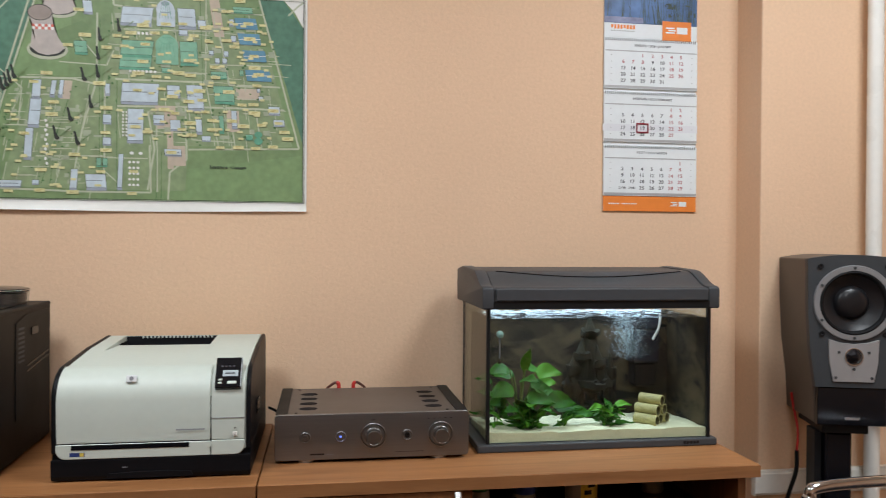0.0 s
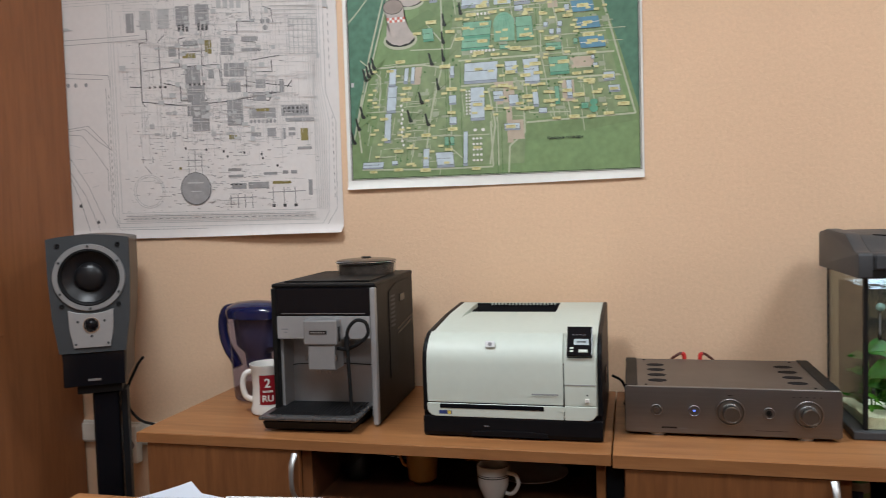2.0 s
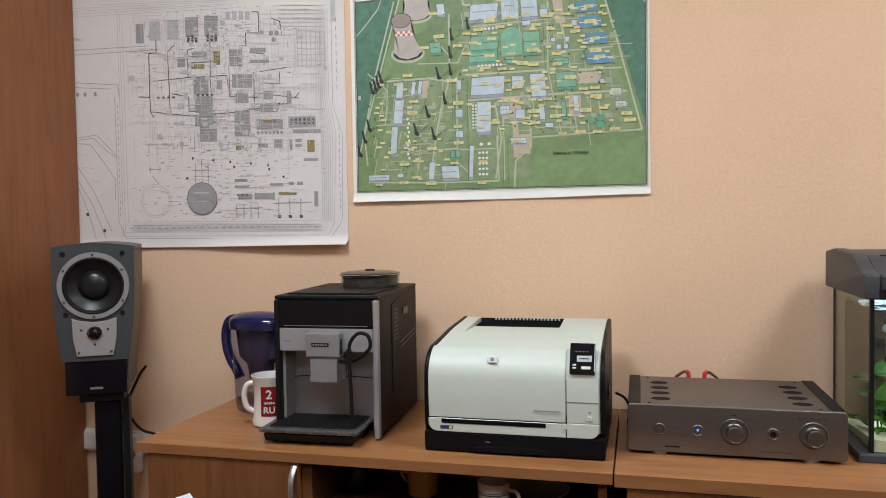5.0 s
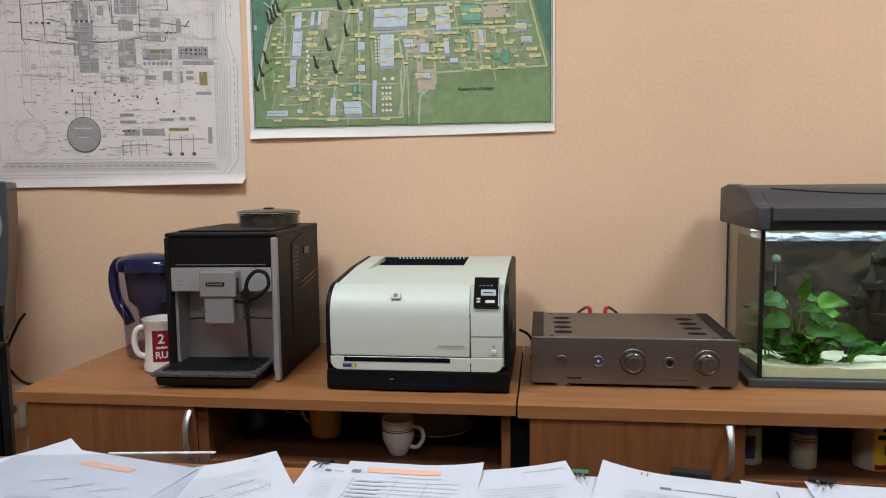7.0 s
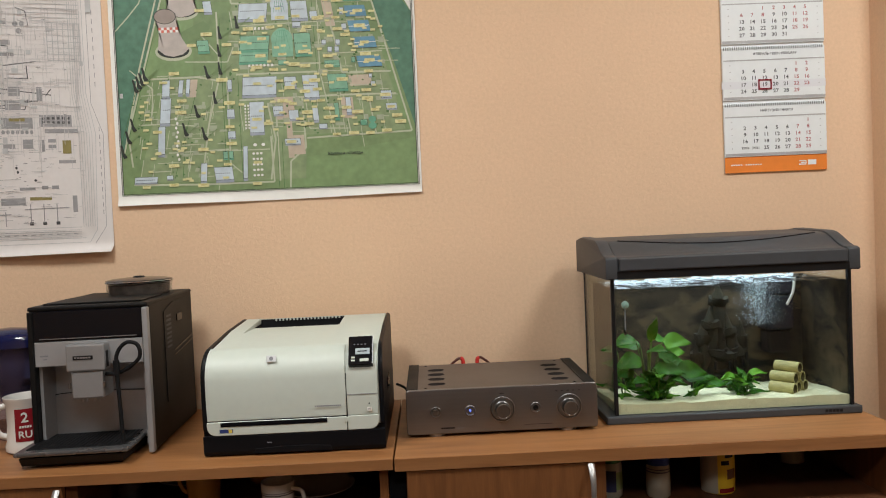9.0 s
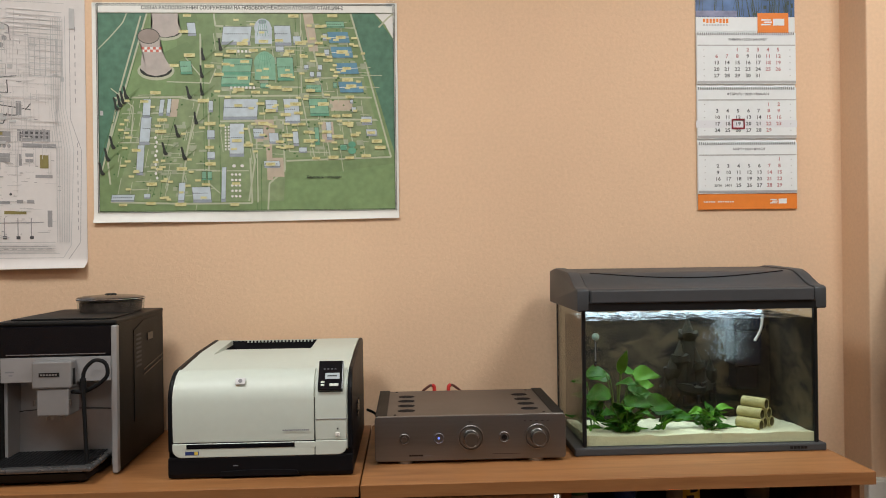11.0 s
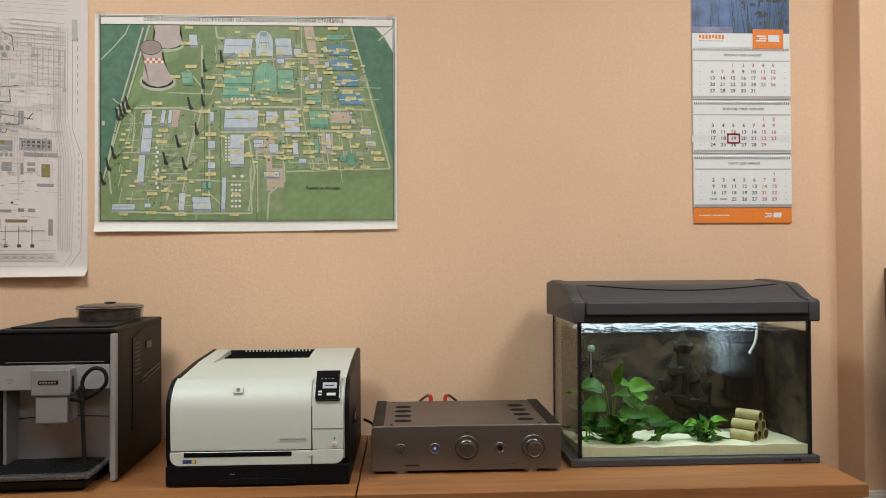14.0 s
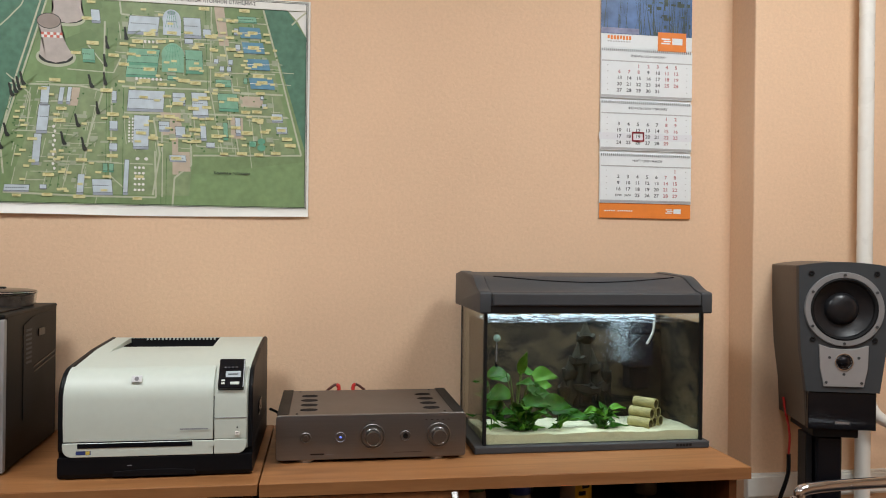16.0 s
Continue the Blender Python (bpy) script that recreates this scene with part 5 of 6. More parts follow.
def lines(x0, x1, v0, n, step, thick=0.0018, ragged=0.3, seed=0):
    rnd = random.Random(seed)
    return [(x0 + rnd.random() * ragged * 0.1 * (x1 - x0), x1 - rnd.random() * ragged * (x1 - x0), v0 + k * step, v0 + k * step + thick) for k in range(n)]


pile = thing("paper_stack", "thick stack of white papers on the desk", "paper stack", (0.03, -1.033, DZ), group="paper stacks")
for k, (x0, x1) in enumerate(((-0.55, -0.2), (-0.15, 0.08), (0.1, 0.34), (0.42, 0.68), (0.74, 1.0))):
    part("bundle", box(x0, x1, -0.30, -0.02 + 0.004 * k, 0, 0.014 + 0.002 * (k % 2), 0.0015), M_PAPER, pile)

sheet(-0.594, -1.135, 50, 0.0150, 0.003, "white paper with a raised corner", 0.30, 0.32, (0, 0.007))
sheet(-0.36, -0.949, -14, 0.0188, 0.004, "white paper with handwriting under a plastic sleeve", 0.24, 0.30, bars=lines(0.04, 0.2, 0.09, 9, 0.018, 0.0012, 0.6, 3), marks=[(0.05, 0.15, 0.03, 0.045)], pen=[(0.03, 0.12, 0.05, -0.03), (0.09, 0.13, 0.04, -0.035), (0.14, 0.12, 0.05, -0.03), (0.05, 0.17, 0.06, -0.02), (0.12, 0.18, 0.07, -0.03)])
sheet(-0.210, -1.042, 31, 0.0180, 0.003, "typed white paper lying askew", 0.21, 0.297, (0, 0.006), bars=lines(0.02, 0.19, 0.05, 12, 0.008, 0.0011, 0.4, 4) + [(0.17, 0.18, 0.016, 0.02)], dark=[(0.03, 0.10, 0.115, 0.1168)], pen=[(0.11, 0.10, 0.05, -0.015), (0.12, 0.13, 0.06, -0.02)])
sheet(0.04, -0.976, -2, 0.0214, 0.004, "white typed letter with a printed crest", 0.12, 0.25, (0.004, 0), bars=[(0.044, 0.09, 0.021, 0.025)] + lines(0.03, 0.11, 0.05, 8, 0.008, 0.0011, 0.3, 5), dark=[(0.030, 0.040, 0.019, 0.027)])
sheet(0.10, -0.969, -3, 0.0227, 0.006, "white form with table and orange highlighter stripe", 0.205, 0.28, (0, 0.010), bars=[(0.02 + 0.0 * k, 0.18, 0.058 + 0.013 * k, 0.0595 + 0.013 * k) for k in range(6)] + [(0.02, 0.0215, 0.05, 0.13), (0.085, 0.0865, 0.05, 0.13), (0.13, 0.1315, 0.05, 0.13), (0.075, 0.15, 0.042, 0.045)], dark=lines(0.025, 0.08, 0.062, 5, 0.013, 0.0016, 0.3, 6) + [(0.012, 0.026, 0.026, 0.036)], marks=[(0.035, 0.145, 0.018, 0.033)])
sheet(0.27, -0.999, 16, 0.024, 0.006, "white form with a grey stamp", 0.16, 0.25, (0, 0.006), bars=lines(0.02, 0.14, 0.06, 9, 0.009, 0.0011, 0.4, 7) + [(0.09, 0.15, 0.016, 0.019)])
sheet(0.425, -0.981, -1, 0.0207, 0.003, "white bundle held by a green clip", 0.12, 0.27)
sheet(0.478, -0.954, -13, 0.0233, 0.004, "white title page with a printed emblem", 0.23, 0.30, (0.012, 0), bars=lines(0.04, 0.2, 0.065, 9, 0.008, 0.0011, 0.25, 8), dark=[(0.085, 0.10, 0.041, 0.048), (0.105, 0.185, 0.044, 0.0462), (0.056, 0.058, 0.005, 0.016), (0.064, 0.066, 0.005, 0.016)])
sheet(0.665, -0.985, -5, 0.0194, 0.003, "white paper with short handwritten lines", 0.11, 0.27, (0.006, 0), dark=[(0.030, 0.032, 0.02, 0.045), (0.043, 0.045, 0.02, 0.05)])
sheet(0.752, -0.980, -2, 0.022, 0.003, "white clipped papers with typed heading", 0.22, 0.29, (0.003, 0), bars=lines(0.10, 0.20, 0.03, 2, 0.01, 0.003, 0.1, 9) + lines(0.11, 0.2, 0.06, 4, 0.01, 0.003, 0.2, 10), marks=[(0.16, 0.22, 0.045, 0.07)])

sl = thing("plastic_sleeve", "clear plastic document sleeve with a shiny edge", "plastic sleeve", (-0.44, -1.022, DZ + 0.0245), 7)
part("film", box(0, 0.32, -0.24, 0.034, 0, 0.0010), glass("sleeve_film", (0.97, 0.975, 0.99), 0.2, 1.12), sl, "clear film")
part("edge_strip", box(0.15, 0.321, 0.0342, 0.0395, -0.0004, 0.0022, 0.0008), material("sleeve_edge", (0.66, 0.68, 0.72), 0.12, vary=0.3, scale=30), sl, "shiny folded edge")


def binder_clip(x, y, z, rz, mat, label, w=0.03):
    c = thing("binder_clip", label, "binder clip", (x, y, z), rz, "binder clips")
    part("spring_back", prism([(0.012, -0.002), (0.0, 0.010), (-0.012, 0.0095), (-0.012, 0.0085), (-0.001, 0.0085), (0.010, -0.002)], -w / 2, w / 2, "x", 0.0004, 1), mat, c)
    for s in (-1, 1):
        part("wire_arm", tube([(s * w * 0.22, -0.012, 0.009), (s * w * 0.12, -0.024, 0.0105), (s * w * 0.25, -0.034, 0.0105), (s * w * 0.2, -0.038, 0.0105)], 0.0012, 6), M_CHROME, c, "", True)


binder_clip(0.062, -0.971, DZ + 0.0215, -6, M_BLACK, "small black binder clip on papers", 0.022)
binder_clip(0.444, -0.974, DZ + 0.021, -2, material("green_clip", (0.02, 0.16, 0.10), 0.35, vary=0.05), "green binder clip on papers", 0.024)
binder_clip(0.776, -0.978, DZ + 0.0235, -14, M_BLACK, "black binder clip on papers", 0.034)
tb = thing("tape_tab", "black tape tab over the paper edge", "tape", (0.602, -0.965, DZ + 0.024), -13)
part("tab", box(-0.028, 0.028, -0.016, 0.006, 0, 0.009, 0.001), M_BLACK, tb)

# ---- colour site plan on the wall ----
PX0, PZ1, PW, PH = -0.421, 1.930, 0.842, 0.606
pm_bump = dict(bump=0.22, bump_scale=9)


def ink(name, colour, vary=0.06, scale=20):
    return material(name, colour, 0.55, vary=vary, scale=scale, **pm_bump)


I_PAPER = ink("poster_paper", (0.80, 0.80, 0.76), 0.03)
I_GRASS = ink("printed_grass", (0.184, 0.270, 0.122), 0.2, 9)
I_FIELD = ink("printed_light_field", (0.194, 0.293, 0.131), 0.18, 14)
I_FOREST = ink("printed_forest", (0.086, 0.194, 0.131), 0.2, 30)
I_SITE = ink("printed_site_ground", (0.230, 0.302, 0.158), 0.22, 22)
I_YARD = ink("printed_pale_yard", (0.34, 0.38, 0.27), 0.15)
I_ROAD = ink("printed_road", (0.45, 0.48, 0.35), 0.1)
I_PAVE = ink("printed_paving", (0.50, 0.42, 0.33), 0.12)
I_ROOF = ink("printed_blue_roof", (0.50, 0.58, 0.64), 0.14, 40)
I_SIDE = ink("printed_wall", (0.30, 0.34, 0.40), 0.14, 40)
I_TEAL = ink("printed_teal_roof", (0.21, 0.42, 0.29), 0.14, 30)
I_TEALD = ink("printed_teal_wall", (0.12, 0.33, 0.22), 0.14, 30)
I_LABEL = ink("printed_yellow_label", (0.63, 0.60, 0.31), 0.1)
I_LTEXT = ink("printed_label_text", (0.42, 0.36, 0.13), 0.1)
I_POOL = ink("printed_pool", (0.12, 0.27, 0.38), 0.15, 30)
I_BLACK = ink("printed_black", (0.025, 0.03, 0.025), 0.1)
I_SHADE = ink("printed_shadow", (0.155, 0.235, 0.105), 0.1)
I_TOWER = ink("printed_tower", (0.46, 0.41, 0.38), 0.12, 18)
I_TOWERD = ink("printed_tower_throat", (0.30, 0.25, 0.22), 0.1)
I_WHITE = ink("printed_white", (0.75, 0.75, 0.72), 0.05)
I_REDC = ink("printed_red_check", (0.60, 0.16, 0.12), 0.1)
I_TREE = ink("printed_tree_dark", (0.07, 0.16, 0.05), 0.25, 40)


def curled(x0, x1, z0, z1, mat, parent, y, curl, side, nx=40, nz=36):
    """A sheet of paper on the wall whose lower margin and one lower corner stand off a little."""
    b = bmesh.new()
    rows = []
    for k in range(nz + 1):
        z = z0 + (z1 - z0) * (k / nz) ** 1.6
        row = []
        for i in range(nx + 1):
            u = i / nx
            low = max(0.0, 1 - (z - z0) / 0.022)
            off = low ** 1.5 * curl * (0.35 + 0.65 * (u if side > 0 else 1 - u) ** 2 + 0.3 * math.sin(9 * u))
            row.append(b.verts.new((x0 + (x1 - x0) * u, y - max(off, 0), z + low * (0.0015 * math.sin(7 * u + 1) - 0.005 * (1 - u)))))
        rows.append(row)
    for p, q in zip(rows, rows[1:]):
        for i in range(nx):
            b.faces.new((p[i], p[i + 1], q[i + 1], q[i]))
    b.normal_update()
    bmesh.ops.solidify(b, geom=b.faces[:], thickness=0.0006)
    return part("sheet", b, mat, parent, "", True)


po = thing("site_plan_poster", "colour bird's-eye plan of a power station, taped up", "poster", (0, 0, 0))
curled(PX0, PX0 + PW, PZ1 - PH, PZ1, I_PAPER, po, -0.0035, 0.008, -1)
layer_y = [-0.0037]


def P(X, Y):
    """Poster units (about a millimetre) from its top left corner, to the wall."""
    return PX0 + (X - 33) / 966 * PW, PZ1 - (Y - 33) / 682 * PH


def printed(name, polys, mat, parent=po, label=""):
    """One printed ink layer: flat polygons in poster units, each layer a hair above the last."""
    b = bmesh.new()
    layer_y[0] -= 0.00003
    for poly in polys:
        layer_y[0] -= 8e-7
        pts = [P(X, Y) for X, Y in poly]
        area = sum(a[0] * c[1] - c[0] * a[1] for a, c in zip(pts, pts[1:] + pts[:1]))
        pts = pts if area > 0 else pts[::-1]
        b.faces.new([b.verts.new((x, layer_y[0], z)) for x, z in pts])
    bmesh.ops.triangulate(b, faces=b.faces[:])
    return part(name, b, mat, parent, label, kind="stuff" if len(polys) > 1 else "")


def rect(x, y, w, h, lean=0.0):
    return [(x, y), (x + w, y), (x + w + lean, y + h), (x + lean, y + h)]


def band(pts, w):
    """A road: a strip of width w along a line, as four-cornered pieces."""
    out = []
    for (ax, ay), (bx, by) in zip(pts, pts[1:]):
        d = math.hypot(bx - ax, by - ay)
        nx, ny = -(by - ay) / d * w / 2, (bx - ax) / d * w / 2
        out.append([(ax + nx, ay + ny), (bx + nx, by + ny), (bx - nx, by - ny), (ax - nx, ay - ny)])
    return out


def disc(x, y, rx, ry, n=28):
    return [(x + rx * math.cos(2 * math.pi * k / n), y + ry * math.sin(2 * math.pi * k / n)) for k in range(n)]


rnd = random.Random(5)
printed("printed_picture", [rect(50, 65, 938, 621)], I_GRASS)
printed("printed_field", [[(560, 600), (986, 540), (986, 684), (560, 684)], [(200, 150), (300, 140), (290, 320), (120, 330)], [(300, 330), (380, 330), (330, 640), (180, 640)], [(860, 250), (905, 250), (960, 480), (860, 470)], [(420, 70), (520, 68), (520, 100), (420, 105)]], I_FIELD)
printed("printed_forest", [[(50, 65), (205, 65), (170, 190), (95, 430), (50, 580)], [(850, 65), (925, 65), (988, 150), (988, 512), (935, 330)]], I_FOREST)
printed("printed_blank_corner", [[(928, 66), (987, 66), (987, 148), (960, 100)]], I_WHITE)
printed("printed_site_ground", [[(425, 66), (690, 66), (880, 235), (955, 515), (640, 520), (630, 655), (396, 655), (392, 330)], [(215, 330), (385, 325), (385, 655), (100, 650), (150, 480)]], I_SITE)
printed("printed_track", band([(52, 178), (90, 140), (130, 95), (142, 66)], 4) + band([(940, 110), (970, 80), (986, 68)], 5), I_ROAD)
ROADS1 = [[(205, 66), (150, 250), (75, 500), (85, 600)], [(186, 75), (120, 300), (60, 560)], [(85, 655), (310, 662), (530, 662), (525, 520)], [(372, 130), (372, 330), (330, 480), (300, 655)], [(415, 66), (420, 105), (500, 110)], [(395, 330), (395, 520), (392, 655)]]
ROADS2 = [[(700, 66), (740, 220), (760, 330), (915, 332)], [(850, 66), (900, 240), (975, 520), (640, 530)], [(425, 325), (700, 325)], [(430, 405), (760, 400), (930, 402)], [(520, 420), (540, 530), (520, 655)], [(630, 400), (635, 560), (585, 600), (580, 685)], [(545, 405), (548, 660)], [(100, 330), (300, 328), (385, 345)]]
ROADS3 = [[(90, 300), (160, 360), (150, 470)], [(440, 300), (690, 300)], [(440, 175), (600, 172), (690, 170)], [(740, 110), (860, 112)], [(745, 270), (890, 268)], [(560, 480), (640, 478)], [(200, 560), (390, 555)], [(320, 200), (370, 260)], [(265, 280), (400, 285), (420, 240)], [(110, 470), (180, 470), (300, 480)], [(690, 66), (690, 325), (705, 402), (730, 520)], [(640, 405), (650, 500), (780, 505)], [(760, 400), (780, 520)], [(840, 402), (860, 520)], [(400, 560), (520, 560)], [(395, 600), (440, 640)], [(265, 66), (230, 120)]]
for name, group, w in (("printed_road", ROADS1, 5.5), ("printed_road", ROADS2, 5.5), ("printed_lane", ROADS3, 3.6)):
    printed(name, [q for line in group for q in band(line, w)], I_ROAD)
printed("printed_line", [q for line in ([(170, 200), (62, 560)], [(160, 200), (52, 530)], [(380, 150), (380, 660)], [(672, 66), (682, 330)], [(545, 520), (545, 684)], [(560, 540), (560, 684)], [(260, 480), (240, 640)], [(430, 330), (430, 660)], [(300, 360), (215, 640)]) for q in band(line, 1.6)], I_TREE)
printed("printed_paving", [rect(540, 400, 60, 70, 8), rect(575, 440, 18, 150, 4), rect(780, 340, 70, 34, 5), rect(752, 408, 38, 65, 4), rect(590, 520, 40, 60, 3), rect(698, 66, 30, 120, 18), rect(275, 335, 28, 55, -8)], I_PAVE)
printed("printed_tree", [disc(rnd.uniform(400, 900), rnd.uniform(90, 520), rnd.uniform(2, 5), rnd.uniform(2, 4), 8) for k in range(170)] + [disc(rnd.uniform(90, 400), rnd.uniform(330, 640), rnd.uniform(2, 4), rnd.uniform(2, 3), 8) for k in range(60)], I_TREE)

rnd2 = random.Random(21)
paths = []
for k in range(90):
    x, y = rnd2.uniform(400, 900), rnd2.uniform(90, 510)
    ln = rnd2.uniform(18, 70)
    paths.append([(x, y), (x + ln, y + 1.5)] if k % 2 else [(x, y), (x + ln * 0.12, y + ln)])
for k in range(64):
    x, y = rnd2.uniform(110, 380), rnd2.uniform(320, 640)
    ln = rnd2.uniform(20, 80)
    paths.append([(x, y), (x + ln, y - 1.5)] if k % 2 else [(x, y), (x - ln * 0.2, y + ln)])
printed("printed_path", [q for line in paths for q in band(line, 2.2)], I_ROAD)
printed("printed_yard", [rect(rnd2.uniform(420, 880), rnd2.uniform(90, 500), rnd2.uniform(10, 34), rnd2.uniform(7, 18), 2) for k in range(70)] + [rect(rnd2.uniform(130, 370), rnd2.uniform(340, 630), rnd2.uniform(8, 26), rnd2.uniform(6, 15), -2) for k in range(34)], I_YARD)

# cooling towers
printed("printed_tower_shadow", [[(255, 190), (330, 155), (352, 175), (335, 200), (262, 232)], [(285, 90), (360, 70), (365, 90), (310, 110)]], I_SHADE)
printed("printed_tower_basin", [disc(264, 128, 52, 24), disc(232, 246, 58, 30)], I_ROAD)
printed("printed_tower_base", [disc(264, 124, 47, 19), disc(232, 244, 50, 23)], I_BLACK)
printed("printed_tower_body", [[(219, 67), (303, 67), (302, 95), (312, 124), (290, 137), (262, 142), (235, 137), (217, 125), (224, 95)], [(176, 135), (244, 135), (247, 175), (260, 205), (281, 240), (262, 256), (232, 263), (205, 257), (184, 240), (188, 200), (190, 175)]], I_TOWER)
printed("printed_tower_throat", [disc(210, 138, 34, 23)], I_TOWERD)
printed("printed_tower_rim", band(disc(210, 138, 34, 23) + [(244, 138)], 2.0), I_BLACK)
printed("printed_red_check", [rect(188 + 9 * k, 172 + 8 * (k % 2), 8, 8) for k in range(7)], I_REDC)
printed("printed_white_check", [rect(188 + 9 * k, 180 - 8 * (k % 2), 8, 8) for k in range(7)], I_WHITE)

# buildings: each has a roof, a front and a row of openings
ROOFS1 = [(445, 108, 90, 48, -6), (605, 105, 52, 54, 4), (445, 335, 108, 56, -4), (462, 412, 46, 95, -2), (632, 335, 48, 70, 6), (575, 338, 38, 32, 2), (535, 428, 32, 26, 2), (585, 442, 30, 28, 2), (568, 530, 50, 18, 2), (192, 335, 24, 50, -4), (185, 390, 32, 78, -8), (172, 478, 22, 85, -6)]
ROOFS2 = [(90, 632, 72, 18, -3), (190, 630, 20, 12, 0), (300, 596, 20, 56, -4), (340, 610, 58, 40, 4), (436, 548, 14, 100, -4), (390, 432, 24, 24, 0), (390, 500, 24, 20, 0), (660, 438, 18, 38, 3), (680, 488, 26, 14, 0), (767, 408, 16, 48, 3), (610, 170, 26, 14, 0), (330, 96, 26, 34, 4)]
ROOFS3 = [(700, 228, 14, 12, 0), (718, 250, 14, 14, 0), (744, 228, 14, 14, 0), (740, 250, 14, 14, 0), (760, 130, 14, 18, 0), (765, 180, 16, 16, 0), (850, 362, 14, 12, 0), (880, 392, 34, 22, 2), (895, 432, 34, 18, 2), (845, 338, 10, 10, 0), (665, 138, 24, 22, 2), (396, 340, 14, 30, 0), (245, 336, 14, 42, -6), (268, 334, 12, 44, -5)]
TEALS = [(445, 208, 92, 42, -6), (440, 250, 92, 38, -4), (612, 205, 52, 64, 4), (712, 335, 60, 46, 6), (306, 216, 36, 34, 4), (770, 92, 58, 16, 3), (705, 292, 48, 18, 2), (730, 425, 14, 46, 3), (560, 286, 26, 12, 0), (372, 562, 14, 22, 0), (390, 562, 14, 22, 0), (792, 284, 12, 14, 0), (812, 480, 22, 14, 0)]
for roofs, m_roof, m_wall in ((ROOFS1, I_ROOF, I_SIDE), (ROOFS2, I_ROOF, I_SIDE), (ROOFS3, I_ROOF, I_SIDE), (TEALS, I_TEAL, I_TEALD)):
    printed("printed_roof", [rect(*r) for r in roofs], m_roof)
    printed("printed_front", [rect(x + ln, y + h, w, max(3, min(9, h * 0.22))) for x, y, w, h, ln in roofs], m_wall)
    printed("printed_outline", [q for r in roofs for q in band(rect(*r) + [rect(*r)[0]], 0.9)], I_BLACK)
    printed("printed_opening", [rect(x + 4 + 6 * k, y + h * 0.45, 3, 2.5) for x, y, w, h, ln in roofs if w > 30 for k in range(int((w - 8) / 6))], I_BLACK)
printed("printed_dome_base", [rect(545, 110, 54, 52), rect(545, 220, 62, 54)], I_ROOF)
printed("printed_dome_base", [rect(543, 226, 66, 50)], I_TEAL)
printed("printed_dome", [disc(570, 112, 27, 28), disc(569, 95, 18, 12)], I_ROOF)
printed("printed_dome_cap", [disc(569, 93, 13, 7), rect(556, 118, 28, 4)], I_SIDE)
printed("printed_dome", [disc(575, 222, 34, 34), disc(575, 200, 20, 14)], I_TEAL)
printed("printed_dome_line", [q for k in range(-2, 3) for q in band([(570 + 9 * k, 138), (570 + 4 * k, 88)], 1.2)] + [q for k in range(-2, 3) for q in band([(575 + 12 * k, 252), (575 + 5 * k, 192)], 1.2)] + band(disc(575, 204, 21, 10) + [(596, 204)], 1.2), I_TEALD)
pool_at = ((775, 125, 65), (785, 172, 66), (800, 223, 68), (808, 282, 75))
printed("printed_pool", [rect(x, y, w, 34, 7) for x, y, w in pool_at], I_POOL)
printed("printed_pool_line", [q for x, y, w in pool_at for q in band([(x + 3, y + 18), (x + w + 4, y + 16)], 1.8)], I_WHITE)
printed("printed_tank", [disc(850, 480, 12, 10, 16), disc(850, 500, 13, 11, 16), disc(822, 490, 9, 8, 14)], I_TEALD)
printed("printed_tank", [disc(474 + 26 * i, 545 + 21 * k, 6, 5, 12) for i in range(2) for k in range(1)] + [disc(468 + 12 * i, 572 + 17 * k, 4.5, 4, 10) for i in range(3) for k in range(5)], I_WHITE)
printed("printed_equipment", [rect(446 + 10 * i, 420 + 10 * k, 5, 6) for i in range(2) for k in range(8)] + [rect(465 + 12 * k, 182, 7, 8) for k in range(6)] + [rect(465 + 12 * k, 296, 7, 8) for k in range(7)] + [disc(228 + 4 * (k % 2), 455 + 14 * k, 4, 5, 10) for k in range(10)], I_WHITE)

# black marker arrows with soft shadows
MARKS = [(105, 350), (116, 340), (126, 330), (136, 315), (92, 470), (75, 508), (58, 552), (255, 490), (315, 505), (295, 435), (355, 395), (333, 315), (375, 305), (375, 250), (380, 195), (435, 165)]
printed("printed_arrow_shadow", [q for x, y in MARKS for q in band([(x + 6, y + 14), (x + 42, y - 14)], 2.2)], I_SHADE)
printed("printed_arrow", [[(x - 9, y - 20), (x - 4, y - 22), (x - 1, y - 17), (x + 4, y + 4), (x + 12, y + 15), (x + 10, y + 19), (x + 1, y + 20), (x - 3, y + 13), (x - 5, y - 4)] if x < 350 else [(x - 6, y - 20), (x - 1, y - 21), (x + 1, y - 4), (x + 8, y + 16), (x + 5, y + 19), (x - 4, y + 18), (x - 4, y)] for x, y in MARKS], I_BLACK)

# yellow name labels with two dark bars each
spots = [(332, 74), (320, 124), (338, 198), (290, 230), (230, 315), (195, 342), (250, 400), (245, 436), (168, 494), (215, 600), (125, 664), (212, 660), (305, 664), (475, 666), (310, 553)]
spots += [(430, 196), (400, 232), (380, 340), (540, 183), (668, 75), (622, 152), (572, 155), (505, 162), (512, 218), (505, 270), (575, 268), (640, 262), (492, 306), (545, 314), (645, 306), (700, 202), (718, 278), (760, 352), (800, 390), (592, 372), (490, 356), (484, 466)]
spots += [(672, 352), (680, 380), (568, 412), (600, 422), (590, 540), (400, 412), (398, 486), (400, 538), (385, 602), (650, 486), (645, 450), (710, 440), (712, 468), (735, 522), (835, 388), (838, 414), (842, 522), (895, 405), (912, 443), (895, 516), (940, 490), (750, 108), (792, 74), (748, 160), (776, 214), (838, 276), (845, 330), (790, 520), (480, 600)]
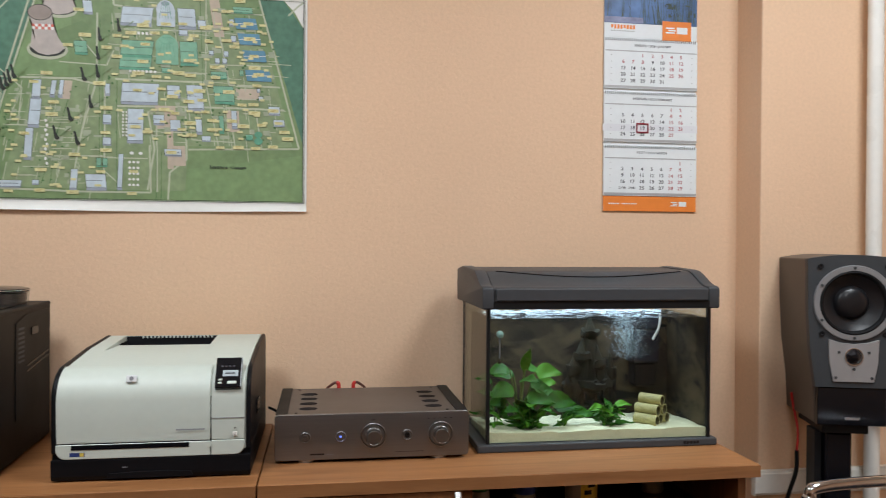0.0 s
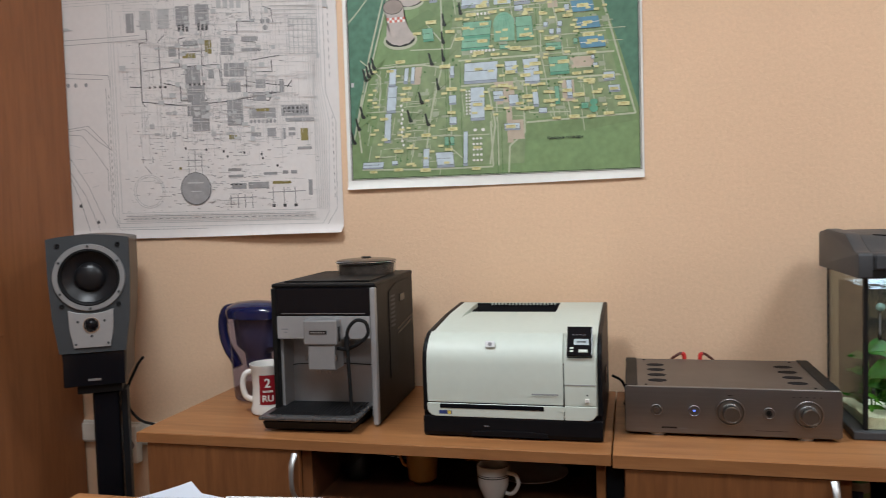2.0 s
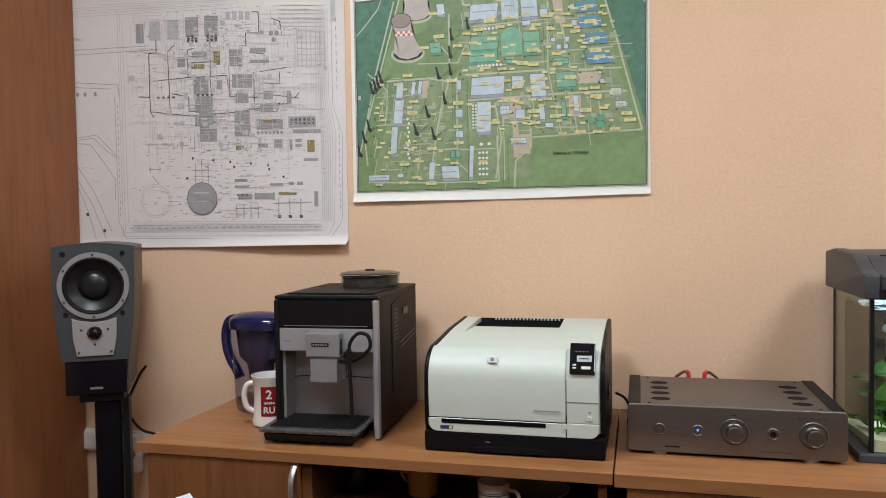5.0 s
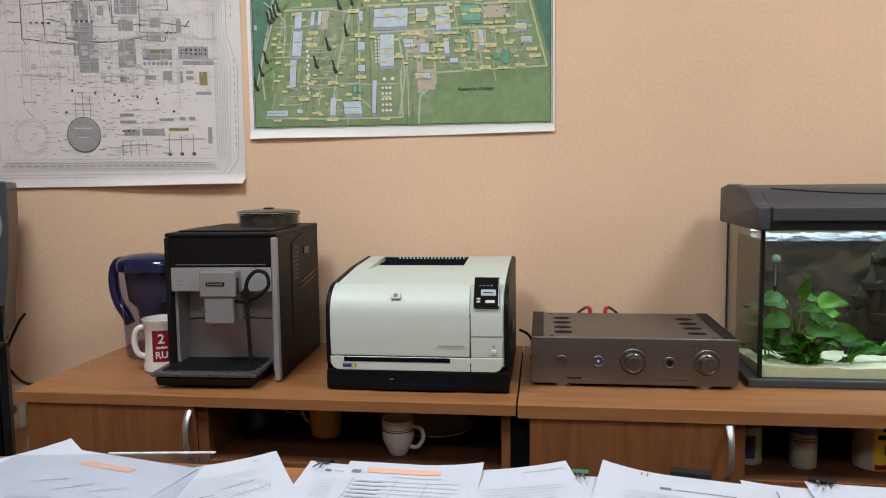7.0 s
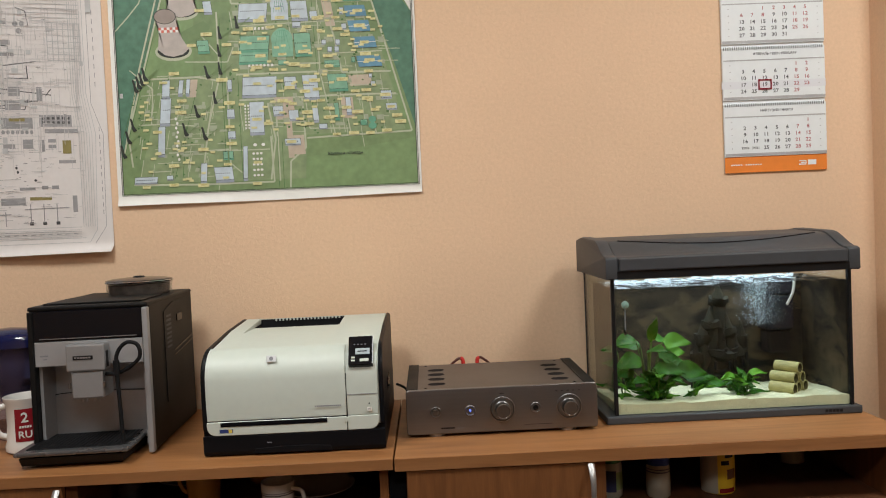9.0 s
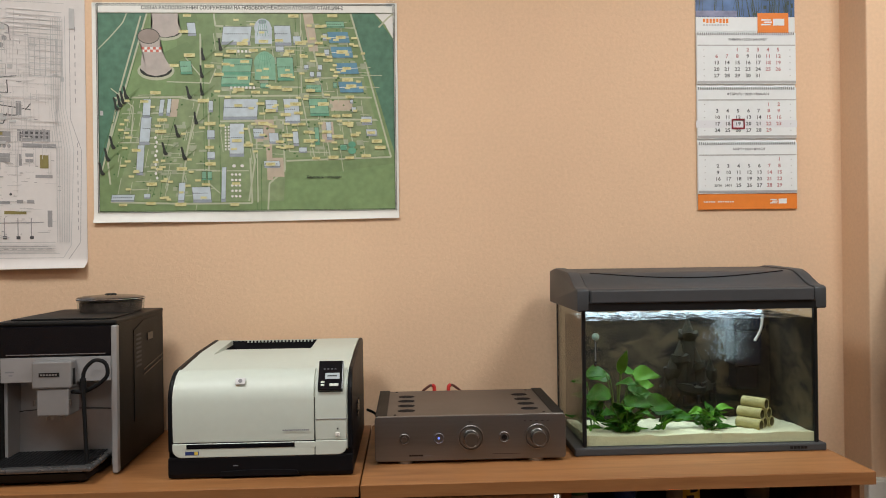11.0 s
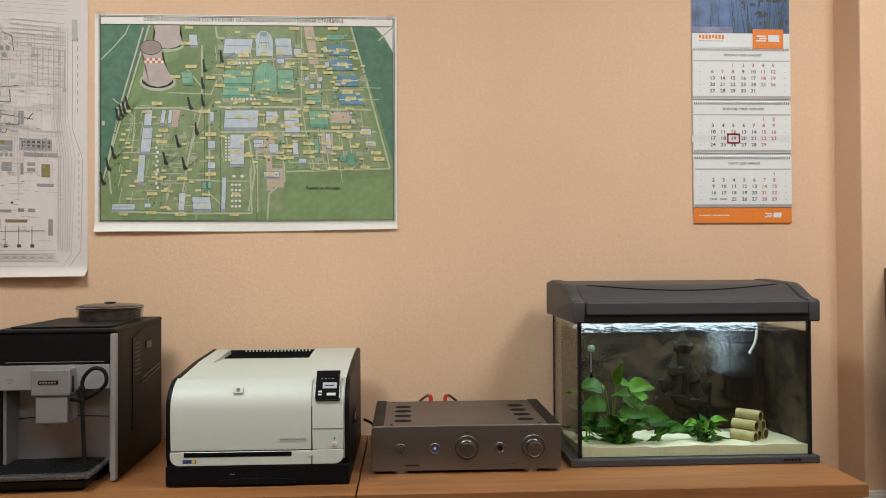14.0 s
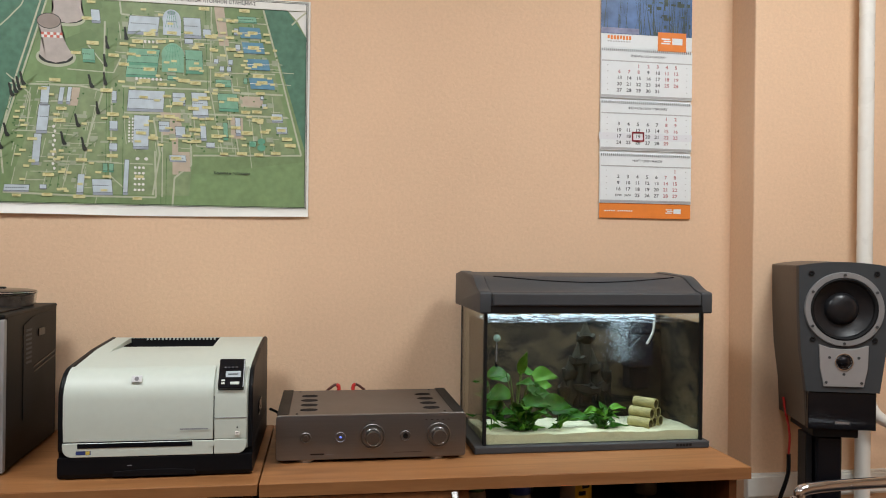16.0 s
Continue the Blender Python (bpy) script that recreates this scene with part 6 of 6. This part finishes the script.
spots += [(752, 196), (690, 160), (655, 186), (470, 186), (452, 226), (430, 258), (610, 300), (720, 310), (640, 385), (560, 350), (818, 142), (822, 188), (836, 240), (850, 296), (690, 415), (770, 440), (805, 455), (860, 450), (930, 470), (620, 470), (520, 480)]
extra = [(rnd2.uniform(410, 900), rnd2.uniform(84, 505)) for k in range(95)] + [(rnd2.uniform(120, 390), rnd2.uniform(335, 650)) for k in range(34)]
printed("printed_small_label", [rect(x - 8, y - 3.4, rnd2.uniform(13, 20), 6.8) for x, y in extra], I_LABEL)
printed("printed_label", [rect(x - 22 * s, y - 7 * s, 44 * s, 14 * s) for k, (x, y) in enumerate(spots) for s in (0.58 + 0.22 * ((k * 7) % 5) / 4,)], I_LABEL)
printed("printed_label_text", [rect(x - 9, y - 3.2 + 4 * j, 18 - 5 * j, 1.6) for x, y in spots for j in (0, 1)], I_LTEXT)
printed("printed_frame", [q for r in (rect(48, 38, 943, 650), rect(52, 42, 935, 642)) for q in band(r + [r[0]], 1.6)], I_BLACK)
printed("printed_title_strip", [rect(54, 44, 931, 21)], I_PAPER)
tx, tz = P(507, 50.5)
lettering("title", [("СХЕМА РАСПОЛОЖЕНИЯ СООРУЖЕНИЙ НА НОВОВОРОНЕЖСКОЙ АТОМНОЙ СТАНЦИИ-2", tx, tz, 0.0098, "CENTER")], I_BLACK, po, layer_y[0] - 0.0001, 1.0)
title = po.children[-1]
wide = max(v.co.x for v in title.data.vertices) - min(v.co.x for v in title.data.vertices)
title.data.transform(Matrix.Translation((tx, 0, 0)) @ Matrix.Diagonal((0.556 / wide, 1, 1, 1)) @ Matrix.Translation((-tx, 0, 0)))
cx, cz = P(760, 582)
lettering("caption", [("Каналы и эстакады", cx, cz, 0.0075, "CENTER")], I_BLACK, po, layer_y[0] - 0.0001)
for tx0 in (PX0 + 0.004, PX0 + PW - 0.03):
    part("tape", plates([(tx0, tx0 + 0.026, PZ1 - 0.012, PZ1 + 0.006)], layer_y[0] - 0.0006), M_CLEAR, po, "clear adhesive tape")

# ---- black and white site drawing ----
J_PAPER = material("drawing_paper", (0.69, 0.655, 0.64), 0.7, vary=0.04, bump=0.3, bump_scale=7)
J_LIGHT = material("drawn_pale_grey", (0.48, 0.48, 0.48), 0.7, vary=0.1)
J_FAINT = material("drawn_faint_line", (0.57, 0.545, 0.54), 0.7, vary=0.1)
J_MID = material("drawn_mid_grey", (0.31, 0.305, 0.31), 0.7, vary=0.15, scale=40)
J_DARK = material("drawn_dark", (0.085, 0.083, 0.088), 0.7, vary=0.1)
J_OLIVE = material("drawn_olive", (0.26, 0.22, 0.08), 0.7, vary=0.1)
dr = thing("site_drawing", "large black and white technical site drawing, curling below", "drawing", (0, 0, 0))
curled(-1.62, -0.440, 1.196, 2.12, J_PAPER, dr, -0.0035, 0.022, 1)


def Q(X, Y):
    """Drawing units from its visible left edge, to the wall."""
    u = X - 70
    return -1.371 + u * 0.0012144 - u * u * 1.159e-7, 1.2 + (762 - Y) * (0.00103 - u * 1.07e-7)


def drawn(name, polys, mat):
    b = bmesh.new()
    layer_y[0] -= 0.00003
    for poly in polys:
        layer_y[0] -= 8e-7
        pts = [Q(X, Y) for X, Y in poly]
        area = sum(a[0] * c[1] - c[0] * a[1] for a, c in zip(pts, pts[1:] + pts[:1]))
        b.faces.new([b.verts.new((x, layer_y[0] + 0.006, z)) for x, z in (pts if area > 0 else pts[::-1])])
    return part(name, b, mat, dr, kind="stuff" if len(polys) > 1 else "")


def strokes(name, chains, w, mat):
    return drawn(name, [q for c in chains for q in band(c, w)], mat)


layer_y[0] = -0.0098
strokes("drawn_margin", [[(205, 30), (205, 735), (840, 735), (860, 700), (870, 420), (850, 300), (850, 30)], [(212, 40), (212, 722), (830, 722)], [(220, 60), (222, 690), (820, 690)]], 1.6, J_LIGHT)
strokes("drawn_margin", [[(190, 300), (192, 690), (215, 742), (850, 745), (885, 690), (890, 420), (862, 330), (862, 40)], [(235, 700), (800, 702)]], 1.4, J_MID)
strokes("drawn_dashes", [[(225 + 22 * k, 709), (237 + 22 * k, 709)] for k in range(27)] + [[(876, 60 + 26 * k), (876, 74 + 26 * k)] for k in range(9)] + [[(880, 400 + 22 * k), (880, 412 + 22 * k)] for k in range(12)] + [[(198, 320 + 20 * k), (198, 331 + 20 * k)] for k in range(18)], 2.0, J_MID)
strokes("drawn_contour", [[(60, 440), (110, 445), (150, 500), (185, 555), (183, 620)], [(70, 430), (120, 425), (160, 465), (200, 492)], [(60, 425), (130, 415), (190, 480)], [(60, 500), (120, 600), (170, 720)], [(50, 530), (110, 630), (150, 740)], [(60, 560), (95, 650), (120, 745)], [(60, 150), (300, 140)], [(60, 165), (330, 152)], [(60, 250), (200, 260), (205, 300)], [(55, 265), (180, 272)]], 1.7, J_MID)
strokes("drawn_contour", [[(60, 20 + 9 * k), (520 + 60 * (k % 2), 8 + 6 * k)] for k in range(4)] + [[(150, -60 + 14 * k), (850, -70 + 13 * k)] for k in range(6)] + [[(60 + 24 * k, 470 + 46 * k), (100 + 18 * k, 480 + 40 * k)] for k in range(4)], 1.3, J_LIGHT)
strokes("drawn_grid", [[(700 + 8 * 0, 20 + 13 * k), (842, 22 + 13 * k)] for k in range(6)] + [[(757 + 14 * k, 100), (757 + 14 * k, 210)] for k in range(7)] + [[(757, 100 + 18 * k), (845, 102 + 18 * k)] for k in range(7)], 2.2, J_LIGHT)
PIPES1 = [[(323, 70), (323, 160), (300, 165), (300, 345), (430, 360), (560, 350), (720, 325)], [(378, 140), (358, 160), (362, 340)], [(440, 150), (420, 155), (420, 240), (540, 235), (545, 300), (640, 305)], [(490, 120), (488, 260), (490, 290)], [(310, 250), (420, 240)], [(265, 298), (300, 300), (300, 345), (310, 362)], [(430, 195), (500, 192)], [(370, 290), (420, 300), (420, 345), (500, 345)]]
PIPES2 = [[(600, 145), (600, 105), (640, 105), (640, 40), (620, 40)], [(710, 110), (705, 70), (680, 60)], [(640, 225), (725, 212)], [(622, 225), (622, 345), (690, 350), (700, 320)], [(545, 200), (548, 300)], [(625, 290), (760, 308)], [(700, 225), (702, 262), (650, 260)], [(615, 325), (725, 325)], [(655, 205), (655, 170), (610, 165)], [(760, 290), (745, 310)]]
strokes("drawn_pipe", PIPES1, 2.6, J_DARK)
strokes("drawn_pipe", PIPES2, 2.6, J_DARK)
BLOCKS1 = [(262, 72, 24, 60), (415, 54, 40, 62), (474, 50, 42, 64), (436, 240, 46, 55), (440, 298, 54, 52), (452, 350, 52, 90), (438, 362, 14, 30), (548, 155, 40, 52), (555, 232, 62, 42), (562, 292, 42, 30), (560, 345, 48, 80), (628, 372, 80, 32), (725, 365, 84, 34), (478, 602, 0.5, 0.5)]
BLOCKS2 = [(388, 176, 24, 32), (433, 160, 46, 18), (508, 250, 16, 28), (650, 285, 30, 26), (640, 325, 40, 26), (722, 285, 14, 40), (565, 604, 44, 18), (616, 602, 62, 20), (630, 448, 30, 12), (680, 435, 26, 26), (738, 405, 86, 12), (770, 495, 44, 9), (800, 598, 12, 48), (640, 98, 14, 10), (612, 152, 50, 14), (610, 188, 60, 10), (555, 558, 40, 9), (555, 578, 46, 8), (665, 572, 40, 8), (722, 568, 16, 10), (748, 568, 18, 10), (728, 436, 8, 34), (745, 434, 20, 10), (745, 450, 20, 10)]
drawn("drawn_block", [rect(*b4) for b4 in BLOCKS1], J_MID)
drawn("drawn_block", [rect(*b4) for b4 in BLOCKS2], J_MID)
drawn("drawn_block_dark", [rect(420 + 12 * k, 110, 8, 22) for k in range(3)] + [rect(480 + 12 * k, 108, 8, 22) for k in range(3)] + [rect(322 + 16 * k, 298, 8, 6) for k in range(4)] + [rect(446 + 14 * k, 292, 8, 6) for k in range(4)] + [rect(732 + 13 * k, 371 + 12 * j, 7, 7) for k in range(6) for j in range(2)] + [rect(560 + 14 * k, 606, 8, 4) for k in range(3)], J_DARK)
drawn("drawn_pale_block", [rect(540 + 20 * k, 38, 14, 26) for k in range(4)] + [rect(304, 66, 34, 58), rect(360, 62, 34, 60)], J_LIGHT)
drawn("drawn_olive_block", [rect(431, 199, 40, 15), rect(500, 160, 20, 42), rect(782, 438, 22, 38), rect(648, 374, 40, 9), rect(562, 454, 24, 13), rect(690, 600, 56, 9), rect(405, 550, 8, 8)], J_OLIVE)
strokes("drawn_ring", [disc(310, 624, 48, 52) + [(358, 624)], disc(310, 624, 42, 46) + [(352, 624)]], 1.5, J_LIGHT)
drawn("drawn_tank", [disc(632 + 12 * k, 414, 4.5, 6, 10) for k in range(7)] + [disc(678, 106, 7, 8, 12), disc(695, 106, 7, 8, 12), disc(686, 126, 7, 8, 12), disc(75, 288, 5, 7, 10), disc(98, 288, 5, 7, 10), disc(130, 288, 5, 7, 10)], J_MID)
strokes("drawn_neck", [[(290, 525), (330, 525)], [(295, 515), (295, 535)], [(325, 515), (325, 535)], [(435, 505), (435, 580)], [(475, 505), (475, 580)], [(425, 530), (485, 530)], [(430, 548), (480, 548)], [(455, 500), (455, 570)], [(300, 545), (320, 570)]], 1.8, J_MID)
strokes("drawn_legs", [[(560 + 22 * k, 640), (560 + 22 * k, 682)] for k in range(4)] + [[(690 + 34 * k, 620), (690 + 34 * k, 680)] for k in range(3)] + [[(675, 635), (790, 632)], [(555, 650), (640, 648)]], 2.4, J_MID)
drawn("drawn_leg_foot", [rect(686 + 34 * k, 672, 10, 9) for k in range(3)] + [disc(428 + 58 * k + 5 * (k % 2), 492 + 6 * k, 3, 4.5, 8) for k in range(5)] + [disc(555, 520, 3, 4, 8), disc(663, 528, 3, 4.5, 8), disc(707, 552, 3.5, 4, 8), disc(95, 664, 5, 6, 8), disc(147, 716, 5, 6, 8)], J_DARK)
rnd = random.Random(8)
small = []
for k in range(700):
    x, y = rnd.gauss(500, 150), rnd.uniform(20, 690)
    if 235 < x < 830:
        w = rnd.uniform(5, 26)
        small.append(rect(x, y, w * 0.5, rnd.choice((1.0, 1.3, 1.8))))
drawn("drawn_note", small, J_MID)
ticks = []
for k in range(620):
    x, y = rnd.gauss(530, 130), rnd.uniform(60, 460) if k % 4 else rnd.uniform(460, 680)
    if 240 < x < 820:
        ln = rnd.uniform(8, 40)
        ticks.append([(x, y), (x, y + ln)] if k % 2 else [(x, y), (x + ln, y)])
strokes("drawn_thin_line", ticks[:260], 0.9, J_MID)
strokes("drawn_fine_line", ticks[260:], 1.0, J_LIGHT)
fine = []
for k in range(420):
    x, y = rnd.uniform(225, 835), rnd.uniform(20, 450)
    ln = rnd.uniform(20, 120)
    fine.append([(x, y), (x, min(y + ln, 695))] if k % 2 else [(x, y), (min(x + ln, 840), y)])
strokes("drawn_fine_line", fine[:180], 0.9, J_LIGHT)
strokes("drawn_fine_line", fine[180:], 1.3, J_FAINT)
strokes("drawn_margin", [[(814 + 6 * k, 40), (814 + 6 * k, 300), (826 + 7 * k, 420), (826 + 6 * k, 690)] for k in range(6)] + [[(235, 696 + 5 * k), (820, 698 + 5 * k)] for k in range(5)], 1.2, J_LIGHT)
strokes("drawn_table", [[(700, 20 + 13 * k), (806, 21 + 13 * k)] for k in range(13)], 1.0, J_FAINT)
drawn("drawn_device", [rect(rnd.gauss(520, 120), rnd.uniform(60, 460), rnd.uniform(7, 20), rnd.uniform(6, 16)) for k in range(80)], J_LIGHT)
drawn("drawn_disc", [disc(455, 618, 46, 50, 40)], J_MID)
strokes("drawn_disc_rim", [disc(455, 618, 46, 50, 40) + [(501, 618)]], 1.6, J_DARK)
drawn("drawn_disc_text", [rect(430, 598, 48, 4), rect(440, 625, 30, 3)], J_LIGHT)
drawn("drawn_edge_box", [rect(862, 8, 14, 60), rect(52, 112, 28, 8, 20)], J_LIGHT)

# ---- wall calendar ----
K_CARD = material("calendar_card", (0.76, 0.80, 0.82), 0.5, vary=0.03, bump=0.1, bump_scale=8)
K_SILVER = material("silver_print", (0.45, 0.46, 0.47), 0.35, metal=0.3, vary=0.1)
K_ORANGE = material("orange_print", (0.80, 0.235, 0.035), 0.5, vary=0.06)
K_TEXT = material("grey_digit_ink", (0.07, 0.08, 0.09), 0.6, vary=0)
K_RED = material("red_digit_ink", (0.42, 0.16, 0.17), 0.6, vary=0)
K_FRAME = material("dark_red_plastic", (0.22, 0.008, 0.022), 0.35, vary=0.05)
K_SKY = material("photo_sky", (0.075, 0.15, 0.33), 0.4, vary=0.5, scale=6, fine=30)
K_REED = material("photo_reeds", (0.05, 0.075, 0.06), 0.5, vary=0.6, scale=16, fine=50)
K_WIRE = material("wire_binding", (0.12, 0.12, 0.13), 0.35, metal=0.7, vary=0)
K_BAND = material("clear_band", (0.72, 0.74, 0.78), 0.3, vary=0)
CX0, CX1, CZ0 = 1.276, 1.566, 1.340
ca = thing("wall_calendar", "three-month wall calendar with orange header and red marker", "calendar", (0, 0, 0))
U = (CX1 - CX0) / 422


def C(X, Y):
    return CX0 + (X - 68) * U, CZ0 + (972 - Y) * 0.000672


def card(name, y0, y1, Y0, Y1, mat, parent=ca, X0=68, X1=490, label=""):
    a, b2 = C(X0, Y1), C(X1, Y0)
    return part(name, box(a[0], b2[0], y0, y1, a[1], b2[1], 0.0004, 1), mat, parent, label)


back = card("backing_card", -0.0035, -0.001, -560, 972, K_CARD)
card("photo", -0.0046, -0.0036, -560, 150, K_SKY, label="printed photograph of reeds under blue sky")
photo = ca.children[-1]
rnd = random.Random(3)
b = bmesh.new()
for k in range(60):
    x0, y0 = C(rnd.uniform(250 if k < 42 else 75, 485), 149)
    h, w, ln = rnd.uniform(0.03, 0.3), rnd.uniform(0.0008, 0.0024), rnd.uniform(-0.03, 0.03)
    x1 = min(max(x0 + ln, CX0 + 0.003), CX1 - 0.003)
    b.faces.new([b.verts.new(p) for p in ((x0, -0.0049 - k * 1e-6, y0), (x0 + w, -0.0049 - k * 1e-6, y0), (x1, -0.0049 - k * 1e-6, y0 + h))])
part("reed_print", b, K_REED, photo, kind="stuff")
rx = [C(rnd.uniform(265, 480), rnd.uniform(-60, 140)) for k in range(26)]
part("reed_mass", plates([(x, min(x + rnd.uniform(0.004, 0.016), CX1 - 0.002), z, min(z + rnd.uniform(0.003, 0.02), C(0, -20)[1] + 0.04)) for x, z in rx], -0.0052), K_REED, photo, kind="stuff")
x0, z0 = C(68, 150)
part("shore_print", plates([(CX0 + 0.0005, CX0 + 0.12, z0 + 0.0008, z0 + 0.018)], -0.0051), material("photo_water", (0.22, 0.24, 0.38), 0.4, vary=0.4, scale=20), photo)
card("header_strip", -0.0048, -0.0036, 151, 212, K_CARD)
card("orange_badge", -0.0062, -0.005, 133, 220, K_ORANGE, X0=330, X1=462, label="orange header badge")


def emblem(X, Y, s, y, mat):
    """The badge mark as plain bars and a block."""
    quads = []
    for k, (a, w) in enumerate(((-46, 40), (-36, 34), (-48, 42))):
        quads.append((X + a * s, Y + (-12 + 10 * k) * s, w * s, 6 * s))
    quads += [(X + 4 * s, Y - 14 * s, 48 * s, 29 * s)]
    part("mark_bar", plates([(*[C(x, 0)[0] for x in (qx, qx + qw)], C(0, qy + qh)[1], C(0, qy)[1]) for qx, qy, qw, qh in quads], y), mat, ca)


emblem(392, 172, 1.0, -0.0065, K_CARD)
part("maker_bar", plates([(C(98 + 14 * k, 0)[0], C(108 + 14 * k, 0)[0], C(0, 176 - 4 * (k in (0, 4)))[1], C(0, 158)[1]) for k in range(8)], -0.0052), K_ORANGE, ca)
part("small_bar", plates([(C(98 + 12 * k, 0)[0], C(107 + 12 * k, 0)[0], C(0, 187)[1], C(0, 182)[1]) for k in range(9)], -0.0052), K_SILVER, ca)

COLX = [152, 196, 240, 285, 328, 371, 414]


def month(top, title, first, days, last_row=None):
    blk = card("month_block", -0.0085, -0.0036, top, top + 217, K_CARD, label="month sheet with wire binding")
    y = -0.0089
    zz = C(0, top + 4)[1]
    for k in range(46):
        x = C(74 + 9.0 * k, 0)[0]
        part("binding_loop", box(x - 0.0009, x + 0.0009, -0.0105, -0.0087, zz - 0.0035, zz + 0.0042), K_WIRE, blk)
    a, b2 = C(72, top + 55), C(487, top + 50)
    part("silver_rule", plates([(a[0], b2[0], a[1], b2[1])], y), K_SILVER, blk)
    a, b2 = C(70, top + 214), C(489, top + 204)
    part("silver_rule", plates([(a[0], b2[0], a[1], b2[1])], y), K_SILVER, blk)
    tx, tz = C(285, top + 28)
    lettering("month_title", [(title, tx, tz, 0.0068, "CENTER")], K_TEXT, blk, y)
    week, rest = [], []
    for d in range(1, days + 1):
        col, row = (first + d - 1) % 7, (first + d - 1) // 7
        text = str(d)
        if row == 5:
            continue
        if last_row and row == 4 and d + 7 <= days and col < 2:
            text = f"{d}/{d + 7}"
        x, z = C(COLX[col], top + 72 + 27.6 * row)
        (rest if col > 4 or d in last_row_holidays.get(title[:3], ()) else week).append((text, x, z, 0.0062 if "/" in text else 0.0102, "CENTER"))
    lettering("weekday_numbering", week, K_TEXT, blk, y, 1.12, kind="stuff")
    lettering("weekend_numbering", rest, K_RED, blk, y, 1.12, kind="stuff")
    part("week_tick", plates([(C(96, 0)[0], C(101, 0)[0], C(0, top + 74 + 27.6 * k)[1], C(0, top + 71 + 27.6 * k)[1]) for k in range(5)] + [(C(462, 0)[0], C(467, 0)[0], C(0, top + 74 + 27.6 * k)[1], C(0, top + 71 + 27.6 * k)[1]) for k in range(5)], y), K_SILVER, blk, kind="stuff")
    return blk


last_row_holidays = {"ЯНВ": range(1, 9)}
month(220, "ЯНВАРЬ / 2020 / JANUARY", 2, 31)
feb = month(453, "ФЕВРАЛЬ / 2020 / FEBRUARY", 5, 29)
month(688, "МАРТ / 2020 / MARCH", 6, 31, True)
z_mark = C(240, 608)
part("clear_band", plates([(CX0 - 0.004, CX1 + 0.001, z_mark[1] - 0.0105, z_mark[1] + 0.0105)], -0.0087), K_BAND, feb, "clear sliding band")
fr = bmesh.new()
for x0, x1, z0, z1 in ((-0.019, 0.019, 0.0105, 0.0145), (-0.019, 0.019, -0.0145, -0.0105), (-0.019, -0.0155, -0.0105, 0.0105), (0.0155, 0.019, -0.0105, 0.0105)):
    box(z_mark[0] + x0, z_mark[0] + x1, -0.0110, -0.0092, z_mark[1] + z0, z_mark[1] + z1, 0.0, bm=fr)
part("date_marker", fr, K_FRAME, ca, "dark red date marker frame")
card("footer_strip", -0.0060, -0.0036, 906, 972, K_ORANGE, label="orange footer strip")
emblem(408, 938, 0.72, -0.0063, K_CARD)
part("footer_bar", plates([(C(92 + 10 * k, 0)[0], C(99 + 10 * k, 0)[0], C(0, 942)[1], C(0, 937)[1]) for k in range(5)] + [(C(152 + 10 * k, 0)[0], C(159 + 10 * k, 0)[0], C(0, 942)[1], C(0, 937)[1]) for k in range(7)], -0.0063), K_CARD, ca)
